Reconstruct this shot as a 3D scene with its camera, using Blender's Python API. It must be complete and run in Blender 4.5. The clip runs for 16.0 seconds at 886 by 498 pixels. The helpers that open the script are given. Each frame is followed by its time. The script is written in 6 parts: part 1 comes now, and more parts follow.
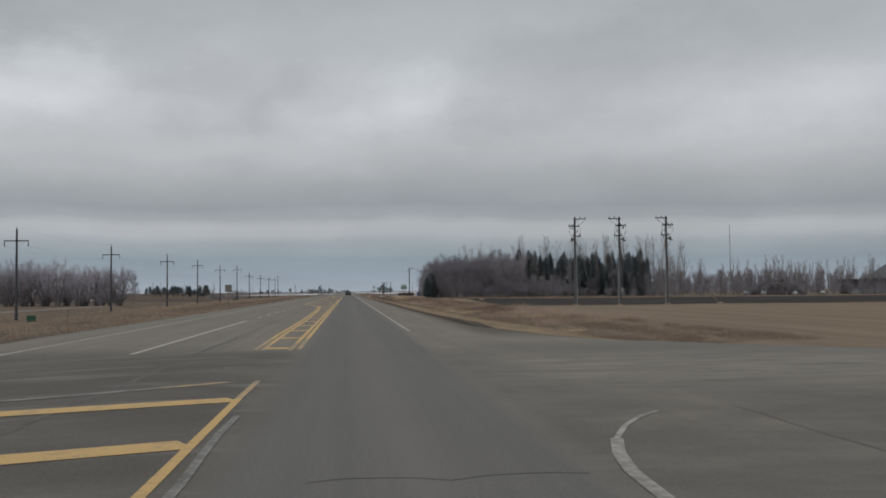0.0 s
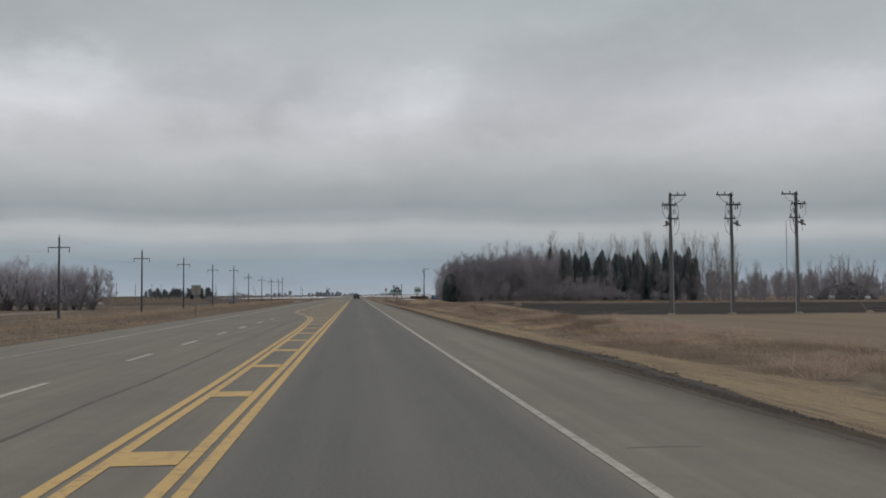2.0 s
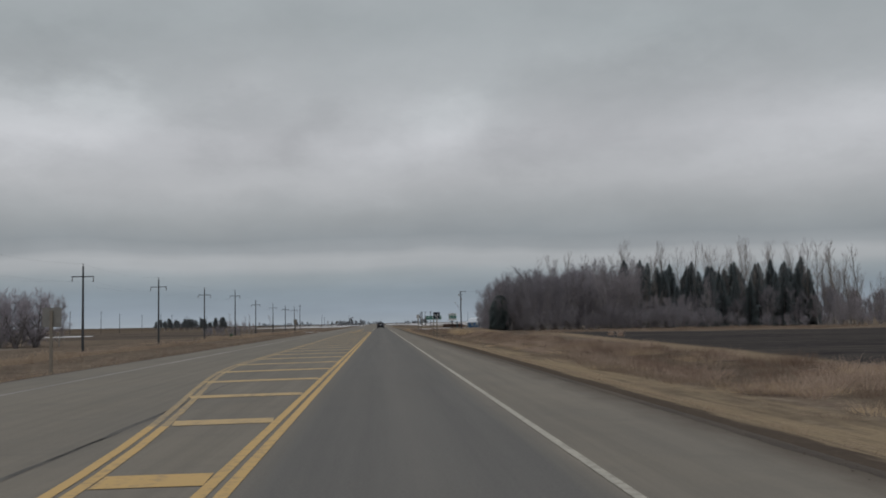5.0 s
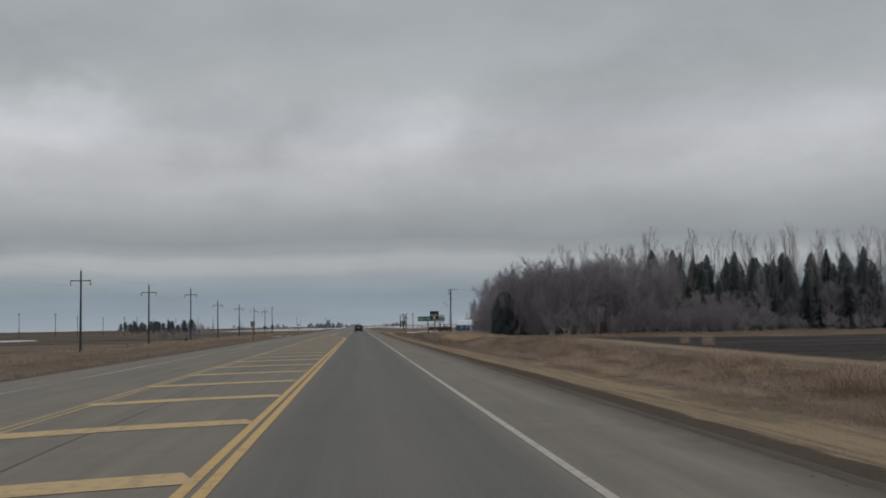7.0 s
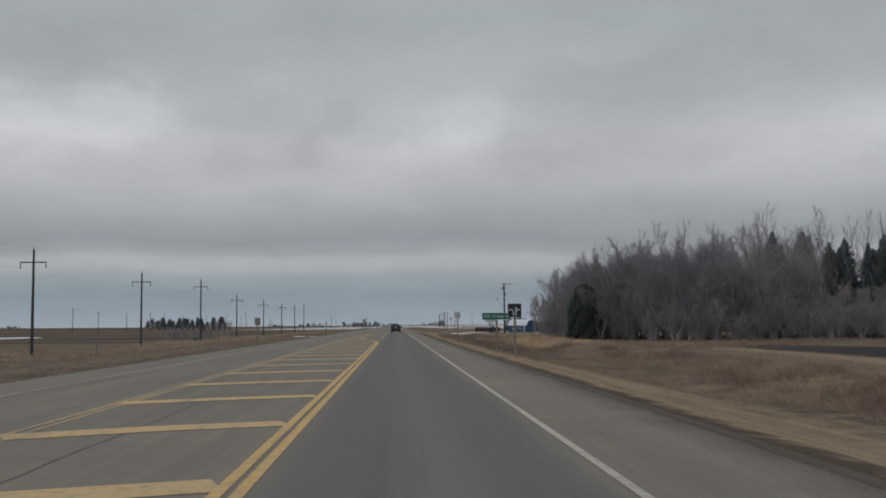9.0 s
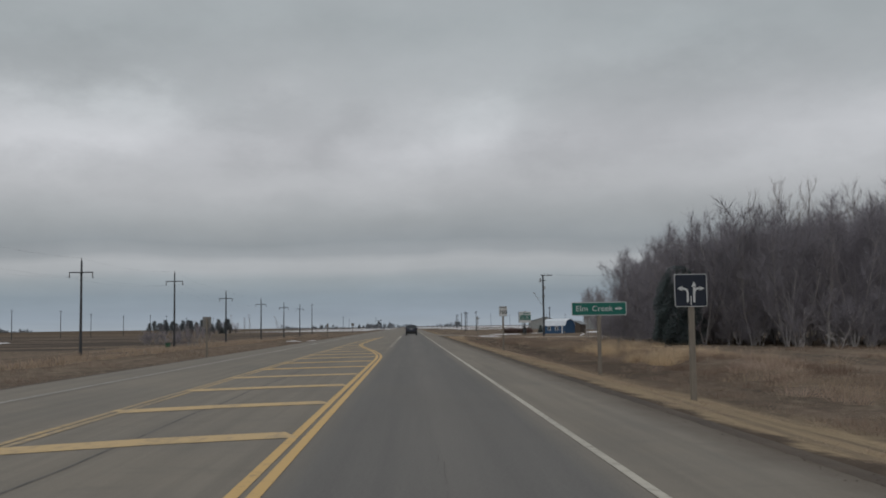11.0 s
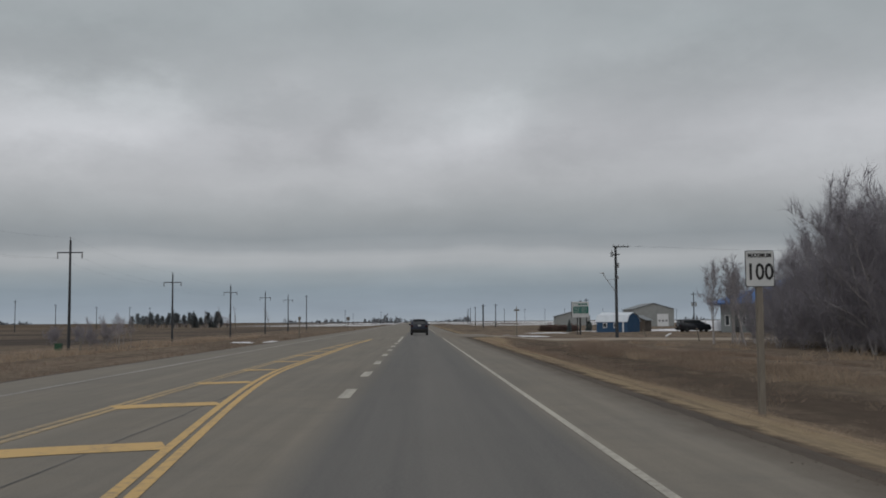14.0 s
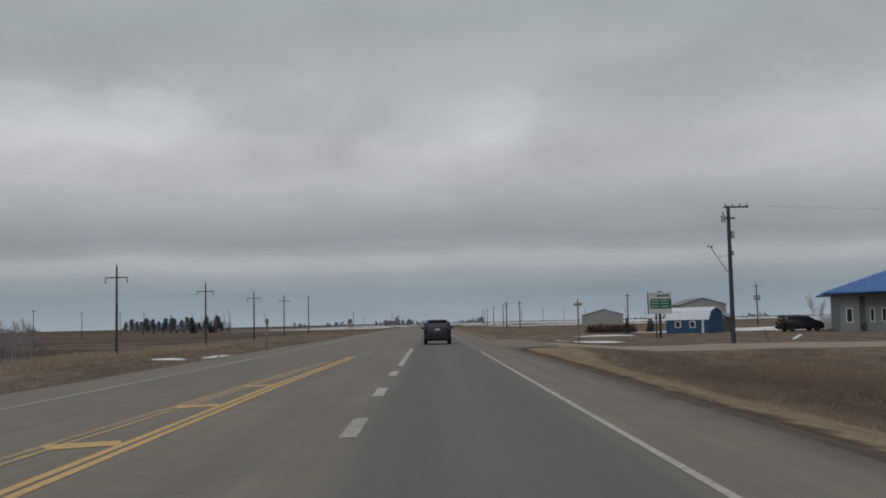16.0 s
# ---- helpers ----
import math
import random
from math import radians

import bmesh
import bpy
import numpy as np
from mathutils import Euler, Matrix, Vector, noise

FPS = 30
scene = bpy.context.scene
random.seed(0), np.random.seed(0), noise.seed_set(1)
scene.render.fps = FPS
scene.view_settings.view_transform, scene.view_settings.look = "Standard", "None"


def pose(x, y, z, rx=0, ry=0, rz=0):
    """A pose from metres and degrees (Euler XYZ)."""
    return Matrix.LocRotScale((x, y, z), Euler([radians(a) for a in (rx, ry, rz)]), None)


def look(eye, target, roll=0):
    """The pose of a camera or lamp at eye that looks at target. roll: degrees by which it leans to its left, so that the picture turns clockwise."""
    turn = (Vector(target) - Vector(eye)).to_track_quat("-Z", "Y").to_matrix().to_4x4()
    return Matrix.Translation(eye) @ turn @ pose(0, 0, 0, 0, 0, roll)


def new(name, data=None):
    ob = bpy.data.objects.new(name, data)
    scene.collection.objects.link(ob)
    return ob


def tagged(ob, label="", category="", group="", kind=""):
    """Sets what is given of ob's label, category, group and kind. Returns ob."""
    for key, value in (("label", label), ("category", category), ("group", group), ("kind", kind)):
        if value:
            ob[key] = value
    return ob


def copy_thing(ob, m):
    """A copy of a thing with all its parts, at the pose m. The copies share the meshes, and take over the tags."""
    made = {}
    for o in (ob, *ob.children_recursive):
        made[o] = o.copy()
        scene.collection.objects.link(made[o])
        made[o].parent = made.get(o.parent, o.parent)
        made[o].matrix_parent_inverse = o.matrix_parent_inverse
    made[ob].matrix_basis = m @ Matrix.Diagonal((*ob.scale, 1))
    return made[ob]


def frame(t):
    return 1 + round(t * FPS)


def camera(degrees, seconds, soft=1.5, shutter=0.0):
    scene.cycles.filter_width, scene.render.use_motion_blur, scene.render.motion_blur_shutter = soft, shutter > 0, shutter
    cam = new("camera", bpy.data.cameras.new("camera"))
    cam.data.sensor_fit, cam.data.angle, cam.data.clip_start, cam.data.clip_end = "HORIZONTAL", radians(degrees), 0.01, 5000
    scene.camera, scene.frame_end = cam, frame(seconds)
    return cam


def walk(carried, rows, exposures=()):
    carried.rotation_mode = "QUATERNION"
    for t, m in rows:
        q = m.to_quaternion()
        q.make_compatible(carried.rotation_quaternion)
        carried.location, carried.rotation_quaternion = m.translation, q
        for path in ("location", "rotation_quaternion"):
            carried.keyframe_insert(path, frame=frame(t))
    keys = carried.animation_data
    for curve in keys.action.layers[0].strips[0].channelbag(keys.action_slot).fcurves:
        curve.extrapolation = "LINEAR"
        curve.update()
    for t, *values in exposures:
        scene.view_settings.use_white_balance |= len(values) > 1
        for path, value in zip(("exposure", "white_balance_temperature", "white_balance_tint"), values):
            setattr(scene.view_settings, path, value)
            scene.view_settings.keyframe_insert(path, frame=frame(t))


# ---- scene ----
cam = camera(46.98, 16.0, soft=1.8)
EYE = 1.5
# seconds, sideways, along the road, yaw, pitch, roll
ROWS = [
    (0.0, -0.066, 0.00, -5.35, 2.34, 0.48),
    (0.5, -0.070, 8.93, -5.14, 2.47, 0.12),
    (1.0, -0.069, 18.14, -5.14, 2.61, 0.03),
    (1.5, -0.053, 27.07, -5.02, 2.52, 0.17),
    (2.0, -0.041, 36.10, -4.89, 2.53, 0.31),
    (2.5, -0.019, 44.91, -4.55, 2.86, -0.90),
    (3.0, -0.018, 53.70, -3.70, 3.10, -1.63),
    (3.5, -0.016, 62.68, -3.26, 3.39, -1.49),
    (4.0, 0.023, 71.91, -3.08, 3.71, -0.08),
    (4.5, 0.056, 81.16, -3.17, 3.96, 0.76),
    (7.0, 0.081, 126.52, -4.75, 4.21, 1.03),
    (7.5, 0.062, 135.65, -4.77, 4.04, 0.97),
    (8.0, 0.054, 144.90, -4.54, 3.91, 0.88),
    (8.5, 0.056, 154.31, -3.35, 4.12, 0.48),
    (9.0, 0.051, 163.79, -2.68, 4.24, 0.41),
    (11.5, 0.058, 211.28, -1.77, 4.30, 0.81),
    (12.0, 0.080, 220.84, -2.04, 3.81, 1.14),
    (12.5, 0.116, 230.35, -1.99, 3.73, 1.12),
    (13.0, 0.114, 239.73, -1.96, 3.76, 0.79),
    (13.5, 0.089, 249.06, -1.82, 3.91, 0.46),
    (14.0, 0.069, 258.42, -1.40, 4.03, 0.37),
    (14.5, 0.013, 267.91, -0.93, 4.00, 0.39),
    (15.0, -0.087, 277.48, -0.77, 3.95, 0.45),
    (15.5, -0.212, 287.06, -0.75, 4.10, 0.58),
    (16.0, -0.270, 296.65, -0.71, 4.11, 1.24),
]
walk(cam, [(t, pose(x, y, EYE, 90 + pitch, roll, yaw)) for t, x, y, yaw, pitch, roll in ROWS],
     exposures=[(0, 0.04), (2.5, 0.08), (3, -0.17), (3.5, -0.13), (4.5, -0.11), (7.5, -0.09), (12, -0.06), (14.5, -0.10), (16, -0.09)])

# ---- world, sun ----
SKY_RAMP = [  # sine of elevation, linear colour of the cloud deck
    (0.000, (0.340, 0.390, 0.446)), (0.012, (0.285, 0.338, 0.400)), (0.030, (0.250, 0.302, 0.352)), (0.046, (0.318, 0.358, 0.390)),
    (0.055, (0.412, 0.433, 0.456)), (0.064, (0.430, 0.448, 0.469)), (0.0695, (0.345, 0.368, 0.392)), (0.082, (0.302, 0.328, 0.351)), (0.105, (0.366, 0.385, 0.400)),
    (0.135, (0.465, 0.475, 0.492)), (0.180, (0.515, 0.525, 0.548)), (0.225, (0.446, 0.470, 0.487)), (0.290, (0.396, 0.430, 0.446)),
    (0.450, (0.416, 0.440, 0.461)), (1.000, (0.792, 0.810, 0.851))]

# bright breaks and dark bellies of the deck: azimuth and elevation in degrees, their spreads, slant, gain
CLOUDS = [
    (-18.5, 10.3, 5.5, 2.0, 0.05, 0.22), (-15.2, 11.7, 2.4, 1.2, 0.2, 0.10), (-29, 10.8, 6, 2.2, 0, 0.15),
    (2.4, 10.4, 3.0, 2.2, 0.35, 0.24), (27.5, 10.4, 5.0, 1.8, 0.1, 0.18), (-6.5, 8.0, 7, 1.2, 0, 0.06),
    (9.0, 9.8, 4.5, 1.4, 0.12, -0.13), (-9.5, 11.3, 4.0, 1.5, -0.15, -0.11), (-3.4, 11.0, 1.5, 1.4, 0.5, -0.09),
    (-20, 14.6, 7, 1.7, 0.08, -0.12), (-24, 4.5, 9, 1.6, 0, -0.07), (16, 13.0, 8, 1.4, 0, -0.08), (5, 16, 6, 2.6, 0, 0.06), (15, 15.8, 3.5, 1.2, 0.1, 0.05),
    (18, 8.6, 7, 1.2, 0.1, 0.07), (-8, 15.5, 5, 1.6, 0.2, -0.05)]


def math_node(nt, op, a, b=None, clamp=False):
    n = nt.nodes.new("ShaderNodeMath")
    n.operation, n.use_clamp = op, clamp
    for i, v in enumerate((a, b)):
        if v is None:
            continue
        if isinstance(v, (int, float)):
            n.inputs[i].default_value = v
        else:
            nt.links.new(v, n.inputs[i])
    return n.outputs[0]


def mix_node(nt, fac, a, b, blend="MIX"):
    n = nt.nodes.new("ShaderNodeMix")
    n.data_type, n.blend_type = "RGBA", blend
    for sock, v in ((n.inputs[0], fac), (n.inputs[6], a), (n.inputs[7], b)):
        if isinstance(v, (int, float)):
            sock.default_value = v
        elif isinstance(v, tuple):
            sock.default_value = (*v[:3], 1)
        else:
            nt.links.new(v, sock)
    return n.outputs[2]


def noise_node(nt, vec, scale, detail=4, rough=0.55, stretch=None):
    if stretch:
        m = nt.nodes.new("ShaderNodeMapping")
        m.inputs["Scale"].default_value = stretch
        nt.links.new(vec, m.inputs["Vector"])
        vec = m.outputs[0]
    n = nt.nodes.new("ShaderNodeTexNoise")
    n.inputs["Scale"].default_value, n.inputs["Detail"].default_value, n.inputs["Roughness"].default_value = scale, detail, rough
    nt.links.new(vec, n.inputs["Vector"])
    return n.outputs["Fac"]


def ramp_node(nt, fac, stops):
    n = nt.nodes.new("ShaderNodeValToRGB")
    els = n.color_ramp.elements
    for i, (p, c) in enumerate(stops):
        e = els[i] if i < 2 else els.new(p)
        e.position = p
        e.color = (*c, 1) if isinstance(c, tuple) else (c, c, c, 1)
    nt.links.new(fac, n.inputs[0])
    return n.outputs[0]


def build_world():
    w = bpy.data.worlds.new("overcast_sky")
    scene.world = w
    w.use_nodes = True
    nt = w.node_tree
    nt.nodes.clear()
    out = nt.nodes.new("ShaderNodeOutputWorld")
    coord = nt.nodes.new("ShaderNodeTexCoord").outputs["Generated"]
    sep = nt.nodes.new("ShaderNodeSeparateXYZ")
    nt.links.new(coord, sep.inputs[0])
    z = math_node(nt, "MAXIMUM", sep.outputs[2], 0.0)
    # the ragged lower edge of the cloud layers
    warp = math_node(nt, "SUBTRACT", noise_node(nt, coord, 4.0, 5, 0.55, (1, 1, 2.0)), 0.5)
    zw = math_node(nt, "ADD", z, math_node(nt, "MULTIPLY", warp, math_node(nt, "MULTIPLY", z, 0.42)), clamp=True)
    deck = ramp_node(nt, zw, SKY_RAMP)
    # cloud lumps on a flat layer, foreshortened towards the horizon
    inv = math_node(nt, "DIVIDE", 1.0, math_node(nt, "ADD", z, 0.09))
    comb = nt.nodes.new("ShaderNodeCombineXYZ")
    nt.links.new(math_node(nt, "MULTIPLY", sep.outputs[0], inv), comb.inputs[0])
    nt.links.new(math_node(nt, "MULTIPLY", sep.outputs[1], inv), comb.inputs[1])
    lumps = noise_node(nt, comb.outputs[0], 0.8, 5, 0.5)
    fine = noise_node(nt, coord, 6.0, 7, 0.6, (1, 1, 1.7))
    shade = ramp_node(nt, lumps, [(0.33, 0.97), (0.50, 1.0), (0.66, 1.04)])
    shade2 = ramp_node(nt, fine, [(0.32, 0.95), (0.50, 1.0), (0.66, 1.05)])
    col = mix_node(nt, 1.0, mix_node(nt, 1.0, deck, shade, "MULTIPLY"), shade2, "MULTIPLY")
    # thin and thick places of the deck, with torn outlines
    deg = 180 / math.pi
    wisp = math_node(nt, "SUBTRACT", noise_node(nt, coord, 7.0, 6, 0.6, (1, 1, 1.5)), 0.5)
    wisp2 = math_node(nt, "SUBTRACT", noise_node(nt, coord, 13.0, 6, 0.62, (1.0, 1.3, 2.2)), 0.5)
    az = math_node(nt, "MULTIPLY", math_node(nt, "ARCTAN2", sep.outputs[0], sep.outputs[1]), deg)
    el = math_node(nt, "MULTIPLY", math_node(nt, "ARCSINE", z), deg)
    az = math_node(nt, "ADD", az, math_node(nt, "MULTIPLY", wisp, 12.0))
    el = math_node(nt, "ADD", el, math_node(nt, "MULTIPLY", math_node(nt, "ADD", wisp, wisp2), 5.0))
    total = 0.97
    for a0, e0, sa, se, slant, gain in CLOUDS:
        du = math_node(nt, "SUBTRACT", az, a0)
        dv = math_node(nt, "SUBTRACT", math_node(nt, "SUBTRACT", el, e0), math_node(nt, "MULTIPLY", du, slant))
        du, dv = math_node(nt, "DIVIDE", du, sa), math_node(nt, "DIVIDE", dv, se)
        d2 = math_node(nt, "ADD", math_node(nt, "MULTIPLY", du, du), math_node(nt, "MULTIPLY", dv, dv))
        k = math_node(nt, "MULTIPLY", math_node(nt, "EXPONENT", math_node(nt, "MULTIPLY", d2, -1.0)), gain * 0.88)
        total = math_node(nt, "ADD", total, k)
    col = mix_node(nt, 1.0, col, total, "MULTIPLY")
    # the deck thickens towards the east
    thick = math_node(nt, "SUBTRACT", 1.02, math_node(nt, "MULTIPLY", sep.outputs[0], 0.06))
    col = mix_node(nt, 1.0, col, thick, "MULTIPLY")
    bg = nt.nodes.new("ShaderNodeBackground")
    nt.links.new(col, bg.inputs[0])
    bg.inputs[1].default_value = 1.0
    # the clear sky that the thin places let through
    sky = nt.nodes.new("ShaderNodeTexSky")
    sky.sky_type, sky.sun_disc = "NISHITA", False
    sky.sun_elevation, sky.sun_rotation = radians(42), radians(200)
    clear = nt.nodes.new("ShaderNodeBackground")
    nt.links.new(sky.outputs[0], clear.inputs[0])
    clear.inputs[1].default_value = 0.06
    mix = nt.nodes.new("ShaderNodeMixShader")
    mix.inputs[0].default_value = 0.05
    nt.links.new(bg.outputs[0], mix.inputs[1])
    nt.links.new(clear.outputs[0], mix.inputs[2])
    nt.links.new(mix.outputs[0], out.inputs[0])


build_world()
sun_data = bpy.data.lights.new("sun", "SUN")
sun_data.energy, sun_data.angle, sun_data.color = 0.6, radians(35), (1.0, 0.97, 0.93)
sun = new("sun", sun_data)
sun.matrix_world = look((0, 0, 50), (0.684 * 10, 1.88 * 10, 50 - 18))


# ---- materials ----
def material(name, colour, colour2=None, scale=3.0, rough=0.85, metal=0.0, bump=0.0, bump_scale=30.0, vary=0.0, stretch=None, spec=0.3, round_off=0.0):
    """A surface with two scales of mottling, fine relief, and a change from object to object."""
    m = bpy.data.materials.new(name)
    m.use_nodes = True
    nt = m.node_tree
    b = nt.nodes["Principled BSDF"]
    b.inputs["Roughness"].default_value, b.inputs["Metallic"].default_value = rough, metal
    b.inputs["Specular IOR Level"].default_value = spec
    co = nt.nodes.new("ShaderNodeTexCoord").outputs["Object"]
    colour2 = colour2 or tuple(c * 0.8 for c in colour)
    big = noise_node(nt, co, scale, 4, 0.6, stretch)
    small = noise_node(nt, co, scale * 9, 3, 0.6, stretch)
    fac = math_node(nt, "ADD", math_node(nt, "MULTIPLY", big, 0.65), math_node(nt, "MULTIPLY", small, 0.35))
    fac = ramp_node(nt, fac, [(0.35, 0.0), (0.65, 1.0)])
    col = mix_node(nt, fac, colour, colour2)
    if vary:
        info = nt.nodes.new("ShaderNodeObjectInfo")
        hsv = nt.nodes.new("ShaderNodeHueSaturation")
        val = math_node(nt, "ADD", math_node(nt, "MULTIPLY", info.outputs["Random"], 2 * vary), 1 - vary)
        nt.links.new(val, hsv.inputs["Value"])
        nt.links.new(col, hsv.inputs["Color"])
        col = hsv.outputs[0]
    nt.links.new(col, b.inputs["Base Color"])
    if round_off:
        # thin blades and twigs take light from both sides
        thin = nt.nodes.new("ShaderNodeBsdfTranslucent")
        nt.links.new(col, thin.inputs["Color"])
        both = nt.nodes.new("ShaderNodeMixShader")
        both.inputs[0].default_value = round_off
        nt.links.new(b.outputs[0], both.inputs[1])
        nt.links.new(thin.outputs[0], both.inputs[2])
        nt.links.new(both.outputs[0], nt.nodes["Material Output"].inputs["Surface"])
    if bump:
        bp = nt.nodes.new("ShaderNodeBump")
        bp.inputs["Strength"].default_value, bp.inputs["Distance"].default_value = bump, 0.02
        nt.links.new(noise_node(nt, co, bump_scale, 4, 0.65), bp.inputs["Height"])
        nt.links.new(bp.outputs[0], b.inputs["Normal"])
    return m


def position_xy(nt):
    pos = nt.nodes.new("ShaderNodeNewGeometry").outputs["Position"]
    sep = nt.nodes.new("ShaderNodeSeparateXYZ")
    nt.links.new(pos, sep.inputs[0])
    return pos, sep.outputs[0], sep.outputs[1]


def band(nt, v, lo, hi, soft):
    """1 between lo and hi, with soft edges."""
    up = math_node(nt, "DIVIDE", math_node(nt, "SUBTRACT", v, lo - soft / 2), soft, True)
    down = math_node(nt, "DIVIDE", math_node(nt, "SUBTRACT", hi + soft / 2, v), soft, True)
    return math_node(nt, "MULTIPLY", up, down)


def swept(nt, pos, x, y):
    """The place, bent so that streaks follow the wheels of turning traffic."""
    comb = nt.nodes.new("ShaderNodeCombineXYZ")
    nt.links.new(x, comb.inputs[0])
    bow = math_node(nt, "MULTIPLY", math_node(nt, "MULTIPLY", math_node(nt, "ADD", x, 2.0), math_node(nt, "ADD", x, 2.0)), 0.10)
    nt.links.new(math_node(nt, "ADD", y, bow), comb.inputs[1])
    return comb.outputs[0]


def asphalt_material():
    m = bpy.data.materials.new("asphalt")
    m.use_nodes = True
    nt = m.node_tree
    b = nt.nodes["Principled BSDF"]
    pos, x, y = position_xy(nt)
    grit = noise_node(nt, pos, 26, 4, 0.75)
    streak = noise_node(nt, pos, 1.0, 6, 0.65, (2.6, 0.05, 1))
    patch = noise_node(nt, pos, 0.22, 6, 0.65, (1.6, 0.5, 1))
    blotch = noise_node(nt, pos, 0.35, 5, 0.6)
    old = mix_node(nt, ramp_node(nt, streak, [(0.32, 0.0), (0.68, 1.0)]), (0.148, 0.129, 0.102), (0.208, 0.182, 0.144))
    # the newer, darker mat of the driving lane, with paler wheel tracks
    wob = math_node(nt, "ADD", x, math_node(nt, "MULTIPLY", math_node(nt, "SUBTRACT", streak, 0.5), 0.35))
    lane = math_node(nt, "MULTIPLY", band(nt, wob, -1.2, 2.02, 0.5), band(nt, y, -60, 900, 60))
    fresh = mix_node(nt, ramp_node(nt, streak, [(0.3, 0.0), (0.7, 1.0)]), (0.078, 0.078, 0.078), (0.106, 0.104, 0.101))
    middle = band(nt, wob, 0.2, 0.75, 0.7)
    fresh = mix_node(nt, math_node(nt, "MULTIPLY", middle, ramp_node(nt, noise_node(nt, pos, 0.5, 4, 0.6, (1.0, 0.2, 1)), [(0.35, 0.35), (0.65, 0.75)])), fresh, (0.152, 0.144, 0.132))
    col = mix_node(nt, math_node(nt, "MULTIPLY", lane, 0.88), old, fresh)
    col = mix_node(nt, ramp_node(nt, patch, [(0.48, 0.0), (0.62, 0.30)]), col, (0.100, 0.093, 0.082))
    # smears across the old mat
    smear = noise_node(nt, pos, 1.1, 6, 0.7, (0.8, 1.1, 1))
    col = mix_node(nt, math_node(nt, "MULTIPLY", ramp_node(nt, smear, [(0.52, 0.0), (0.68, 0.32)]), math_node(nt, "SUBTRACT", 1.0, math_node(nt, "MULTIPLY", lane, 0.7))), col, (0.098, 0.090, 0.078))
    # dark tyre-worn patches where the traffic turns off
    turn = math_node(nt, "MULTIPLY", band(nt, y, -30, 25, 5), math_node(nt, "SUBTRACT", 1.0, lane))
    dark = math_node(nt, "MULTIPLY", turn, ramp_node(nt, noise_node(nt, pos, 0.5, 7, 0.68, (0.7, 1.1, 1)), [(0.34, 0.25), (0.56, 0.9)]))
    col = mix_node(nt, dark, col, (0.080, 0.074, 0.065))
    stain = math_node(nt, "MULTIPLY", band(nt, wob, -9.5, -1.35, 0.9), band(nt, y, 2, 26.5, 6))
    stain = math_node(nt, "MULTIPLY", stain, ramp_node(nt, noise_node(nt, swept(nt, pos, x, y), 0.32, 6, 0.62, (0.6, 0.9, 1)), [(0.36, 0.35), (0.54, 1.0)]))
    col = mix_node(nt, stain, col, (0.060, 0.051, 0.041))
    gloom = math_node(nt, "MULTIPLY", band(nt, x, 3.4, 90, 1.5), band(nt, y, 24.8, 29.0, 2.5))
    col = mix_node(nt, math_node(nt, "MULTIPLY", gloom, 0.5), col, (0.085, 0.080, 0.070))
    scrape = ramp_node(nt, noise_node(nt, swept(nt, pos, x, y), 0.55, 6, 0.65, (0.45, 1.7, 1)), [(0.53, 0.0), (0.65, 0.55)])
    col = mix_node(nt, math_node(nt, "MULTIPLY", math_node(nt, "MULTIPLY", turn, band(nt, x, -99, 1.5, 2)), scrape), col, (0.215, 0.198, 0.170))
    gritty = math_node(nt, "MULTIPLY", band(nt, wob, 2.9, 90, 1.5), band(nt, y, 15.5, 23.5, 3.5))
    gritty = math_node(nt, "MULTIPLY", gritty, ramp_node(nt, noise_node(nt, pos, 1.1, 6, 0.7, (0.4, 1.2, 1)), [(0.36, 0.1), (0.60, 0.9)]))
    col = mix_node(nt, gritty, col, (0.215, 0.192, 0.158))
    col = mix_node(nt, ramp_node(nt, blotch, [(0.42, 0.0), (0.75, 0.32)]), col, (0.125, 0.118, 0.106))
    col = mix_node(nt, ramp_node(nt, grit, [(0.3, 0.0), (0.75, 0.36)]), col, (0.25, 0.235, 0.21))
    # earth tracked over the mouth of the driveway
    mud = math_node(nt, "MULTIPLY", band(nt, wob, 2.9, 30, 1.2), band(nt, y, 345, 392, 14))
    col = mix_node(nt, math_node(nt, "MULTIPLY", mud, ramp_node(nt, smear, [(0.36, 0.35), (0.58, 0.9)])), col, (0.165, 0.135, 0.102))
    # grit washed along the edge of the shoulder
    edge = math_node(nt, "MULTIPLY", math_node(nt, "MULTIPLY", band(nt, wob, 3.9, 60, 0.9), band(nt, y, 30, 900, 8)), ramp_node(nt, blotch, [(0.35, 0.1), (0.6, 0.55)]))
    col = mix_node(nt, edge, col, (0.20, 0.178, 0.145))
    near = math_node(nt, "POWER", math_node(nt, "DIVIDE", math_node(nt, "SUBTRACT", 240.0, y), 184.0, True), 1.6)
    rim = math_node(nt, "SUBTRACT", math_node(nt, "SUBTRACT", x, 4.33), math_node(nt, "MULTIPLY", near, 0.62))
    rim = math_node(nt, "ADD", rim, math_node(nt, "MULTIPLY", math_node(nt, "SUBTRACT", noise_node(nt, pos, 1.6, 6, 0.7, (1.0, 0.35, 1)), 0.5), 1.1))
    spill = math_node(nt, "MULTIPLY", band(nt, rim, -0.40, 90, 0.75), band(nt, y, 34, 356, 6))
    col = mix_node(nt, math_node(nt, "MULTIPLY", spill, 0.95), col, mix_node(nt, grit, (0.066, 0.053, 0.042), (0.130, 0.105, 0.080)))
    nt.links.new(col, b.inputs["Base Color"])
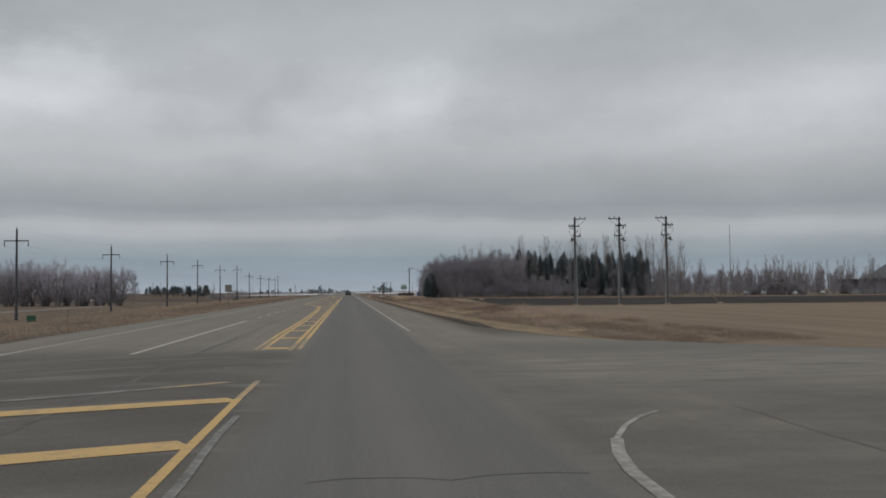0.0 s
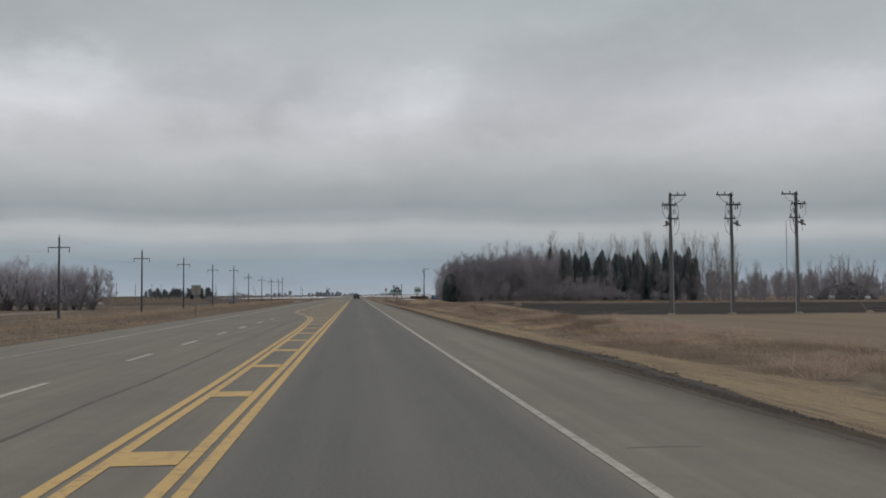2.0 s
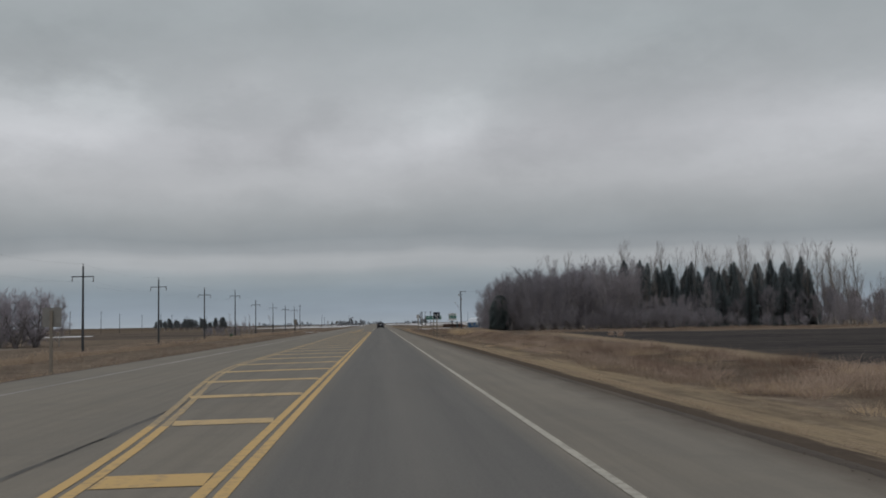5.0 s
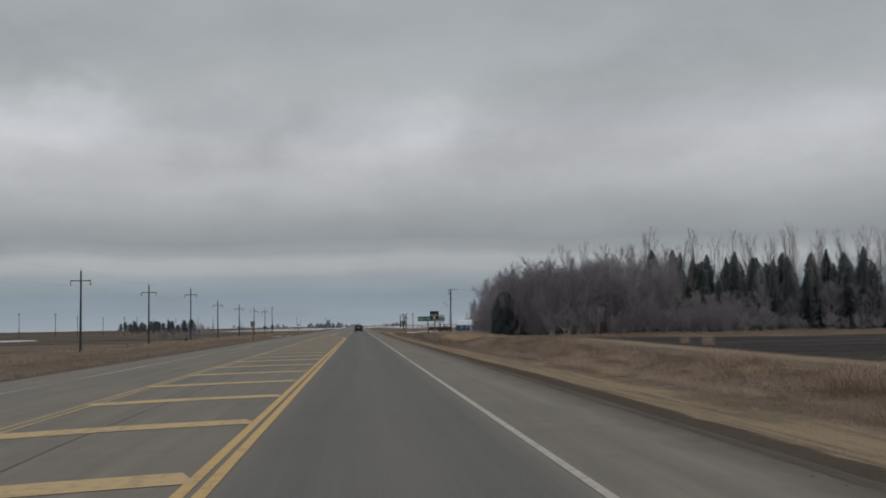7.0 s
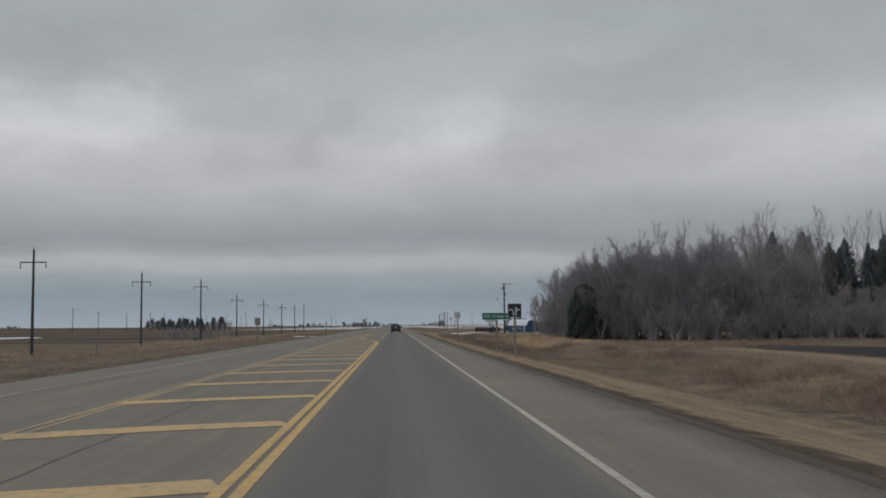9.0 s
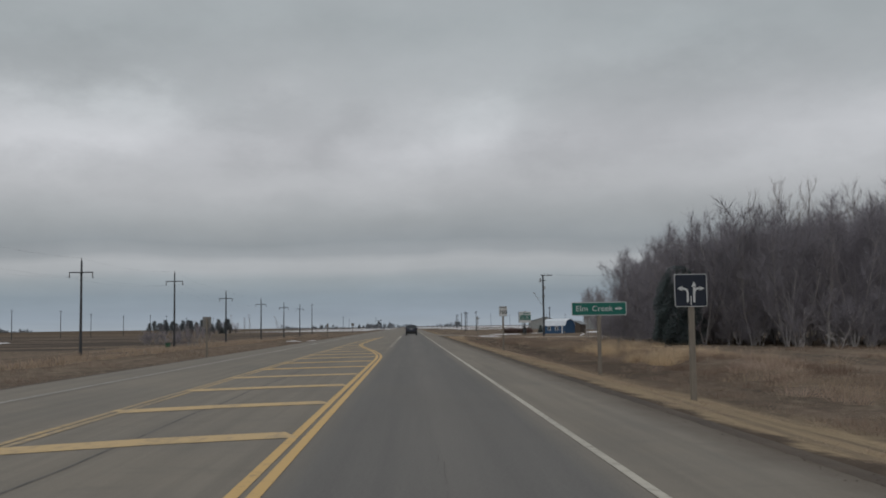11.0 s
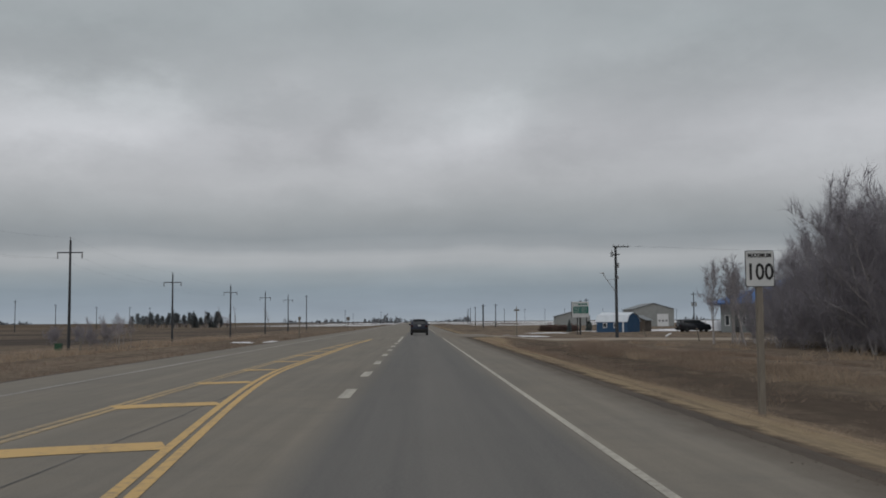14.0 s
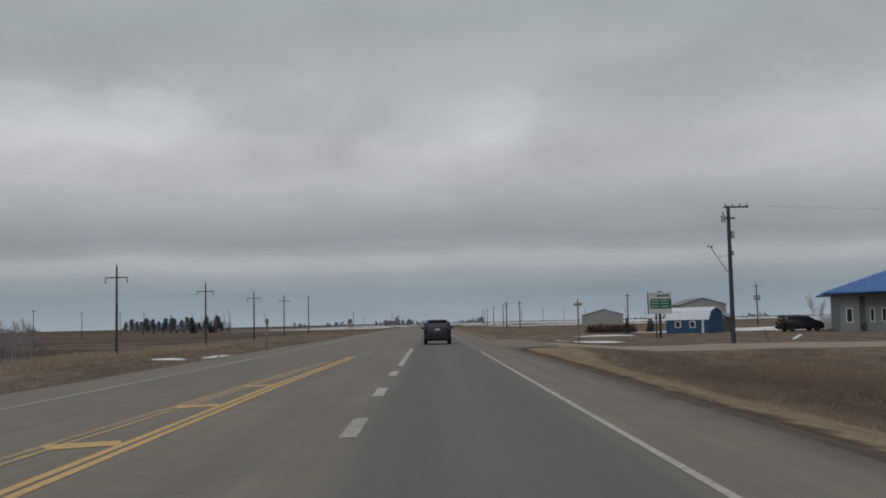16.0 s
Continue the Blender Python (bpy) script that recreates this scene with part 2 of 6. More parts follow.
    b.inputs["Roughness"].default_value, b.inputs["Specular IOR Level"].default_value = 0.88, 0.25
    bp = nt.nodes.new("ShaderNodeBump")
    bp.inputs["Strength"].default_value, bp.inputs["Distance"].default_value = 0.35, 0.01
    nt.links.new(grit, bp.inputs["Height"])
    nt.links.new(bp.outputs[0], b.inputs["Normal"])
    return m


# sides of the pale straw strip beside the shoulder: along the road, sideways
STRAW_INNER = [(40, 7.0), (52, 7.1), (60, 8.4), (72, 8.9), (86, 8.2), (100, 5.9), (140, 6.0), (160, 6.3), (172, 5.4), (240, 4.75), (350, 5.1)]
STRAW_OUTER = [(40, 12.0), (60, 11.6), (85, 10.6), (165, 10.2), (255, 8.5), (320, 7.6), (350, 8.0)]


def straw_side(knots, y):
    return float(np.interp(y, [k[0] for k in knots], [k[1] for k in knots]))


def ground_material():
    """Dry grass, stubble, ploughed soil and far snow, by place."""
    m = bpy.data.materials.new("prairie_ground")
    m.use_nodes = True
    nt = m.node_tree
    b = nt.nodes["Principled BSDF"]
    pos, x, y = position_xy(nt)
    n2 = noise_node(nt, pos, 0.9, 5, 0.65)
    n3 = noise_node(nt, pos, 9, 4, 0.7)
    rows = noise_node(nt, pos, 0.5, 4, 0.6, (1.0, 0.05, 1))
    wx = math_node(nt, "ADD", x, math_node(nt, "MULTIPLY", math_node(nt, "SUBTRACT", n2, 0.5), 2.4))
    wy = math_node(nt, "ADD", y, math_node(nt, "MULTIPLY", math_node(nt, "SUBTRACT", n2, 0.5), 6.0))
    grass = mix_node(nt, ramp_node(nt, n2, [(0.34, 0.0), (0.66, 1.0)]), (0.180, 0.142, 0.110), (0.103, 0.083, 0.069))
    clump = noise_node(nt, pos, 0.42, 6, 0.7, (1.0, 0.45, 1))
    grass = mix_node(nt, ramp_node(nt, clump, [(0.46, 0.0), (0.60, 0.75)]), grass, (0.183, 0.136, 0.108))
    grass = mix_node(nt, ramp_node(nt, clump, [(0.30, 0.7), (0.42, 0.0)]), grass, (0.077, 0.064, 0.055))
    grass = mix_node(nt, ramp_node(nt, n3, [(0.35, 0.0), (0.75, 0.6)]), grass, (0.256, 0.209, 0.155))
    grass = mix_node(nt, ramp_node(nt, rows, [(0.42, 0.0), (0.62, 0.65)]), grass, (0.094, 0.077, 0.064))
    tussock = noise_node(nt, pos, 1.7, 5, 0.7, (1.0, 0.6, 1))
    grass = mix_node(nt, ramp_node(nt, tussock, [(0.52, 0.0), (0.64, 0.6)]), grass, (0.285, 0.234, 0.174))
    grass = mix_node(nt, ramp_node(nt, tussock, [(0.34, 0.65), (0.46, 0.0)]), grass, (0.067, 0.055, 0.047))
    # pale mown verge next to the shoulder, dark wet ditch behind it
    verge = mix_node(nt, ramp_node(nt, n3, [(0.3, 0.0), (0.7, 1.0)]), (0.340, 0.268, 0.178), (0.225, 0.174, 0.116))
    wide = math_node(nt, "ADD", x, math_node(nt, "MULTIPLY", math_node(nt, "SUBTRACT", n2, 0.5), 2.0))
    along = math_node(nt, "DIVIDE", y, 350.0)
    inner = math_node(nt, "SUBTRACT", wide, math_node(nt, "MULTIPLY", ramp_node(nt, along, [(v / 350, x0 / 20) for v, x0 in STRAW_INNER]), 20.0))
    outer = math_node(nt, "SUBTRACT", wide, math_node(nt, "MULTIPLY", ramp_node(nt, along, [(v / 350, x0 / 20) for v, x0 in STRAW_OUTER]), 20.0))
    mown = math_node(nt, "MULTIPLY", band(nt, inner, 0.0, 99, 0.45), band(nt, outer, -99, 0.0, 1.2))
    col = mix_node(nt, math_node(nt, "MULTIPLY", mown, ramp_node(nt, noise_node(nt, pos, 0.8, 6, 0.72, (1.9, 0.12, 1)), [(0.40, 0.30), (0.54, 1.0)])), grass, verge)
    gravel = mix_node(nt, ramp_node(nt, n3, [(0.3, 0.0), (0.7, 1.0)]), (0.112, 0.090, 0.072), (0.064, 0.052, 0.043))
    col = mix_node(nt, math_node(nt, "MULTIPLY", math_node(nt, "MULTIPLY", band(nt, x, 4.0, 90, 0.2), band(nt, inner, -99, 0.0, 0.45)), 0.9), col, gravel)
    col = mix_node(nt, math_node(nt, "MULTIPLY", band(nt, wx, 8.6, 13.0, 2.0), math_node(nt, "MULTIPLY", band(nt, y, 235, 350, 30), 0.8)), col, (0.078, 0.062, 0.050))
    # wet russet bottom of the ditch
    bottom = math_node(nt, "MULTIPLY", band(nt, wx, 12.4, 17.6, 1.8), band(nt, wy, 95, 212, 16))
    bottom = math_node(nt, "MULTIPLY", bottom, ramp_node(nt, rows, [(0.32, 0.95), (0.66, 0.45)]))
    col = mix_node(nt, bottom, col, mix_node(nt, n3, (0.066, 0.050, 0.040), (0.115, 0.088, 0.068)))
    # soil thrown up beside the shoulder
    thrown = math_node(nt, "MULTIPLY", band(nt, inner, -1.5, 0.0, 0.5), band(nt, wy, 55, 82, 8))
    col = mix_node(nt, math_node(nt, "MULTIPLY", thrown, ramp_node(nt, tussock, [(0.32, 0.45), (0.46, 0.9)])), col, (0.068, 0.055, 0.046))
    # hay-coloured mown field by the corner
    hay = mix_node(nt, ramp_node(nt, rows, [(0.35, 0.0), (0.65, 1.0)]), (0.240, 0.190, 0.140), (0.200, 0.158, 0.118))
    col = mix_node(nt, math_node(nt, "MULTIPLY", band(nt, wx, 13.5, 900, 3.0), band(nt, y, 20, 126, 4)), col, hay)
    lane = math_node(nt, "SUBTRACT", wx, math_node(nt, "MULTIPLY", math_node(nt, "SUBTRACT", y, 125.0), 0.07))
    col = mix_node(nt, math_node(nt, "MULTIPLY", band(nt, lane, 16.8, 19.4, 1.2), math_node(nt, "MULTIPLY", band(nt, y, 132, 262, 8), 0.7)), col, (0.285, 0.218, 0.148))
    # black ploughed land on both sides
    soil = mix_node(nt, ramp_node(nt, n2, [(0.35, 0.0), (0.7, 1.0)]), (0.036, 0.034, 0.035), (0.070, 0.064, 0.062))
    furrow = noise_node(nt, pos, 0.6, 5, 0.65, (0.06, 1.0, 1))
    soil = mix_node(nt, ramp_node(nt, furrow, [(0.46, 0.0), (0.62, 0.8)]), soil, (0.100, 0.088, 0.078))
    bend = math_node(nt, "SUBTRACT", wx, math_node(nt, "MULTIPLY", math_node(nt, "SUBTRACT", y, 125.0), 0.07))
    ploughed_end = math_node(nt, "ADD", wy, math_node(nt, "MULTIPLY", band(nt, x, 36, 900, 10), 20.0))
    right = math_node(nt, "MULTIPLY", band(nt, bend, 19.5, 760, 1.5), math_node(nt, "MULTIPLY", band(nt, wy, 130, 900, 6), band(nt, ploughed_end, -99, 256, 6)))
    left = math_node(nt, "MULTIPLY", band(nt, wx, -430, -48, 4), band(nt, wy, 360, 760, 20))
    strips = noise_node(nt, pos, 0.05, 5, 0.6, (0.25, 1.0, 1))
    left = math_node(nt, "MULTIPLY", left, ramp_node(nt, strips, [(0.44, 0.08), (0.56, 0.85)]))
    col = mix_node(nt, math_node(nt, "MAXIMUM", right, left), col, soil)
    track = math_node(nt, "MULTIPLY", band(nt, wx, -61, -57, 1.5), band(nt, y, 20, 262, 20))
    col = mix_node(nt, math_node(nt, "MULTIPLY", track, 0.8), col, (0.25, 0.225, 0.195))
    # far fields: tan, then drifts of old snow
    far = mix_node(nt, ramp_node(nt, noise_node(nt, pos, 0.004, 4, 0.6, (0.6, 3, 1)), [(0.42, 0.0), (0.58, 1.0)]), (0.150, 0.118, 0.088), (0.082, 0.068, 0.058))
    col = mix_node(nt, band(nt, y, 800, 9000, 300), col, far)
    drift = ramp_node(nt, noise_node(nt, pos, 0.006, 5, 0.6, (0.35, 2.2, 1)), [(0.45, 0.0), (0.52, 1.0)])
    drift = math_node(nt, "MULTIPLY", drift, band(nt, x, -130, 5000, 80))
    col = mix_node(nt, math_node(nt, "MULTIPLY", drift, band(nt, y, 1000, 2000, 200)), col, (0.66, 0.67, 0.69))
    nt.links.new(col, b.inputs["Base Color"])
    b.inputs["Roughness"].default_value, b.inputs["Specular IOR Level"].default_value = 1.0, 0.0
    bp = nt.nodes.new("ShaderNodeBump")
    bp.inputs["Strength"].default_value, bp.inputs["Distance"].default_value = 0.8, 0.06
    nt.links.new(n3, bp.inputs["Height"])
    nt.links.new(bp.outputs[0], b.inputs["Normal"])
    return m


def paint_material(name, colour, worn, wear):
    """Road paint, scuffed through to the asphalt in patches."""
    m = bpy.data.materials.new(name)
    m.use_nodes = True
    nt = m.node_tree
    b = nt.nodes["Principled BSDF"]
    pos, x, y = position_xy(nt)
    scuff = noise_node(nt, pos, 5.5, 5, 0.7)
    long = noise_node(nt, pos, 0.5, 4, 0.65, (5, 0.22, 1))
    fac = math_node(nt, "ADD", math_node(nt, "MULTIPLY", scuff, 0.6), math_node(nt, "MULTIPLY", long, 0.4))
    col = mix_node(nt, ramp_node(nt, fac, [(0.58 - wear, 0.0), (0.74 - wear, 1.0)]), colour, worn)
    nt.links.new(col, b.inputs["Base Color"])
    b.inputs["Roughness"].default_value = 0.75
    return m


ASPHALT, GROUND = asphalt_material(), ground_material()
YELLOW = paint_material("yellow_road_paint", (0.515, 0.335, 0.124), (0.25, 0.190, 0.115), 0.07)
BAR_YELLOW = paint_material("dull_yellow_road_paint", (0.475, 0.335, 0.160), (0.25, 0.198, 0.128), 0.09)
WORN_YELLOW = paint_material("worn_yellow_road_paint", (0.45, 0.315, 0.145), (0.21, 0.175, 0.125), 0.17)
WHITE = paint_material("white_road_paint", (0.415, 0.388, 0.325), (0.245, 0.226, 0.192), 0.12)
SCUFFED = paint_material("scuffed_white_road_paint", (0.235, 0.225, 0.20), (0.105, 0.099, 0.090), 0.17)
FAINT = paint_material("faded_white_road_paint", (0.37, 0.355, 0.325), (0.185, 0.172, 0.150), 0.18)
TAR = material("tar_seam", (0.060, 0.057, 0.053), (0.135, 0.125, 0.110), 2, 0.8)
GRAVEL = material("gravel", (0.31, 0.262, 0.205), (0.215, 0.178, 0.136), 1.2, 0.95, bump=0.6, bump_scale=14)
WOOD = material("weathered_pole_wood", (0.066, 0.069, 0.074), (0.044, 0.046, 0.050), 2.5, 0.9, bump=0.4, stretch=(4, 4, 0.4), vary=0.12)
PALE_WOOD = material("grey_pole_wood", (0.120, 0.121, 0.124), (0.078, 0.079, 0.082), 2.5, 0.9, bump=0.4, stretch=(4, 4, 0.4), vary=0.1)
POST = material("sign_post_wood", (0.225, 0.198, 0.165), (0.145, 0.128, 0.108), 5, 0.9, bump=0.3, stretch=(3, 3, 0.4))
STEEL = material("galvanised_steel", (0.42, 0.43, 0.44), (0.33, 0.34, 0.35), 4, 0.5, 0.7)
CERAMIC = material("insulator_ceramic", (0.11, 0.09, 0.08), (0.08, 0.065, 0.06), 6, 0.35, spec=0.5)
CABLE = material("cable_black", (0.03, 0.03, 0.032), (0.05, 0.05, 0.05), 4, 0.6)
BARK = material("bark", (0.350, 0.326, 0.318), (0.240, 0.224, 0.219), 2.0, 0.95, vary=0.25)
PALE_BARK = material("poplar_bark", (0.215, 0.195, 0.175), (0.13, 0.115, 0.105), 1.5, 0.95, vary=0.2)
# lifted to put the haze over the wood into the twig colour
TWIG = material("bare_twigs", (0.373, 0.343, 0.359), (0.270, 0.248, 0.261), 0.5, 0.95, vary=0.15, round_off=0.5)
# shaded copy of TWIG for near trees and undergrowth, darkness put into the colour
SHADED_TWIG = material("shaded_twigs", (0.315, 0.295, 0.320), (0.225, 0.211, 0.230), 0.5, 0.95, vary=0.15, round_off=0.5)
PALE_TWIG = material("poplar_twigs", (0.34, 0.305, 0.29), (0.25, 0.222, 0.215), 0.5, 0.95, vary=0.2, round_off=0.5)
BIRCH_BARK = material("pale_birch_bark", (0.30, 0.285, 0.275), (0.19, 0.175, 0.17), 1.5, 0.95, vary=0.15)
DARK_NEEDLE = material("dark_spruce_needles", (0.135, 0.168, 0.170), (0.165, 0.198, 0.198), 1.2, 0.95, round_off=0.5, spec=0.1)
# paler and bluer than live needles, with haze painted into the colour
NEEDLE = material("spruce_needles", (0.159, 0.187, 0.195), (0.191, 0.218, 0.227), 1.2, 0.95, vary=0.15, round_off=0.5, spec=0.1)
DRYGRASS = material("dry_grass_blades", (0.470, 0.367, 0.269), (0.330, 0.253, 0.187), 0.35, 0.9, round_off=0.4)
REDGRASS = material("russet_grass_blades", (0.333, 0.253, 0.192), (0.218, 0.167, 0.132), 0.3, 0.9, round_off=0.4)
GROVE_BARK = material("dark_grove_bark", (0.160, 0.145, 0.145), (0.102, 0.093, 0.093), 2.0, 0.95, vary=0.2)
GROVE_TWIG = material("dark_grove_twigs", (0.481, 0.444, 0.481), (0.356, 0.328, 0.356), 0.5, 0.95, vary=0.15, round_off=0.5)
# far pines: distance haze is painted into this pale grey
HAZED_PINE = material("hazed_pine_needles", (0.180, 0.197, 0.206), (0.144, 0.161, 0.170), 1.0, 0.95, vary=0.2, round_off=0.5)
GREYGRASS = material("grey_brown_grass_blades", (0.360, 0.288, 0.216), (0.210, 0.168, 0.130), 0.4, 0.9, round_off=0.4)
RUSSET = material("russet_weed_stems", (0.245, 0.172, 0.130), (0.170, 0.120, 0.092), 0.4, 0.9, round_off=0.4)
PINKGRASS = material("pinkish_grass_heads", (0.50, 0.385, 0.305), (0.38, 0.285, 0.225), 0.4, 0.9, round_off=0.4)
STRAW = material("pale_straw", (0.72, 0.555, 0.360), (0.50, 0.380, 0.250), 0.5, 0.9, round_off=0.4)
HEDGE = material("brown_hedge_twigs", (0.20, 0.135, 0.118), (0.135, 0.095, 0.085), 0.8, 0.95, vary=0.15)
SNOW = material("old_snow", (0.74, 0.75, 0.78), (0.62, 0.62, 0.63), 0.8, 0.9, bump=0.4, bump_scale=4)


# ---- builders ----
def part(name, bm, mat, parent=None, label=""):
    """Links a bmesh as one mesh object, under a thing or a part if given."""
    me = bpy.data.meshes.new(name)
    bm.to_mesh(me)
    bm.free()
    me.materials.append(mat)
    ob = new(name, me)
    if parent is not None:
        ob.parent = parent
    if label:
        tagged(ob, label)
    return ob


def raw(name, verts, faces, mat, parent=None, label="", smooth=False):
    me = bpy.data.meshes.new(name)
    me.from_pydata(verts, [], faces)
    me.update()
    me.materials.append(mat)
    if smooth:
        me.polygons.foreach_set("use_smooth", [True] * len(me.polygons))
    ob = new(name, me)
    if parent is not None:
        ob.parent = parent
    if label:
        tagged(ob, label)
    return ob


def thing(name, m, label, category, group="", kind=""):
    e = new(name)
    e.empty_display_size = 0.3
    e.matrix_world = m
    return tagged(e, label, category, group, kind)


def box(bm, cx, cy, cz, sx, sy, sz, m=None, bevel=0.0):
    r = bmesh.ops.create_cube(bm, size=1.0, matrix=(m or Matrix()) @ Matrix.Translation((cx, cy, cz)) @ Matrix.Diagonal((sx, sy, sz, 1)))
    if bevel:
        edges = list({e for v in r["verts"] for e in v.link_edges})
        bmesh.ops.bevel(bm, geom=edges, offset=bevel, segments=2, profile=0.5, affect="EDGES")


def boxed(*args, **kw):
    bm = bmesh.new()
    box(bm, *args, **kw)
    return bm


def tube(bm, p0, p1, r0, r1=None, sides=8, caps=True):
    p0, p1 = Vector(p0), Vector(p1)
    d = p1 - p0
    m = Matrix.Translation((p0 + p1) / 2) @ d.to_track_quat("Z", "Y").to_matrix().to_4x4()
    bmesh.ops.create_cone(bm, cap_ends=caps, segments=sides, radius1=r0, radius2=r0 if r1 is None else r1, depth=d.length, matrix=m)


def tubed(*args, **kw):
    bm = bmesh.new()
    tube(bm, *args, **kw)
    return bm


def prism(bm, outline, y0, y1, m=None):
    """A solid with the (x, z) outline, from y0 to y1."""
    m = m or Matrix()
    a = [bm.verts.new(m @ Vector((x, y0, z))) for x, z in outline]
    b = [bm.verts.new(m @ Vector((x, y1, z))) for x, z in outline]
    bm.faces.new(a)
    bm.faces.new(b[::-1])
    for i in range(len(a)):
        j = (i + 1) % len(a)
        bm.faces.new((a[j], a[i], b[i], b[j]))
    bmesh.ops.recalc_face_normals(bm, faces=bm.faces[:])


def prismed(*args, **kw):
    bm = bmesh.new()
    prism(bm, *args, **kw)
    return bm


def smoothstep(a, b, v):
    k = min(max((v - a) / (b - a), 0), 1)
    return k * k * (3 - 2 * k)


def ground_z(x, y):
    """Height of the land: shoulders, ditches and flat fields on both sides."""
    if x >= 0:
        z = -0.05 - 0.72 * smoothstep(4.6, 9.0, x) + 0.28 * smoothstep(11.5, 17.0, x)
        near = smoothstep(34, 22, y) * smoothstep(4.0, 5.0, x) if y < 40 else 0
        drive = smoothstep(342, 351, y) * smoothstep(394, 384, y)
        z = z + (-0.09 - z) * max(near, 0) * (1 if y < 40 else 0)
        z = z + (-0.10 - 0.46 * smoothstep(7, 15, x) - z) * drive * smoothstep(4.4, 5.0, x)
    else:
        z = -0.05 - 0.75 * smoothstep(10.6, 15.0, -x) + 0.05 * smoothstep(17, 21, -x) - 0.85 * smoothstep(22, 34, -x)
    w = smoothstep(6, 12, x) if x > 0 else smoothstep(11.5, 16, -x)
    return z + w * 0.10 * noise.noise((x * 0.12, y * 0.05, 0.3)) + w * 0.05 * noise.noise((x * 0.5, y * 0.4, 7.1))


def build_ground():
    xs = sorted({*np.arange(-60, 80, 4.0), *np.arange(-24, -10, 0.8), *np.arange(4, 24, 0.7), -10.6, -9, -4, 0, 3.2, *[s * v for s in (-1, 1) for v in (90, 120, 180, 300, 600, 1200, 2400, 4500)]})
    ys = sorted({*np.arange(-30, 460, 2.5), *np.arange(460, 700, 20), 800, 1000, 1400, 2000, 3000, 4600, -60, -120, -400, -1500})
    verts = [(x, y, ground_z(x, y) - (0.12 if -10.4 < x < 4.4 else 0)) for y in ys for x in xs]
    n = len(xs)
    faces = [(j * n + i, j * n + i + 1, (j + 1) * n + i + 1, (j + 1) * n + i) for j in range(len(ys) - 1) for i in range(n - 1)]
    ob = raw("ground", verts, faces, GROUND, smooth=True)
    return tagged(ob, "dry brown prairie grass and ploughed fields in early spring", "ground", kind="structure")


def strip(points, width, z, name, mat, parent, label=""):
    """A flat painted line of that width along (x, y) points, 5 mm thick."""
    bm = bmesh.new()
    left, right = [], []
    for i, (x, y) in enumerate(points):
        a = Vector(points[max(i - 1, 0)])
        b = Vector(points[min(i + 1, len(points) - 1)])
        d = (b - a).normalized()
        nx, ny = -d.y * width / 2, d.x * width / 2
        left.append((x + nx, y + ny))
        right.append((x - nx, y - ny))
    vl = [bm.verts.new((x, y, z)) for x, y in left]
    vr = [bm.verts.new((x, y, z)) for x, y in right]
    for i in range(len(points) - 1):
        bm.faces.new((vr[i], vr[i + 1], vl[i + 1], vl[i]))
    return part(name, bm, mat, parent, label)


def curve_x(knots, y):
    """Sideways place on a smooth marking through (y, x) knots."""
    if y <= knots[0][0]:
        return knots[0][1]
    for (ya, xa), (yb, xb) in zip(knots, knots[1:]):
        if y <= yb:
            return xa + (xb - xa) * smoothstep(ya, yb, y) if abs(xb - xa) > 0.5 else xa + (xb - xa) * (y - ya) / (yb - ya)
    return knots[-1][1]


RIGHT_DOUBLE = [(26.5, -1.34), (249, -1.36), (293, -4.12), (322, -4.08), (344, -3.75)]   # right line of the right-hand pair
LEFT_DOUBLE = [(26.8, -2.46), (37, -2.49), (54, -2.42), (82, -2.58), (95, -2.80), (131, -5.42), (306, -5.42), (316, -5.20), (328, -4.86), (344, -4.42)]


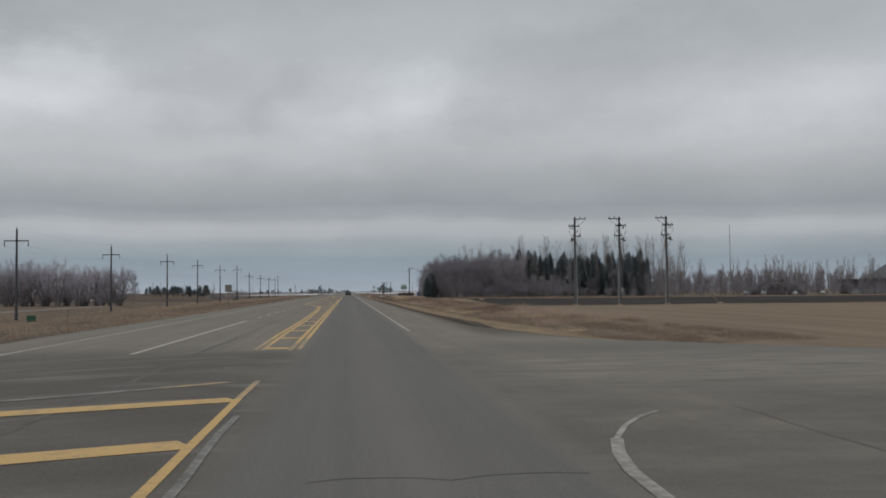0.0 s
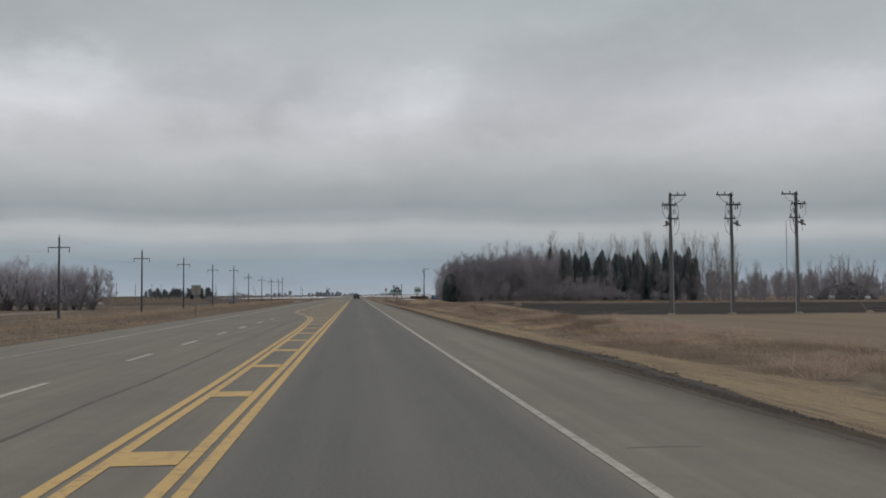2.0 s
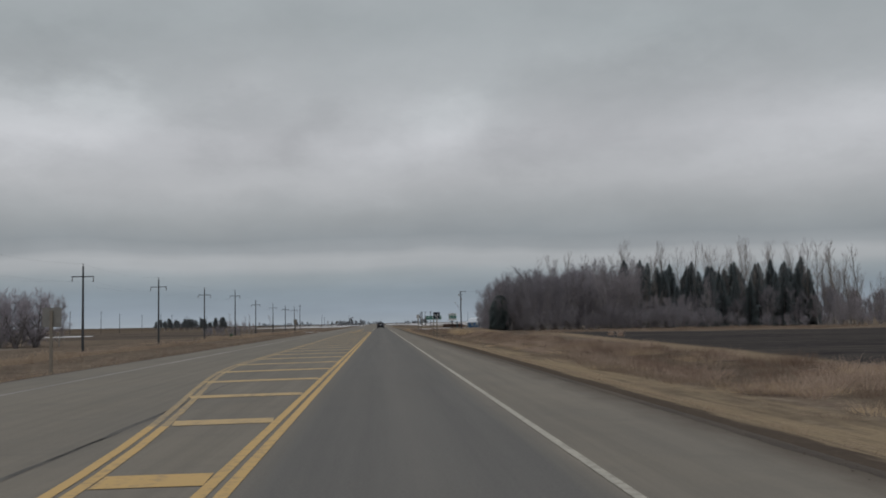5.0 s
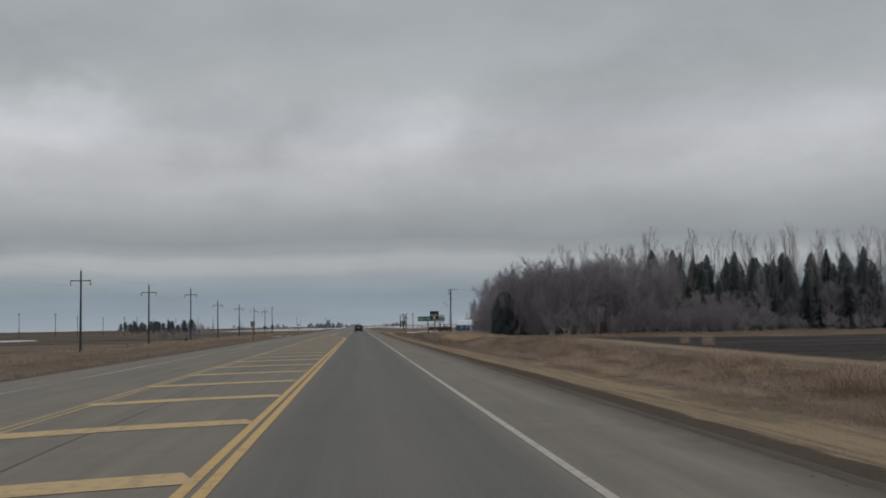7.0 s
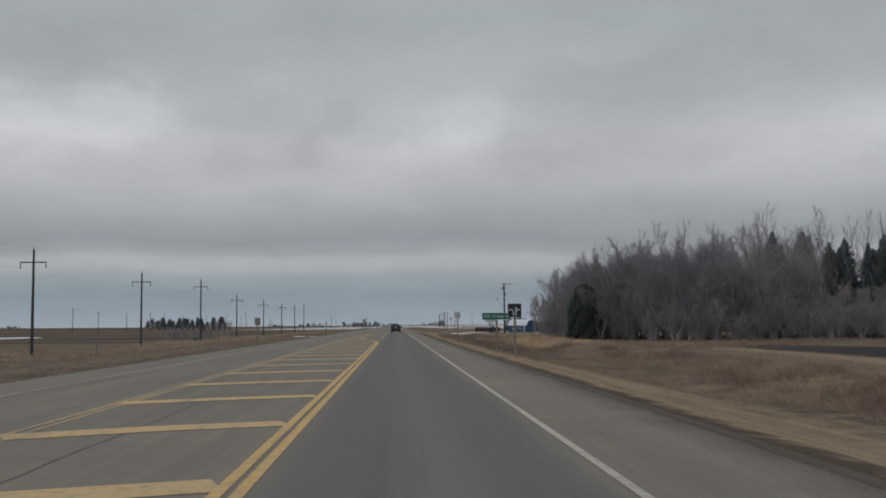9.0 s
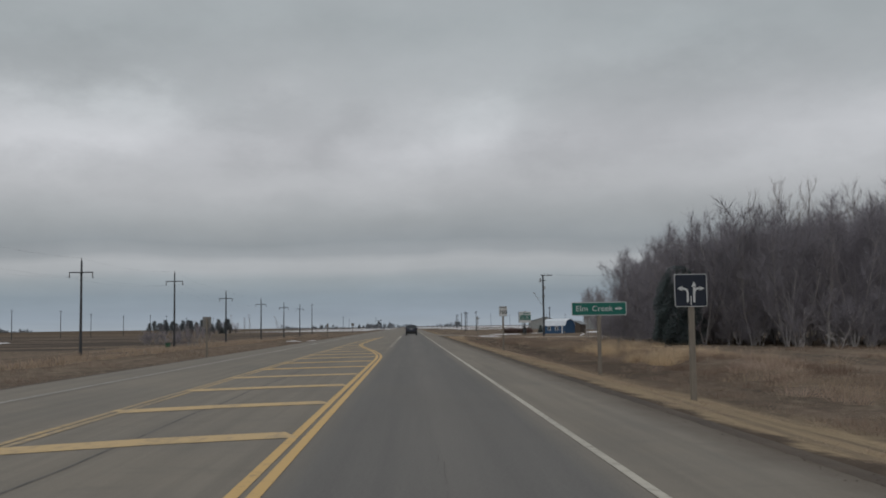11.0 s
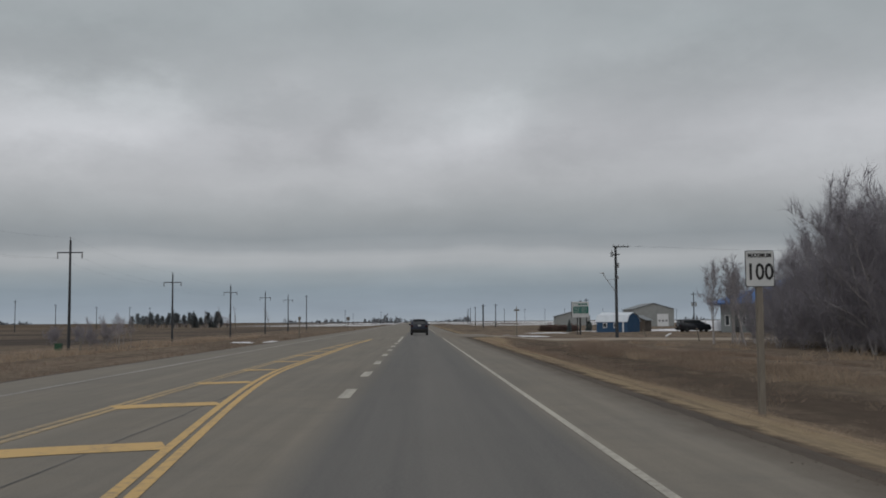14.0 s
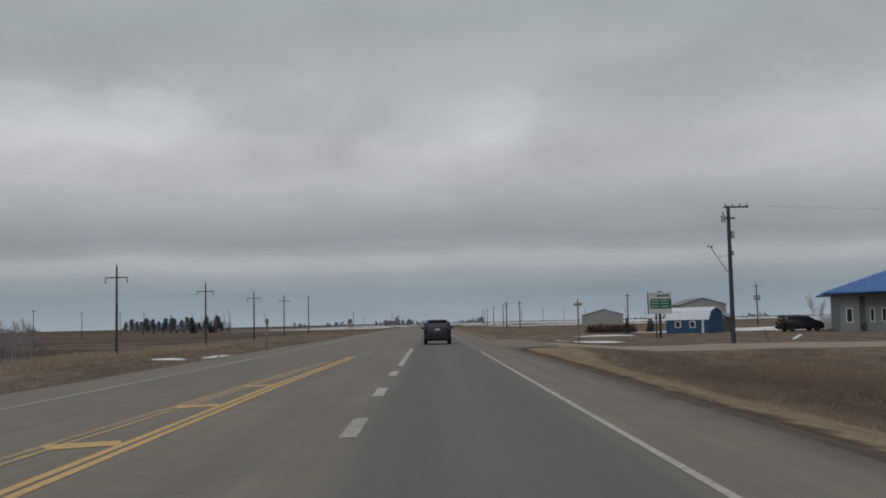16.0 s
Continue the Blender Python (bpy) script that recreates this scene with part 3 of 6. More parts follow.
def build_road():
    bm = bmesh.new()
    left = [(-10.6, -200), (-10.6, 2400)]
    right_edge = [(4.55, 2400), (4.55, 384), (5.2, 379.5), (7.5, 377.2), (7.5, 358.5), (5.2, 355), (4.35, 350), (4.33, 240), (4.5, 160), (4.78, 84), (4.95, 56), (5.03, 44), (6.6, 33.0), (8.2, 29.2), (10.5, 26.6),
                  (14, 24.3), (20, 22.6), (700, 22), (700, 2), (14, 2), (9, 0), (6, -4), (4.7, -10), (4.7, -200)]
    pts = left + right_edge
    top = [bm.verts.new((x, y, 0.0 - (0.05 if x > 4.56 and y > 320 else 0) - (0.04 if x > 12 else 0))) for x, y in pts]
    f = bm.faces.new(top)
    if f.normal.z < 0:
        f.normal_flip()
    r = bmesh.ops.extrude_face_region(bm, geom=[f])
    for v in r["geom"]:
        if isinstance(v, bmesh.types.BMVert):
            v.co.z -= 0.25
    bmesh.ops.recalc_face_normals(bm, faces=bm.faces[:])
    bmesh.ops.triangulate(bm, faces=bm.faces[:])
    road = part("road", bm, ASPHALT)
    tagged(road, "worn grey asphalt highway with yellow and white lane markings", "road", kind="structure")
    z = 0.006
    ys = lambda a, b, s=3.0: [a + (b - a) * i / max(1, round((b - a) / s)) for i in range(max(1, round((b - a) / s)) + 1)]
    strip([(2.22, y) for y in ys(38.0, 348, 20)], 0.11, z, "edge_line", WHITE, road, "solid white edge line")
    strip([(2.22, y) for y in ys(384, 1500, 100)], 0.11, z, "edge_line", WHITE, road, "solid white edge line")
    strip([(-8.58, y) for y in ys(-40, 1500, 100)], 0.17, z, "edge_line", FAINT, road, "faded white edge line")
    for off, knots, a, b in ((0.0, RIGHT_DOUBLE, 27.0, 33), (0.0, RIGHT_DOUBLE, 33, 344), (-0.20, RIGHT_DOUBLE, 26.4, 30), (-0.20, RIGHT_DOUBLE, 30, 344), (0.0, LEFT_DOUBLE, 26.8, 33), (0.0, LEFT_DOUBLE, 33, 106), (0.20, LEFT_DOUBLE, 26.8, 30), (0.20, LEFT_DOUBLE, 30, 106), (0.0, LEFT_DOUBLE, 106, 338), (0.20, LEFT_DOUBLE, 106, 338)):
        strip([(curve_x(knots, y) + off, y) for y in ys(a, b, 2.5)], 0.13, z, "centre_line", WORN_YELLOW if a == 106 or a < 29 else YELLOW, road, "worn yellow centre line" if a == 106 or a < 29 else "yellow centre line")
    strip([(-1.60, y) for y in ys(-30, 14.6, 5)], 0.11, z, "centre_line", YELLOW, road, "yellow centre line")
    strip([(-1.60, 14.6), (-1.59, 16), (-1.58, 17.5)], 0.10, z, "centre_line", WORN_YELLOW, road, "worn yellow centre line")
    strip([(-1.40 + 0.03 * math.sin(y), y) for y in ys(-20, 12.6, 1.5)], 0.09, z, "faded_line", SCUFFED, road, "faded white line")
    # bars across the painted median
    rows = [27.47 + 6.09 * k for k in range(41)] + [277.5, 284.2, 290.8, 297.4, 304.1, 310.3, 316.5, 322.7]
    for y in rows:
        xr = curve_x(RIGHT_DOUBLE, y) - 0.28
        xl = curve_x(LEFT_DOUBLE, y - 0.4) + (0.26 if y < 110 else 0.08)
        if xr - xl > 0.25:
            sl = 0.02 if y < 92 else 0.42 * smoothstep(92, 135, y)
            strip([(xl, y - sl * (xr - xl)), ((xl + xr) / 2, y - sl * 0.4 * (xr - xl)), (xr, y)], 0.82 if y < 285 else 0.6, z + 0.001, "hatch_bar", BAR_YELLOW if 105 < y < 238 else YELLOW, road, "yellow hatch bar")
    for y in (10.32, 14.52, -2, 4):
        strip([(-5.2, y - 1.6), (-3.3, y - 0.75), (-1.66, y)], 0.60, z + 0.001, "hatch_bar", YELLOW, road, "yellow hatch bar")
    strip([(-5.2, 14.6), (-4.0, 15.6), (-3.0, 16.47)], 0.26, z + 0.001, "hatch_bar", SCUFFED, road, "hatch bar worn down to a pale trace")
    strip([(-3.02, 16.45), (-2.5, 16.94), (-2.05, 17.36)], 0.24, z + 0.001, "hatch_bar", WORN_YELLOW, road, "almost worn away yellow bar")
    # white lines
    strip([(-5.34, y) for y in ys(25.6, 54.3, 10)], 0.15, z, "lane_line", WHITE, road, "solid white lane line")
    for y in (60.1, 67.6, 75.5, 82.7, 91.5, 99.6):
        strip([(-5.28, y), (-5.28, y + 2.9)], 0.15, z, "lane_dash", WHITE, road, "white lane dash")
    for y in (278.5, 286.3, 294.3, 302.6, 310.3, 317.9, 326.0):
        strip([(-1.40, y), (-1.40, y + 2.75)], 0.24, z, "lane_dash", WHITE, road, "thick white lane dash")
    strip([(-1.36, y) for y in ys(332.8, 356, 10)], 0.20, z, "lane_line", WHITE, road, "solid white lane line")
    for k in range(12):
        strip([(-1.4, 400 + 24 * k), (-1.4, 404 + 24 * k)], 0.12, z, "lane_dash", YELLOW, road, "yellow lane dash")
    arc = [(3.72, 12.3), (3.35, 11.8), (2.95, 11.0), (2.62, 10.1), (2.40, 9.2), (2.26, 8.3), (2.2, 7.2), (2.18, 5.5), (2.18, 1)]
    strip(arc[:5], 0.07, z, "turn_line", FAINT, road, "curved white turning line")
    strip(arc[3:], 0.13, z + 0.001, "turn_line", FAINT, road, "curved white turning line")
    strip([(2.24, 38.0), (2.24, 41.5)], 0.13, z + 0.001, "edge_line", FAINT, road, "thicker start of the edge line")
    # tar seams and cracks
    rnd = random.Random(5)
    for x0, a, b, w in ((-3.79, 100, 285, 0.045), (-3.70, 9, 34, 0.10), (-3.72, 34, 112, 0.06), (4.82, 8.6, 12.8, 0.016), (0.30, 300, 306, 0.012)):
        pts, x = [], x0
        for y in ys(a, b, 0.9):
            x += rnd.uniform(-0.035, 0.035) + (x0 - x) * 0.2
            pts.append((x, y))
        strip(pts, w, 0.003, "tar_seam", TAR, road, "dark tar seam")
    for y, a, b in ((8.2, -0.4, 1.9), (66, 3.1, 4.2), (282, -3.8, -1.5)):
        strip([(a + (b - a) * k / 8, y + rnd.uniform(-0.12, 0.12)) for k in range(9)], 0.028, 0.003, "crack", TAR, road, "dark crack")
    # broken crazing along the middle of the driving lane
    crack_rnd = random.Random(15)
    for a, b, step in ((150, 176, 1.5), (210, 222, 1.8), (224, 262, 0.75)):
        y = a
        while y < b:
            x = 0.36 - 0.34 * smoothstep(236, 254, y) + crack_rnd.gauss(0, 0.045)
            turn = crack_rnd.uniform(-0.05, 0.07)
            long = crack_rnd.uniform(0.6, 1.6)
            strip([(x + turn * k / 4 + crack_rnd.uniform(-0.01, 0.01), y + long * k / 4) for k in range(5)], crack_rnd.uniform(0.005, 0.012), 0.003, "crack", TAR, road)
            y += step * crack_rnd.uniform(0.6, 1.4)
    # short cracks across the shoulder and the old lanes
    for k in range(46):
        y = 40 + 6.5 * k + rnd.uniform(-2.5, 2.5)
        a = rnd.uniform(2.5, 3.5) if k % 3 else rnd.uniform(-8.0, -6.2)
        b = a + rnd.uniform(0.35, 1.0)
        strip([(a + (b - a) * i / 5, y + rnd.uniform(-0.05, 0.05)) for i in range(6)], rnd.uniform(0.012, 0.022), 0.003, "crack", TAR, road)
    return road


build_ground()
build_road()


# ---- utility poles ----
def line_pole(x, y, arm_z, base=-1.75, top=1.45):
    """A pole of the line along the road: one crossarm with a hanging insulator at each end."""
    p = thing("utility_pole", pose(x, y, base), "dark wooden utility pole with one crossarm standing in grass", "utility pole", "poles of the line along the road")
    a = arm_z - base
    part("pole", tubed((0, 0, -0.4), (0, 0, a + top), 0.19, 0.11, 10), WOOD, p)
    arm = part("crossarm", boxed(0, -0.14, a, 2.95, 0.10, 0.14, bevel=0.015), WOOD, p)
    for s in (-1, 1):
        bm = bmesh.new()
        tube(bm, (s * 1.40, -0.14, a - 0.05), (s * 1.40, -0.14, a - 0.22), 0.025, sides=6)
        for k in range(5):
            tube(bm, (s * 1.40, -0.14, a - 0.20 - 0.1 * k), (s * 1.40, -0.14, a - 0.29 - 0.1 * k), 0.085, 0.045, 8)
        part("insulator", bm, CERAMIC, arm)
    bm = bmesh.new()
    tube(bm, (0, 0, a + top), (0, 0, a + top + 0.16), 0.03, sides=6)
    tube(bm, (0, 0, a + top + 0.14), (0, 0, a + top + 0.34), 0.06, 0.04, 8)
    part("pin_insulator", bm, CERAMIC, p)
    return p


for x, y, z in ((-40.2, 128.5, 8.0), (-40.2, 178.5, 8.1), (-39.7, 230, 8.4), (-40.2, 279.3, 8.75), (-40.2, 328, 8.6), (-40.1, 377.1, 9.65),
                (-40.6, 428.6, 8.15), (-40.2, 478.9, 7.9), (-40.2, 528.8, 7.9), (-40.5, 578.5, 8.3)):
    line_pole(x, y, z)


wire = bmesh.new()
LINE = [(-40.2, 128.5, 8.0), (-40.2, 178.5, 8.1), (-39.7, 230, 8.4), (-40.2, 279.3, 8.75), (-40.2, 328, 8.6), (-40.1, 377.1, 9.65), (-40.6, 428.6, 8.15), (-40.2, 478.9, 7.9)]
for (xa, ya, za), (xb, yb, zb) in zip(LINE, LINE[1:]):
    for dx, dz in ((-1.40, -0.62), (1.40, -0.62), (0.0, 1.75)):
        prev = None
        for k in range(9):
            u = k / 8
            q = Vector((xa + (xb - xa) * u + dx, ya + (yb - ya) * u - (0.14 if dx else 0), za + (zb - za) * u + dz - 2.4 * u * (1 - u)))
            if prev is not None:
                tube(wire, prev, q, 0.004, sides=4, caps=False)
            prev = q
tagged(part("overhead_wire", wire, CABLE), "thin dark wires of the pole line along the road", "wire")


def plain_pole(x, y, top, base=-0.8, group="distant plain poles", r=0.16):
    p = thing("utility_pole", pose(x, y, base), "plain dark wooden utility pole standing in a far field", "utility pole", group)
    h = top - base
    part("pole", tubed((0, 0, -0.3), (0, 0, h), r, r * 0.7, 8), WOOD, p)
    part("crossarm", boxed(0, -0.12, h - 0.5, 1.3, 0.09, 0.11), WOOD, p)
    return p


plain_pole(-45.6, 678, 12.3, -1.6, "poles of the line along the road", 0.2)
for k in range(9):
    plain_pole(-144 + 1.5 * math.sin(k * 2.1), 576 + 48 * k, 9.3 + 0.5 * math.sin(k * 1.7), -1.6)
for x, y, z in ((-46, 905, 8.6), (-31, 1120, 9.4), (-62, 1240, 9)):
    plain_pole(x, y, z, -1.6)
for x, y, z in ((24, 573, 6.7), (19, 554, 6.3), (24.5, 643, 7.3), (26, 720, 7.8), (28.5, 812, 8.4), (32.5, 915, 9.0), (38, 1046, 9.6)):
    plain_pole(x, y, z, -0.5)
for k in range(10):
    plain_pole(65 + 16 * k, 1025 + 6 * k, 10.2, -0.5)
far = plain_pole(69, 512, 8.2, -0.5)
part("crossarm", boxed(0, -0.12, 6.2, 1.5, 0.09, 0.11), WOOD, far)
for sx in (-0.42, 0.42):
    part("transformer", tubed((sx, -0.25, 5.2), (sx, -0.25, 6.1), 0.26, 0.26, 10), STEEL, far)
plain_pole(45, 530, 7.2, -0.5)


def equipment_pole(x, y, top, base, flip):
    """One of the three tall poles by the field: switches, cut-outs and short arms at its head."""
    p = thing("utility_pole", pose(x, y, base), "tall grey wooden utility pole with switches and short crossarms", "utility pole", "three poles beside the field")
    h = top - base
    part("pole", tubed((0, 0, -0.4), (0, 0, h), 0.20, 0.13, 12), PALE_WOOD, p)
    for z, a, b, tilt in ((h - 0.18, -0.15, 1.45, -0.12), (h - 1.1, -0.85, 0.55, 0.08), (h - 2.35, -0.35, 0.75, 0.05)):
        a, b = (a, b) if flip > 0 else (-b, -a)
        arm = part("crossarm", boxed((a + b) / 2, -0.16, z, b - a, 0.09, 0.12, bevel=0.012), WOOD, p)
        n = 3 if b - a > 1.2 else 2
        for k in range(n):
            xx = a + 0.12 + (b - a - 0.24) * k / (n - 1)
            bm = bmesh.new()
            tube(bm, (xx, -0.16, z + 0.05), (xx, -0.16, z + 0.12), 0.02, sides=6)
            tube(bm, (xx, -0.16, z + 0.10), (xx, -0.16, z + 0.30), 0.06, 0.035, 8)
            part("insulator", bm, CERAMIC, arm)
    for k, (xx, z) in enumerate(((-0.34, h - 1.35), (-0.55, h - 1.3), (0.36, h - 2.55), (0.3, h - 1.75))):
        bm = bmesh.new()
        tube(bm, (xx * flip, -0.2, z - 0.2), (xx * flip - 0.05, -0.28, z + 0.22), 0.045, 0.04, 8)
        tube(bm, (xx * flip, -0.2, z - 0.2), (xx * flip, -0.12, z - 0.1), 0.03, sides=6)
        part("fuse_cutout", bm, CERAMIC, p)
    bm = bmesh.new()
    prev = Vector((0.2 * flip, -0.2, h - 1.1))
    for k in range(1, 9):
        u = k / 8
        q = Vector(((0.2 + 0.35 * math.sin(u * 3.14)) * flip, -0.22, h - 1.1 - 2.2 * u))
        tube(bm, prev, q, 0.016, sides=5)
        prev = q
    part("riser_cable", bm, CABLE, p)
    # jumper wires looping between the switches and the arms
    for x0, z0, x1, z1, sag in ((1.35, 0.02, 0.2, -1.0, 0.35), (0.75, 0.02, -0.55, -1.05, 0.45), (-0.8, -0.95, -0.3, -2.4, 0.5), (0.5, -0.95, 0.65, -2.2, 0.3), (-0.15, -2.3, -0.42, -3.6, 0.3), (0.7, -2.3, 0.25, -3.9, 0.45), (-0.8, -0.9, 0.5, -0.9, 0.28)):
        bm = bmesh.new()
        prev = None
        for k in range(8):
            u = k / 7
            bow = 2.2 * u * (1 - u) * sag
            q = Vector(((x0 + (x1 - x0) * u + (bow * 0.7 if x1 > 0 else -bow * 0.7)) * flip, -0.3, h + z0 + (z1 - z0) * u - bow))
            if prev is not None:
                tube(bm, prev, q, 0.017, sides=5, caps=False)
            prev = q
        part("jumper_wire", bm, CABLE, p)
    bm = bmesh.new()
    tube(bm, (-0.1 * flip, -0.25, h - 2.75), (-0.75 * flip, -0.35, h - 3.05), 0.10, 0.06, 8)
    tube(bm, (-0.45 * flip, -0.3, h - 2.55), (-0.45 * flip, -0.3, h - 3.05), 0.12, 0.12, 8)
    part("switch", bm, CERAMIC, p)
    part("conduit", tubed((0.19 * flip, -0.08, 0.2), (0.15 * flip, -0.08, h - 4.0), 0.04, sides=8), STEEL, p)
    return p


equipment_pole(28.8, 127.5, 10.65, -0.55, 1)
middle = equipment_pole(34.6, 127.6, 10.7, -0.55, -1)
part("meter_box", boxed(0.26, -0.12, 1.95, 0.26, 0.18, 0.5, bevel=0.02), STEEL, middle, "small pale grey meter box")
equipment_pole(40.55, 127.0, 10.75, -0.55, -1)


def yard_pole(x, y):
    """The pole by the driveway: a street light on a slanted bracket, transformer arm and service wire."""
    base, top = -0.65, 9.85
    h = top - base
    p = thing("utility_pole", pose(x, y, base), "wooden utility pole carrying a slanted street light bracket", "utility pole")
    part("pole", tubed((0, 0, -0.4), (0, 0, h), 0.19, 0.13, 12), WOOD, p)
    arm = part("crossarm", boxed(0.55, -0.15, h - 0.1, 1.9, 0.09, 0.12, bevel=0.012), WOOD, p)
    for k in range(4):
        bm = bmesh.new()
        tube(bm, (-0.25 + 0.55 * k, -0.15, h - 0.05), (-0.25 + 0.55 * k, -0.15, h + 0.17), 0.05, 0.03, 8)
        part("insulator", bm, CERAMIC, arm)
    part("crossarm", boxed(-0.05, -0.15, h - 0.95, 1.0, 0.09, 0.12, bevel=0.012), WOOD, p)
    tr = part("transformer", tubed((-0.48, -0.3, h - 1.25), (-0.48, -0.3, h - 0.72), 0.17, 0.17, 12), STEEL, p)
    part("bushing", tubed((-0.48, -0.3, h - 0.73), (-0.48, -0.3, h - 0.52), 0.04, 0.025, 8), CERAMIC, tr)
    for z in (h - 1.0, h - 0.75):
        part("fuse_cutout", tubed((-0.42, -0.2, z - 0.12), (-0.5, -0.28, z + 0.25), 0.05, 0.04, 8), CERAMIC, p)
    part("switch_box", boxed(0.24, -0.1, h - 2.2, 0.22, 0.2, 0.55, bevel=0.02), STEEL, p)
    part("switch_box", boxed(0.2, -0.1, h - 3.6, 0.16, 0.16, 0.35, bevel=0.02), STEEL, p)
    bm = bmesh.new()
    tube(bm, (-0.1, -0.05, 5.3), (-1.35, -0.4, 7.0), 0.035, sides=8)
    tube(bm, (-1.35, -0.4, 7.0), (-1.55, -0.5, 7.35), 0.035, sides=8)
    tube(bm, (-0.1, -0.05, 6.7), (-1.1, -0.35, 6.65), 0.02, sides=6)
    br = part("light_bracket", bm, STEEL, p, "slanted steel bracket")
    part("street_light", boxed(-1.65, -0.55, 7.42, 0.42, 0.2, 0.13, bevel=0.04), STEEL, br)
    return p


yard_pole(22.55, 373.5)
bm = bmesh.new()
for off in (0.0, 0.5):
    prev = None
    for k in range(25):
        u = k / 24
        q = Vector((22.55 + 0.9 + off + 66 * u, 373.3 + 10 * u, 9.85 - 2.6 * u * (1 - u) + 0.3 * u))
        if prev is not None:
            tube(bm, prev, q, 0.003, sides=4, caps=False)
        prev = q
tagged(part("overhead_wire", bm, CABLE), "thin black overhead service wires", "wire")


# ---- signs ----
GREEN = material("green_sign_sheet", (0.008, 0.125, 0.098), (0.007, 0.108, 0.084), 2, 0.45, spec=0.4)
SIGN_WHITE = material("white_sign_sheet", (0.56, 0.57, 0.57), (0.48, 0.49, 0.49), 3, 0.5)
SIGN_BLACK = material("black_sign_sheet", (0.012, 0.017, 0.029), (0.018, 0.023, 0.036), 3, 0.45)
SIGN_BACK = material("bare_aluminium_sign_back", (0.23, 0.225, 0.215), (0.17, 0.166, 0.158), 3, 0.6, 0.3)
INK = material("black_sign_ink", (0.012, 0.012, 0.013), (0.02, 0.02, 0.02), 3, 0.6)


def rounded(w, h, r, n=5):
    pts = []
    for cx, cz, a0 in ((w / 2 - r, h / 2 - r, 0), (-w / 2 + r, h / 2 - r, 90), (-w / 2 + r, -h / 2 + r, 180), (w / 2 - r, -h / 2 + r, 270)):
        for k in range(n + 1):
            a = radians(a0 + 90 * k / n)
            pts.append((cx + r * math.cos(a), cz + r * math.sin(a)))
    return pts


def words(text, size, x, y, z, mat, parent, name="lettering", width=None, bold=0.0):
    """Raised lettering in the plane that faces the road, as a mesh; width squeezes it to fit."""
    cu = bpy.data.curves.new("letters", "FONT")
    cu.body, cu.size, cu.align_x, cu.align_y, cu.extrude, cu.offset = text, size, "CENTER", "CENTER", 0.002, bold
    cu.resolution_u = 4
    tmp = new("letters", cu)
    dg = bpy.context.evaluated_depsgraph_get()
    me = bpy.data.meshes.new_from_object(tmp.evaluated_get(dg))
    bpy.data.objects.remove(tmp)
    me.materials.clear()
    me.materials.append(mat)
    ob = new(name, me)
    ob.parent = parent
    s = 1.0
    if width:
        xs = [v.co.x for v in me.vertices]
        s = width / (max(xs) - min(xs))
    ob.matrix_basis = pose(x, y, z, 90, 0, 0) @ Matrix.Diagonal((s, 1, 1, 1))
    return ob


def post_sign(name, x, y, base, posts, plate_z, w, h, mat, label, yaw=0, post_w=0.14, plate_x=0.0, rim=None):
    s = thing(name, pose(x, y, base, 0, 0, yaw), label, "road sign")
    for px in posts:
        part("post", boxed(px, post_w / 2 + 0.006, (plate_z + h * 0.3 - base) / 2 - 0.3, post_w, post_w, plate_z + h * 0.3 - base + 0.6, bevel=0.012), POST, s)
    z = plate_z - base
    m = Matrix.Translation((plate_x, 0, z))
    if rim:
        pl = part("plate", prismed(rounded(w, h, 0.045), -0.012, -0.006, m), rim[0], s)
        part("face", prismed(rounded(w - 2 * rim[1], h - 2 * rim[1], 0.035), -0.017, -0.0125, m), mat, pl)
    else:
        pl = part("plate", prismed(rounded(w, h, 0.045), -0.016, -0.006, m), mat, s)
    part("backing", prismed(rounded(w, h, 0.045), -0.005, 0.0, m), SIGN_BACK, pl)
    return s, pl, z


def arrow(pl, pts, head, z, x0, mat, name="arrow", w=0.055, y=-0.021):
    """A bent shaft through (x, z) points with a pointed head."""
    bm = bmesh.new()
    pts = [Vector((p[0] + x0, p[1] + z)) for p in pts]
    left, right = [], []
    for i, p in enumerate(pts):
        d = (pts[min(i + 1, len(pts) - 1)] - pts[max(i - 1, 0)]).normalized()
        n = Vector((-d.y, d.x)) * w / 2
        left.append(bm.verts.new((p.x + n.x, y, p.y + n.y)))
        right.append(bm.verts.new((p.x - n.x, y, p.y - n.y)))
    for i in range(len(pts) - 1):
        bm.faces.new((left[i], right[i], right[i + 1], left[i + 1]))
    d = (pts[-1] - pts[-2]).normalized()
    n = Vector((-d.y, d.x)) * head * 0.5
    tip, e = pts[-1] + d * head, pts[-1] - d * head * 0.12
    bm.faces.new([bm.verts.new((q.x, y, q.y)) for q in (e + n, pts[-1] + d * 0.02, e - n, tip)])
    bmesh.ops.recalc_face_normals(bm, faces=bm.faces[:])
    r = bmesh.ops.extrude_face_region(bm, geom=bm.faces[:])
    bmesh.ops.translate(bm, vec=(0, 0.003, 0), verts=[v for v in r["geom"] if isinstance(v, bmesh.types.BMVert)])
    bmesh.ops.recalc_face_normals(bm, faces=bm.faces[:])
    return part(name, bm, mat, pl)


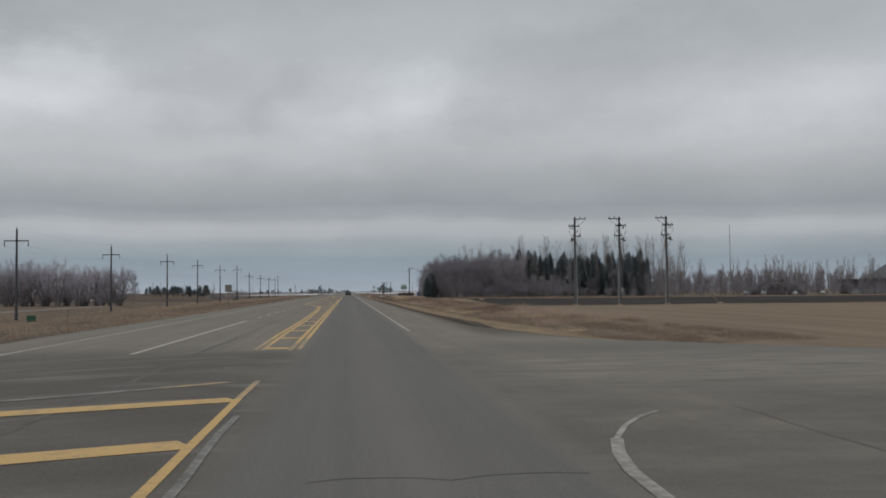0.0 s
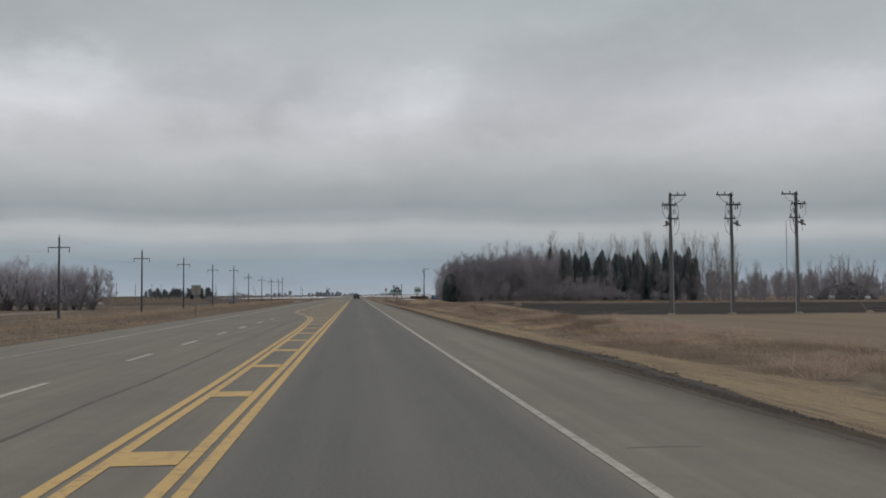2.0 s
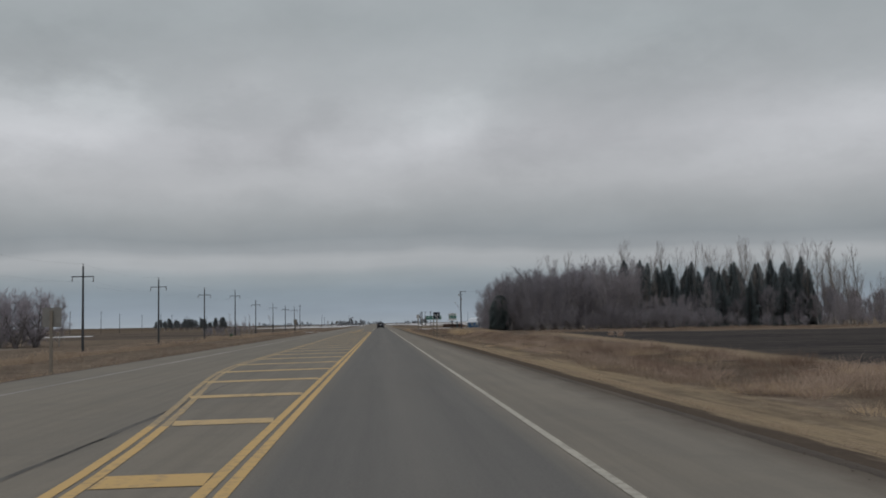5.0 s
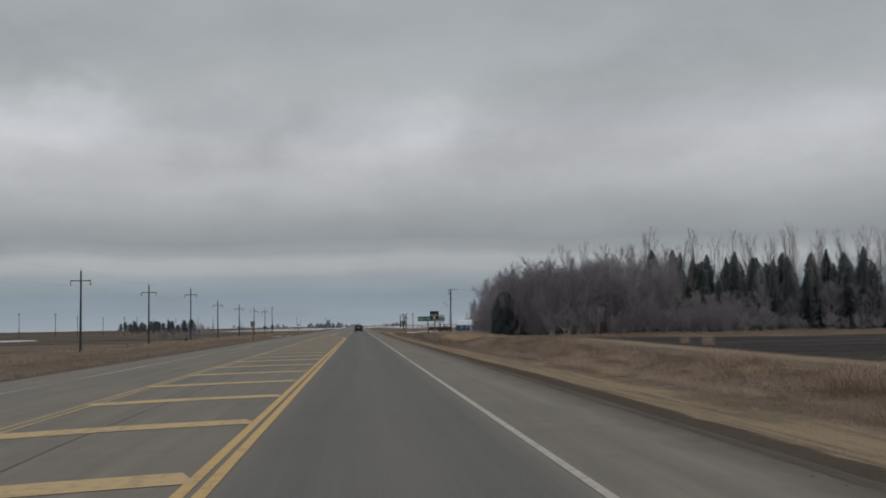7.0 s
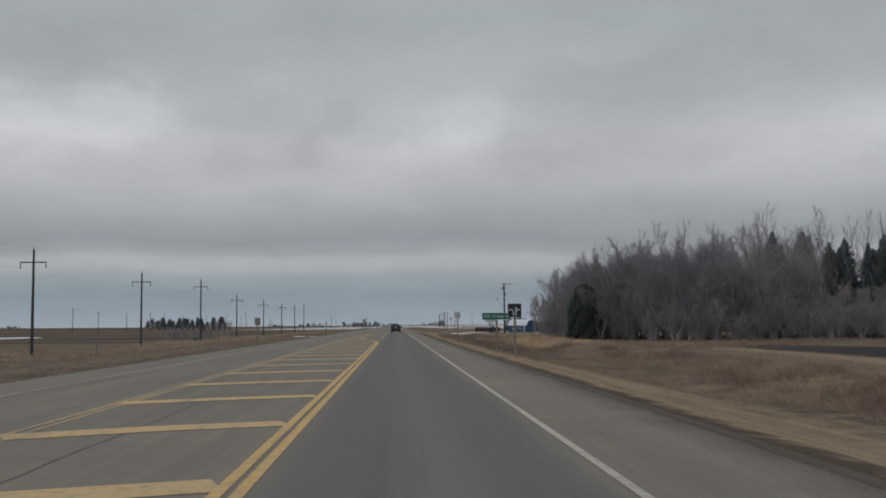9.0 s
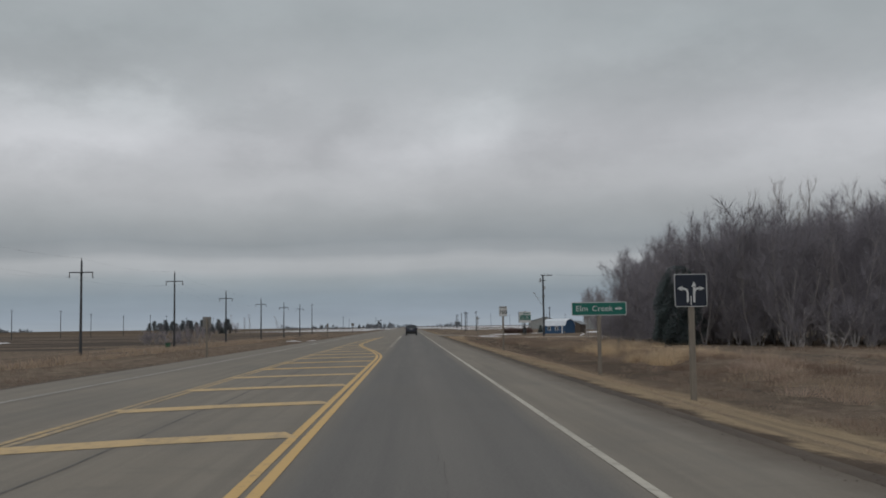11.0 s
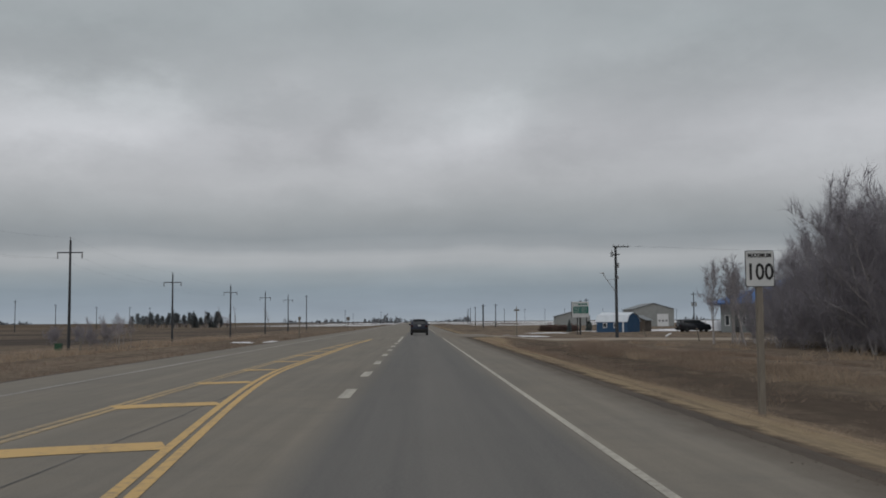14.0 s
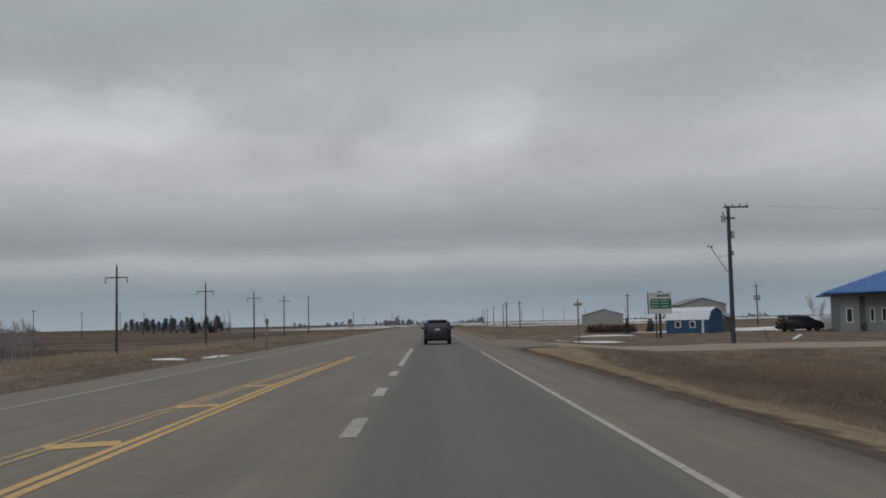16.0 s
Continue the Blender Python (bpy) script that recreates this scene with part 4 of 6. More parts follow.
# lane sign: turn left / straight on or right
s, pl, z = post_sign("lane_sign", 7.78, 229.6, -0.6, (0.02,), 2.38, 0.90, 0.90, SIGN_BLACK, "square black lane sign with white arrows on a wooden post", 0, 0.15, 0, (SIGN_WHITE, 0.018))
arrow(pl, [(-0.09, -0.33), (-0.09, -0.08), (-0.10, -0.02), (-0.13, 0.025), (-0.18, 0.045), (-0.24, 0.05)], 0.14, z, 0, SIGN_WHITE)
arrow(pl, [(0.09, -0.33), (0.09, 0.10)], 0.15, z, 0, SIGN_WHITE)
arrow(pl, [(0.09, -0.12), (0.105, -0.03), (0.14, 0.03), (0.19, 0.05), (0.25, 0.05)], 0.13, z, 0, SIGN_WHITE, y=-0.025)
part("lane_divider", boxed(0, -0.019, z - 0.275, 0.028, 0.004, 0.25), SIGN_WHITE, pl)

# green direction sign
s, pl, z = post_sign("direction_sign", 8.22, 245.7, -0.6, (0.0,), 2.14, 2.40, 0.58, GREEN, "long green direction sign with white letters on a wooden post", 2, 0.145, 0, (SIGN_WHITE, 0.03))
words("Elm", 0.34, -0.75, -0.021, z, SIGN_WHITE, pl, width=0.50)
words("Creek", 0.34, 0.14, -0.021, z, SIGN_WHITE, pl, width=0.90)
arrow(pl, [(0.71, 0.0), (0.88, 0.0)], 0.16, z, 0, SIGN_WHITE, w=0.075)

# speed sign
s, pl, z = post_sign("speed_sign", 7.11, 279.24, -0.6, (0.0,), 2.53, 0.60, 0.75, SIGN_WHITE, "white maximum speed sign on a pale wooden post", 0, 0.13, 0, (INK, 0.014))
words("100", 0.47, 0, -0.020, z - 0.08, INK, pl, width=0.50, bold=0.008)
words("MAXIMUM", 0.125, 0, -0.020, z + 0.27, INK, pl, width=0.48, bold=0.004)

# signs seen from behind on the far side
for x, y, zc, w, h, base in ((-16.4, 142.8, 2.07, 0.94, 0.98, -0.9), (-15.6, 281, 2.0, 0.66, 0.84, -0.9), (-15.1, 389.6, 1.95, 0.32, 0.42, -0.9), (-18, 523, 2.2, 0.9, 0.9, -0.9)):
    sg = thing("road_sign", pose(x, y, base, 0, 0, 180), "back of a bare aluminium road sign on a wooden post", "road sign", "signs seen from behind")
    part("post", boxed(0, 0.06, (zc - base + h * 0.35) / 2 - 0.2, 0.14, 0.14, zc - base + h * 0.35 + 0.4, bevel=0.01), POST, sg)
    part("plate", prismed(rounded(w, h, 0.04), -0.012, -0.004, Matrix.Translation((0, 0, zc - base))), SIGN_BACK, sg)

# crossroads name post beside the driveway
sg = thing("street_name_sign", pose(11.85, 380.2, -0.6), "weathered post with a short horizontal name board", "road sign")
part("post", boxed(0, 0, 1.7, 0.11, 0.11, 3.9, bevel=0.01), POST, sg)
part("name_board", boxed(0, -0.075, 3.32, 0.66, 0.03, 0.2, bevel=0.008), SIGN_BACK, sg)
part("cap", boxed(0, 0, 3.71, 0.07, 0.07, 0.14, bevel=0.01), POST, sg)

# business sign: white header over a green board, with a small ornament on top
sg = thing("business_sign", pose(21.6, 393.5, -0.75, 0, 0, 4) @ Matrix.Scale(1.06, 4), "white and green roadside business sign on dark posts", "sign")
part("post", boxed(0.0, 0.1, 1.15, 0.2, 0.2, 2.6, bevel=0.02), CABLE, sg)
part("post", boxed(-0.35, 0.1, 1.15, 0.12, 0.12, 2.6, bevel=0.02), CABLE, sg)
board = part("board", boxed(0, 0, 3.42, 2.15, 0.14, 1.95, bevel=0.02), SIGN_WHITE, sg)
part("green_panel", boxed(0.06, -0.085, 3.37, 1.92, 0.03, 0.86, bevel=0.01), GREEN, board)
for xx, ww, hh in ((-0.20, 0.16, 0.30), (0.02, 0.2, 0.18), (0.27, 0.2, 0.2), (0.52, 0.2, 0.16), (0.76, 0.18, 0.22)):
    part("lettering", boxed(xx, -0.08, 4.08, ww, 0.02, hh), GREEN, board)
part("lettering", boxed(-0.62, -0.08, 4.18, 0.38, 0.02, 0.06), GREEN, board)
for zz in (3.62, 3.38, 3.12):
    for xx, ww in ((-0.48, 0.72), (0.42, 0.7)):
        part("lettering", boxed(xx, -0.105, zz, ww, 0.015, 0.06), SIGN_WHITE, board)
part("side_frame", boxed(-1.09, 0, 3.42, 0.05, 0.16, 1.97), CABLE, board)
part("ornament", prismed([(-0.22, 4.4), (0.22, 4.4), (0.12, 4.52), (-0.05, 4.5)], -0.05, 0.05), CABLE, sg)

# ---- buildings ----
BLUE_WALL = material("blue_painted_siding", (0.035, 0.085, 0.165), (0.028, 0.07, 0.14), 2, 0.7)
WHITE_ROOF = material("white_metal_roof", (0.62, 0.66, 0.70), (0.52, 0.56, 0.60), 1.2, 0.45, 0.1)
BLUE_ROOF = material("blue_metal_roof", (0.022, 0.125, 0.36), (0.018, 0.105, 0.31), 1.0, 0.4, 0.2)
GREY_WALL = material("grey_siding", (0.225, 0.245, 0.25), (0.19, 0.205, 0.21), 1.2, 0.75)
SHED_WALL = material("pale_metal_siding", (0.30, 0.31, 0.305), (0.24, 0.25, 0.245), 1.0, 0.6)
SHED_ROOF = material("grey_metal_roof", (0.20, 0.215, 0.22), (0.15, 0.162, 0.168), 1.0, 0.5, 0.2)
DARK_WALL = material("dark_grey_siding", (0.115, 0.118, 0.12), (0.085, 0.088, 0.09), 1.0, 0.7)
DARK_ROOF = material("dark_grey_roof", (0.075, 0.08, 0.085), (0.055, 0.058, 0.062), 1.0, 0.6)
BROWN_WALL = material("brown_boards", (0.11, 0.09, 0.075), (0.075, 0.06, 0.05), 2, 0.85)
TRIM = material("white_trim", (0.70, 0.71, 0.72), (0.6, 0.61, 0.62), 2, 0.5)
GLASS_DARK = material("window_glass", (0.02, 0.025, 0.03), (0.03, 0.035, 0.04), 1, 0.08, spec=0.6)


def window(parent, x, y, z, w, h, depth=0.06):
    f = bmesh.new()
    t = 0.09
    for cx, cz, sx, sz in ((0, h / 2 - t / 2, w, t), (0, -h / 2 + t / 2, w, t), (-w / 2 + t / 2, 0, t, h - 2 * t), (w / 2 - t / 2, 0, t, h - 2 * t)):
        box(f, x + cx, y, z + cz, sx, depth, sz)
    wf = part("window_frame", f, TRIM, parent)
    part("pane", boxed(x, y + 0.012, z, w - 2 * t, 0.02, h - 2 * t), GLASS_DARK, wf)


def gambrel_shed(m):
    s = thing("garden_shed", m, "small blue gambrel shed with a white metal roof", "shed")
    L, W = 5.6, 3.9
    out = [(-W / 2, 0), (W / 2, 0), (W / 2, 1.75), (W / 2 - 0.55, 2.6), (0, 3.05), (-W / 2 + 0.55, 2.6), (-W / 2, 1.75)]
    turn = pose(0, 0, 0, 0, 0, 90)
    part("wall", prismed(out, -L / 2, L / 2, turn), BLUE_WALL, s)
    for a, b in (((W / 2 + 0.12, 1.62), (W / 2 - 0.53, 2.66)), ((W / 2 - 0.53, 2.66), (0, 3.12)), ((0, 3.12), (-W / 2 + 0.53, 2.66)), ((-W / 2 + 0.53, 2.66), (-W / 2 - 0.12, 1.62))):
        part("roof", prismed([a, b, (b[0], b[1] + 0.05), (a[0], a[1] + 0.05)], -L / 2 - 0.15, L / 2 + 0.15, turn), WHITE_ROOF, s)
    for x in (-1.2, 0.75):
        window(s, x, -W / 2 - 0.03, 1.1, 0.75, 0.8)
    part("door", boxed(2.1, -W / 2 - 0.02, 0.9, 0.25, 0.05, 1.7), TRIM, s, "white corner trim board")
    part("door", boxed(L / 2 + 0.03, 0.2, 1.05, 0.05, 1.3, 2.0, bevel=0.01), BLUE_WALL, s)
    return s


gambrel_shed(pose(32.1, 421.5, -0.5, 0, 0, -42))


def gable_shed(m, W, L, eave, peak, wall, roof, label, door=None, name="farm_shed"):
    s = thing(name, m, label, "shed")
    part("wall", prismed([(-W / 2, 0), (W / 2, 0), (W / 2, eave), (0, peak), (-W / 2, eave)], -L / 2, L / 2), wall, s)
    k = (peak - eave) / (W / 2)
    for sg in (-1, 1):
        a, b = (sg * (W / 2 + 0.3), eave - 0.3 * k + 0.01), (0, peak + 0.01)
        part("roof", prismed([a, b, (b[0], b[1] + 0.08), (a[0], a[1] + 0.08)], -L / 2 - 0.3, L / 2 + 0.3), roof, s)
    if door:
        x, w, h = door
        d = part("overhead_door", boxed(x, -L / 2 - 0.03, h / 2, w, 0.06, h, bevel=0.01), TRIM, s, "white overhead door")
        for i in range(3):
            part("door_window", boxed(x - w * 0.3 + w * 0.3 * i, -L / 2 - 0.065, h * 0.45, w * 0.14, 0.02, h * 0.13), GLASS_DARK, d)
    for i in range(round(W / 0.9)):
        x = -W / 2 + 0.45 + 0.9 * i
        part("siding_rib", boxed(x, -L / 2 - 0.012, eave * 0.5, 0.05, 0.03, eave * 0.98), wall, s)
    return s


gable_shed(pose(68.3, 560, -0.5, 0, 0, 0), 11.8, 15, 5.0, 6.7, SHED_WALL, SHED_ROOF, "large grey metal farm shed with a white overhead door", (2.6, 3.3, 3.6))
gable_shed(pose(57.6, 640, -0.5, 0, 0, -4), 12.5, 14, 3.4, 5.1, SHED_WALL, SHED_ROOF, "pale metal farm shed with a low gable roof")
gable_shed(pose(37.3, 429.5, -0.45, 0, 0, -30), 3.0, 3.6, 1.9, 2.6, BROWN_WALL, SHED_ROOF, "small brown wooden shed behind the blue one", None, "garden_shed")
part("yard_lamp", tubed((0, 0, 0), (0, -0.25, -0.1), 0.08, 0.12, 8), TRIM, gable_shed(pose(193, 332, -0.5, 0, 0, 25), 30, 18, 5.0, 10.8, DARK_WALL, DARK_ROOF, "long farm building with a low grey roof")).matrix_basis = pose(0, -9, 4.4)


def roadside_house(m):
    """The grey building with the blue hipped roof: walls, eaves, windows, corner posts."""
    s = thing("roadside_building", m, "single-storey grey building with a bright blue hipped metal roof", "building")
    W, L, H, R = 30.0, 21.0, 4.5, 4.0
    part("wall", boxed(W / 2, L / 2, H / 2, W, L, H), GREY_WALL, s)
    bm = bmesh.new()
    o, e = 1.7, H - 0.18
    c = [bm.verts.new(v) for v in ((-o, -o, e), (W + o, -o, e), (W + o, L + o, e), (-o, L + o, e))]
    lo = [bm.verts.new((v.co.x, v.co.y, e - 0.14)) for v in c]
    r = [bm.verts.new((L / 2, L / 2, H + R)), bm.verts.new((W - L / 2, L / 2, H + R))]
    for f in ((c[0], c[1], r[1], r[0]), (c[1], c[2], r[1]), (c[2], c[3], r[0], r[1]), (c[3], c[0], r[0]), lo[::-1]):
        bm.faces.new(f)
    for i in range(4):
        bm.faces.new((lo[i], lo[(i + 1) % 4], c[(i + 1) % 4], c[i]))
    bmesh.ops.recalc_face_normals(bm, faces=bm.faces[:])
    roof = part("roof", bm, BLUE_ROOF, s)
    for i in range(26):
        x = -o + (W + 2 * o) * (i + 0.5) / 26
        run = min(x + o, W + o - x, L / 2 + o)
        if run > 0.3:
            k = (R + 0.18) / (L / 2 + o)
            part("roof_seam", tubed((x, -o + 0.02, e + 0.02), (x, -o + run, e + 0.02 + k * run), 0.028, sides=4), BLUE_ROOF, roof)
    for i in range(18):
        y = -o + (L + 2 * o) * (i + 0.5) / 18
        run = min(y + o, L + o - y)
        k = (R + 0.18) / (L / 2 + o)
        part("roof_seam", tubed((-o + 0.02, y, e + 0.02), (-o + run, y, e + 0.02 + k * run), 0.028, sides=4), BLUE_ROOF, roof)
    for x, w, h, y in ((0.95, 0.7, 1.6, -0.43), (3.3, 0.5, 1.5, -0.03), (4.5, 0.5, 1.5, -0.03), (7.7, 1.3, 1.4, -0.03), (11.5, 1.3, 1.4, -0.03), (15.5, 1.3, 1.4, -0.03)):
        window(s, x, y, 1.8, w, h)
    part("wall_bay", boxed(1.0, -0.2, H / 2 - 0.1, 1.98, 0.4, H - 0.24), GREY_WALL, s)
    # the door is a dark strip painting the recess's shade beside the bay
    part("door", boxed(2.35, -0.03, 1.95, 0.55, 0.06, 3.9), DARK_WALL, s, "tall narrow dark strip for the shaded door recess beside the bay")
    part("planter", boxed(2.4, -0.7, 0.45, 0.5, 0.45, 0.9, bevel=0.05), CABLE, s)
    for x in (5.5, 7.3, 9.1):
        part("wall_lamp", boxed(x, -0.08, 3.35, 0.18, 0.14, 0.22, bevel=0.03), TRIM, s)
    # lower hip over the entrance, with a dark gable behind it
    bm = bmesh.new()
    c = [bm.verts.new(v) for v in ((2.4, -o - 0.5, e - 0.02), (22.5, -o - 0.5, e - 0.02), (18.5, 3.2, e + 2.1), (6.4, 3.2, e + 2.1), (2.4, 3.2, e - 0.02), (22.5, 3.2, e - 0.02))]
    for f in ((0, 1, 2, 3), (0, 3, 4), (1, 5, 2), (2, 5, 4, 3), (0, 4, 5, 1)):
        bm.faces.new([c[i] for i in f])
    bmesh.ops.recalc_face_normals(bm, faces=bm.faces[:])
    part("porch_roof", bm, BLUE_ROOF, s)
    part("gable", prismed([(5.6, e + 1.3), (19.0, e + 1.3), (12.3, e + 3.9)], 0.9, 7.5), DARK_ROOF, s, "dark gable over the entrance")
    return s


roadside_house(pose(44.9, 408.7, -0.5, 0, 0, -19))


# ---- vehicles ----
CAR_PAINT = material("dark_blue_car_paint", (0.020, 0.025, 0.042), (0.026, 0.031, 0.048), 1.5, 0.3, 0.3, spec=0.5)
CAR_BLACK = material("black_car_paint", (0.018, 0.020, 0.026), (0.024, 0.026, 0.032), 1.5, 0.28, 0.2, spec=0.5)
TYRE = material("tyre_rubber", (0.018, 0.018, 0.018), (0.028, 0.027, 0.026), 6, 0.9)
RIM = material("dull_dark_rim", (0.07, 0.072, 0.075), (0.05, 0.052, 0.055), 6, 0.35, 0.8)
LAMP_RED = material("tail_lamp_red", (0.040, 0.008, 0.010), (0.030, 0.007, 0.008), 6, 0.25)
PLATE = material("plate_white", (0.5, 0.5, 0.5), (0.42, 0.42, 0.42), 6, 0.5)


def car(m, label, paint, L, W, H, profile, roof, name="suv"):
    """A car along +y: side outline (y, z) swept across the width, with the cabin drawn in, glass, lamps, wheels."""
    c = thing(name, m, label, "car")
    bm = bmesh.new()
    ring = []
    n = 7
    for i in range(n):
        u = -1 + 2 * i / (n - 1)
        row = []
        for y, z in profile:
            tuck = 0.13 * smoothstep(0.95, H, z) + (0.05 if z < 0.4 else 0)
            edge = 1 - 0.10 * abs(u) ** 6 * (1 if z > 0.5 else 0.4)
            yy = y * (1 - 0.035 * abs(u) ** 5)
            row.append(bm.verts.new((u * W / 2 * (1 - tuck), yy, 0.25 + (z - 0.25) * (edge if z > H * 0.8 else 1))))
        ring.append(row)
    k = len(profile)
    for i in range(n - 1):
        for j in range(k):
            bm.faces.new((ring[i][j], ring[i][(j + 1) % k], ring[i + 1][(j + 1) % k], ring[i + 1][j]))
    bm.faces.new(ring[0])
    bm.faces.new(ring[-1][::-1])
    bmesh.ops.recalc_face_normals(bm, faces=bm.faces[:])
    body = part("body", bm, paint, c)
    for f in body.data.polygons:
        f.use_smooth = True
    y0 = -L / 2
    g = bmesh.new()
    zt, zb = H - 0.12, H - 0.55
    v = [g.verts.new(q) for q in ((-W * 0.36, y0 + 0.02, zb), (W * 0.36, y0 + 0.02, zb), (W * 0.32, y0 + 0.25, zt), (-W * 0.32, y0 + 0.25, zt))]
    g.faces.new(v)
    r = bmesh.ops.extrude_face_region(g, geom=g.faces[:])
    bmesh.ops.translate(g, vec=(0, -0.035, 0.0), verts=[q for q in r["geom"] if isinstance(q, bmesh.types.BMVert)])
    bmesh.ops.recalc_face_normals(g, faces=g.faces[:])
    part("rear_window", g, GLASS_DARK, body)
    part("bumper", boxed(0, y0 - 0.02, 0.5, W * 0.94, 0.22, 0.3, bevel=0.06), TYRE, body)
    part("number_plate", boxed(0, y0 - 0.035, 1.03, 0.32, 0.03, 0.15), PLATE, body)
    part("roof_spoiler", boxed(0, y0 + 0.2, H - 0.07, W * 0.68, 0.3, 0.06, bevel=0.02), paint, body)
    for s in (-1, 1):
        part("tail_lamp", boxed(s * W * 0.41, y0 + 0.03, 0.98, W * 0.14, 0.16, 0.2, bevel=0.04), LAMP_RED, body)
        part("headlight", boxed(s * W * 0.39, L / 2 - 0.12, 0.78, W * 0.16, 0.2, 0.16, bevel=0.04), PLATE, body)
        part("mirror", boxed(s * (W / 2 + 0.09), L * 0.14, 1.12, 0.22, 0.12, 0.17, bevel=0.04), paint, body)
        part("side_window", boxed(s * (W / 2 * 0.935), roof[0], H - 0.36, 0.03, roof[1], 0.32, pose(0, 0, 0), 0.01), GLASS_DARK, body)
        for yy in (-L * 0.29, L * 0.31):
            wh = new("wheel")
            wh.parent = c
            wh.matrix_basis = pose(s * (W / 2 - 0.12), yy, 0.34)
            bm = bmesh.new()
            tube(bm, (-0.115, 0, 0), (0.115, 0, 0), 0.34, sides=24)
            bmesh.ops.bevel(bm, geom=[e for e in bm.edges if abs(e.verts[0].co.x - e.verts[1].co.x) < 1e-4], offset=0.035, segments=2, affect="EDGES")
            part("tyre", bm, TYRE, wh)
            part("rim", tubed((s * 0.09, 0, 0), (s * 0.125, 0, 0), 0.22, 0.2, 16), RIM, wh)
    return c


SUV = [(-2.28, 0.30), (-2.30, 0.75), (-2.26, 1.05), (-2.10, 1.52), (-1.85, 1.66), (-0.6, 1.70), (0.35, 1.62), (0.95, 1.14), (1.9, 1.04), (2.24, 0.85), (2.28, 0.45), (2.15, 0.27), (-2.15, 0.25)]
car(pose(0.2, 368.0, 0.0), "dark blue sport utility car in the driving lane", CAR_PAINT, 4.6, 1.86, 1.70, SUV, (-0.75, 2.0))
VAN = [(-2.5, 0.32), (-2.5, 1.1), (-2.40, 1.72), (-2.2, 1.90), (-0.4, 1.93), (0.6, 1.82), (1.5, 1.30), (2.2, 1.12), (2.5, 0.8), (2.52, 0.42), (2.35, 0.27), (-2.35, 0.25)]
car(pose(42.0, 413.0, -0.42, 0, 0, -80), "black parked minivan beside the grey building", CAR_BLACK, 5.1, 1.95, 1.93, VAN, (-0.7, 2.6), "minivan")


# ---- trees ----
def add_tube(V, F, pts, radii, sides):
    """Appends a tapered tube through pts."""
    base = len(V)
    up = np.array((0.13, 0.21, 0.97))
    for i, p in enumerate(pts):
        d = pts[min(i + 1, len(pts) - 1)] - pts[max(i - 1, 0)]
        d = d / (np.linalg.norm(d) + 1e-9)
        ref = up if abs(d[2]) < 0.9 else np.array((1.0, 0.1, 0.0))
        a = np.cross(d, ref)
        a = a / np.linalg.norm(a)
        b = np.cross(d, a)
        for k in range(sides):
            t = 2 * math.pi * k / sides
            V.append(tuple(p + radii[i] * (math.cos(t) * a + math.sin(t) * b)))
    for i in range(len(pts) - 1):
        for k in range(sides):
            k2 = (k + 1) % sides
            F.append((base + i * sides + k, base + i * sides + k2, base + (i + 1) * sides + k2, base + (i + 1) * sides + k))


def add_ribbon(V, F, p, q, w, r):
    """A flat tapering twig."""
    d = q - p
    s = np.cross(d, r.normal(size=3))
    s = s / (np.linalg.norm(s) + 1e-9) * w
    n = len(V)
    V += [tuple(p - s), tuple(p + s), tuple(q)]
    F.append((n, n + 1, n + 2))


def bent(p, d, length, n, r, bend, lift):
    pts = [p]
    for _ in range(n):
        d = d + r.normal(size=3) * bend + np.array((0, 0, lift))
        d = d / np.linalg.norm(d)
        pts.append(pts[-1] + d * length / n)
    return pts


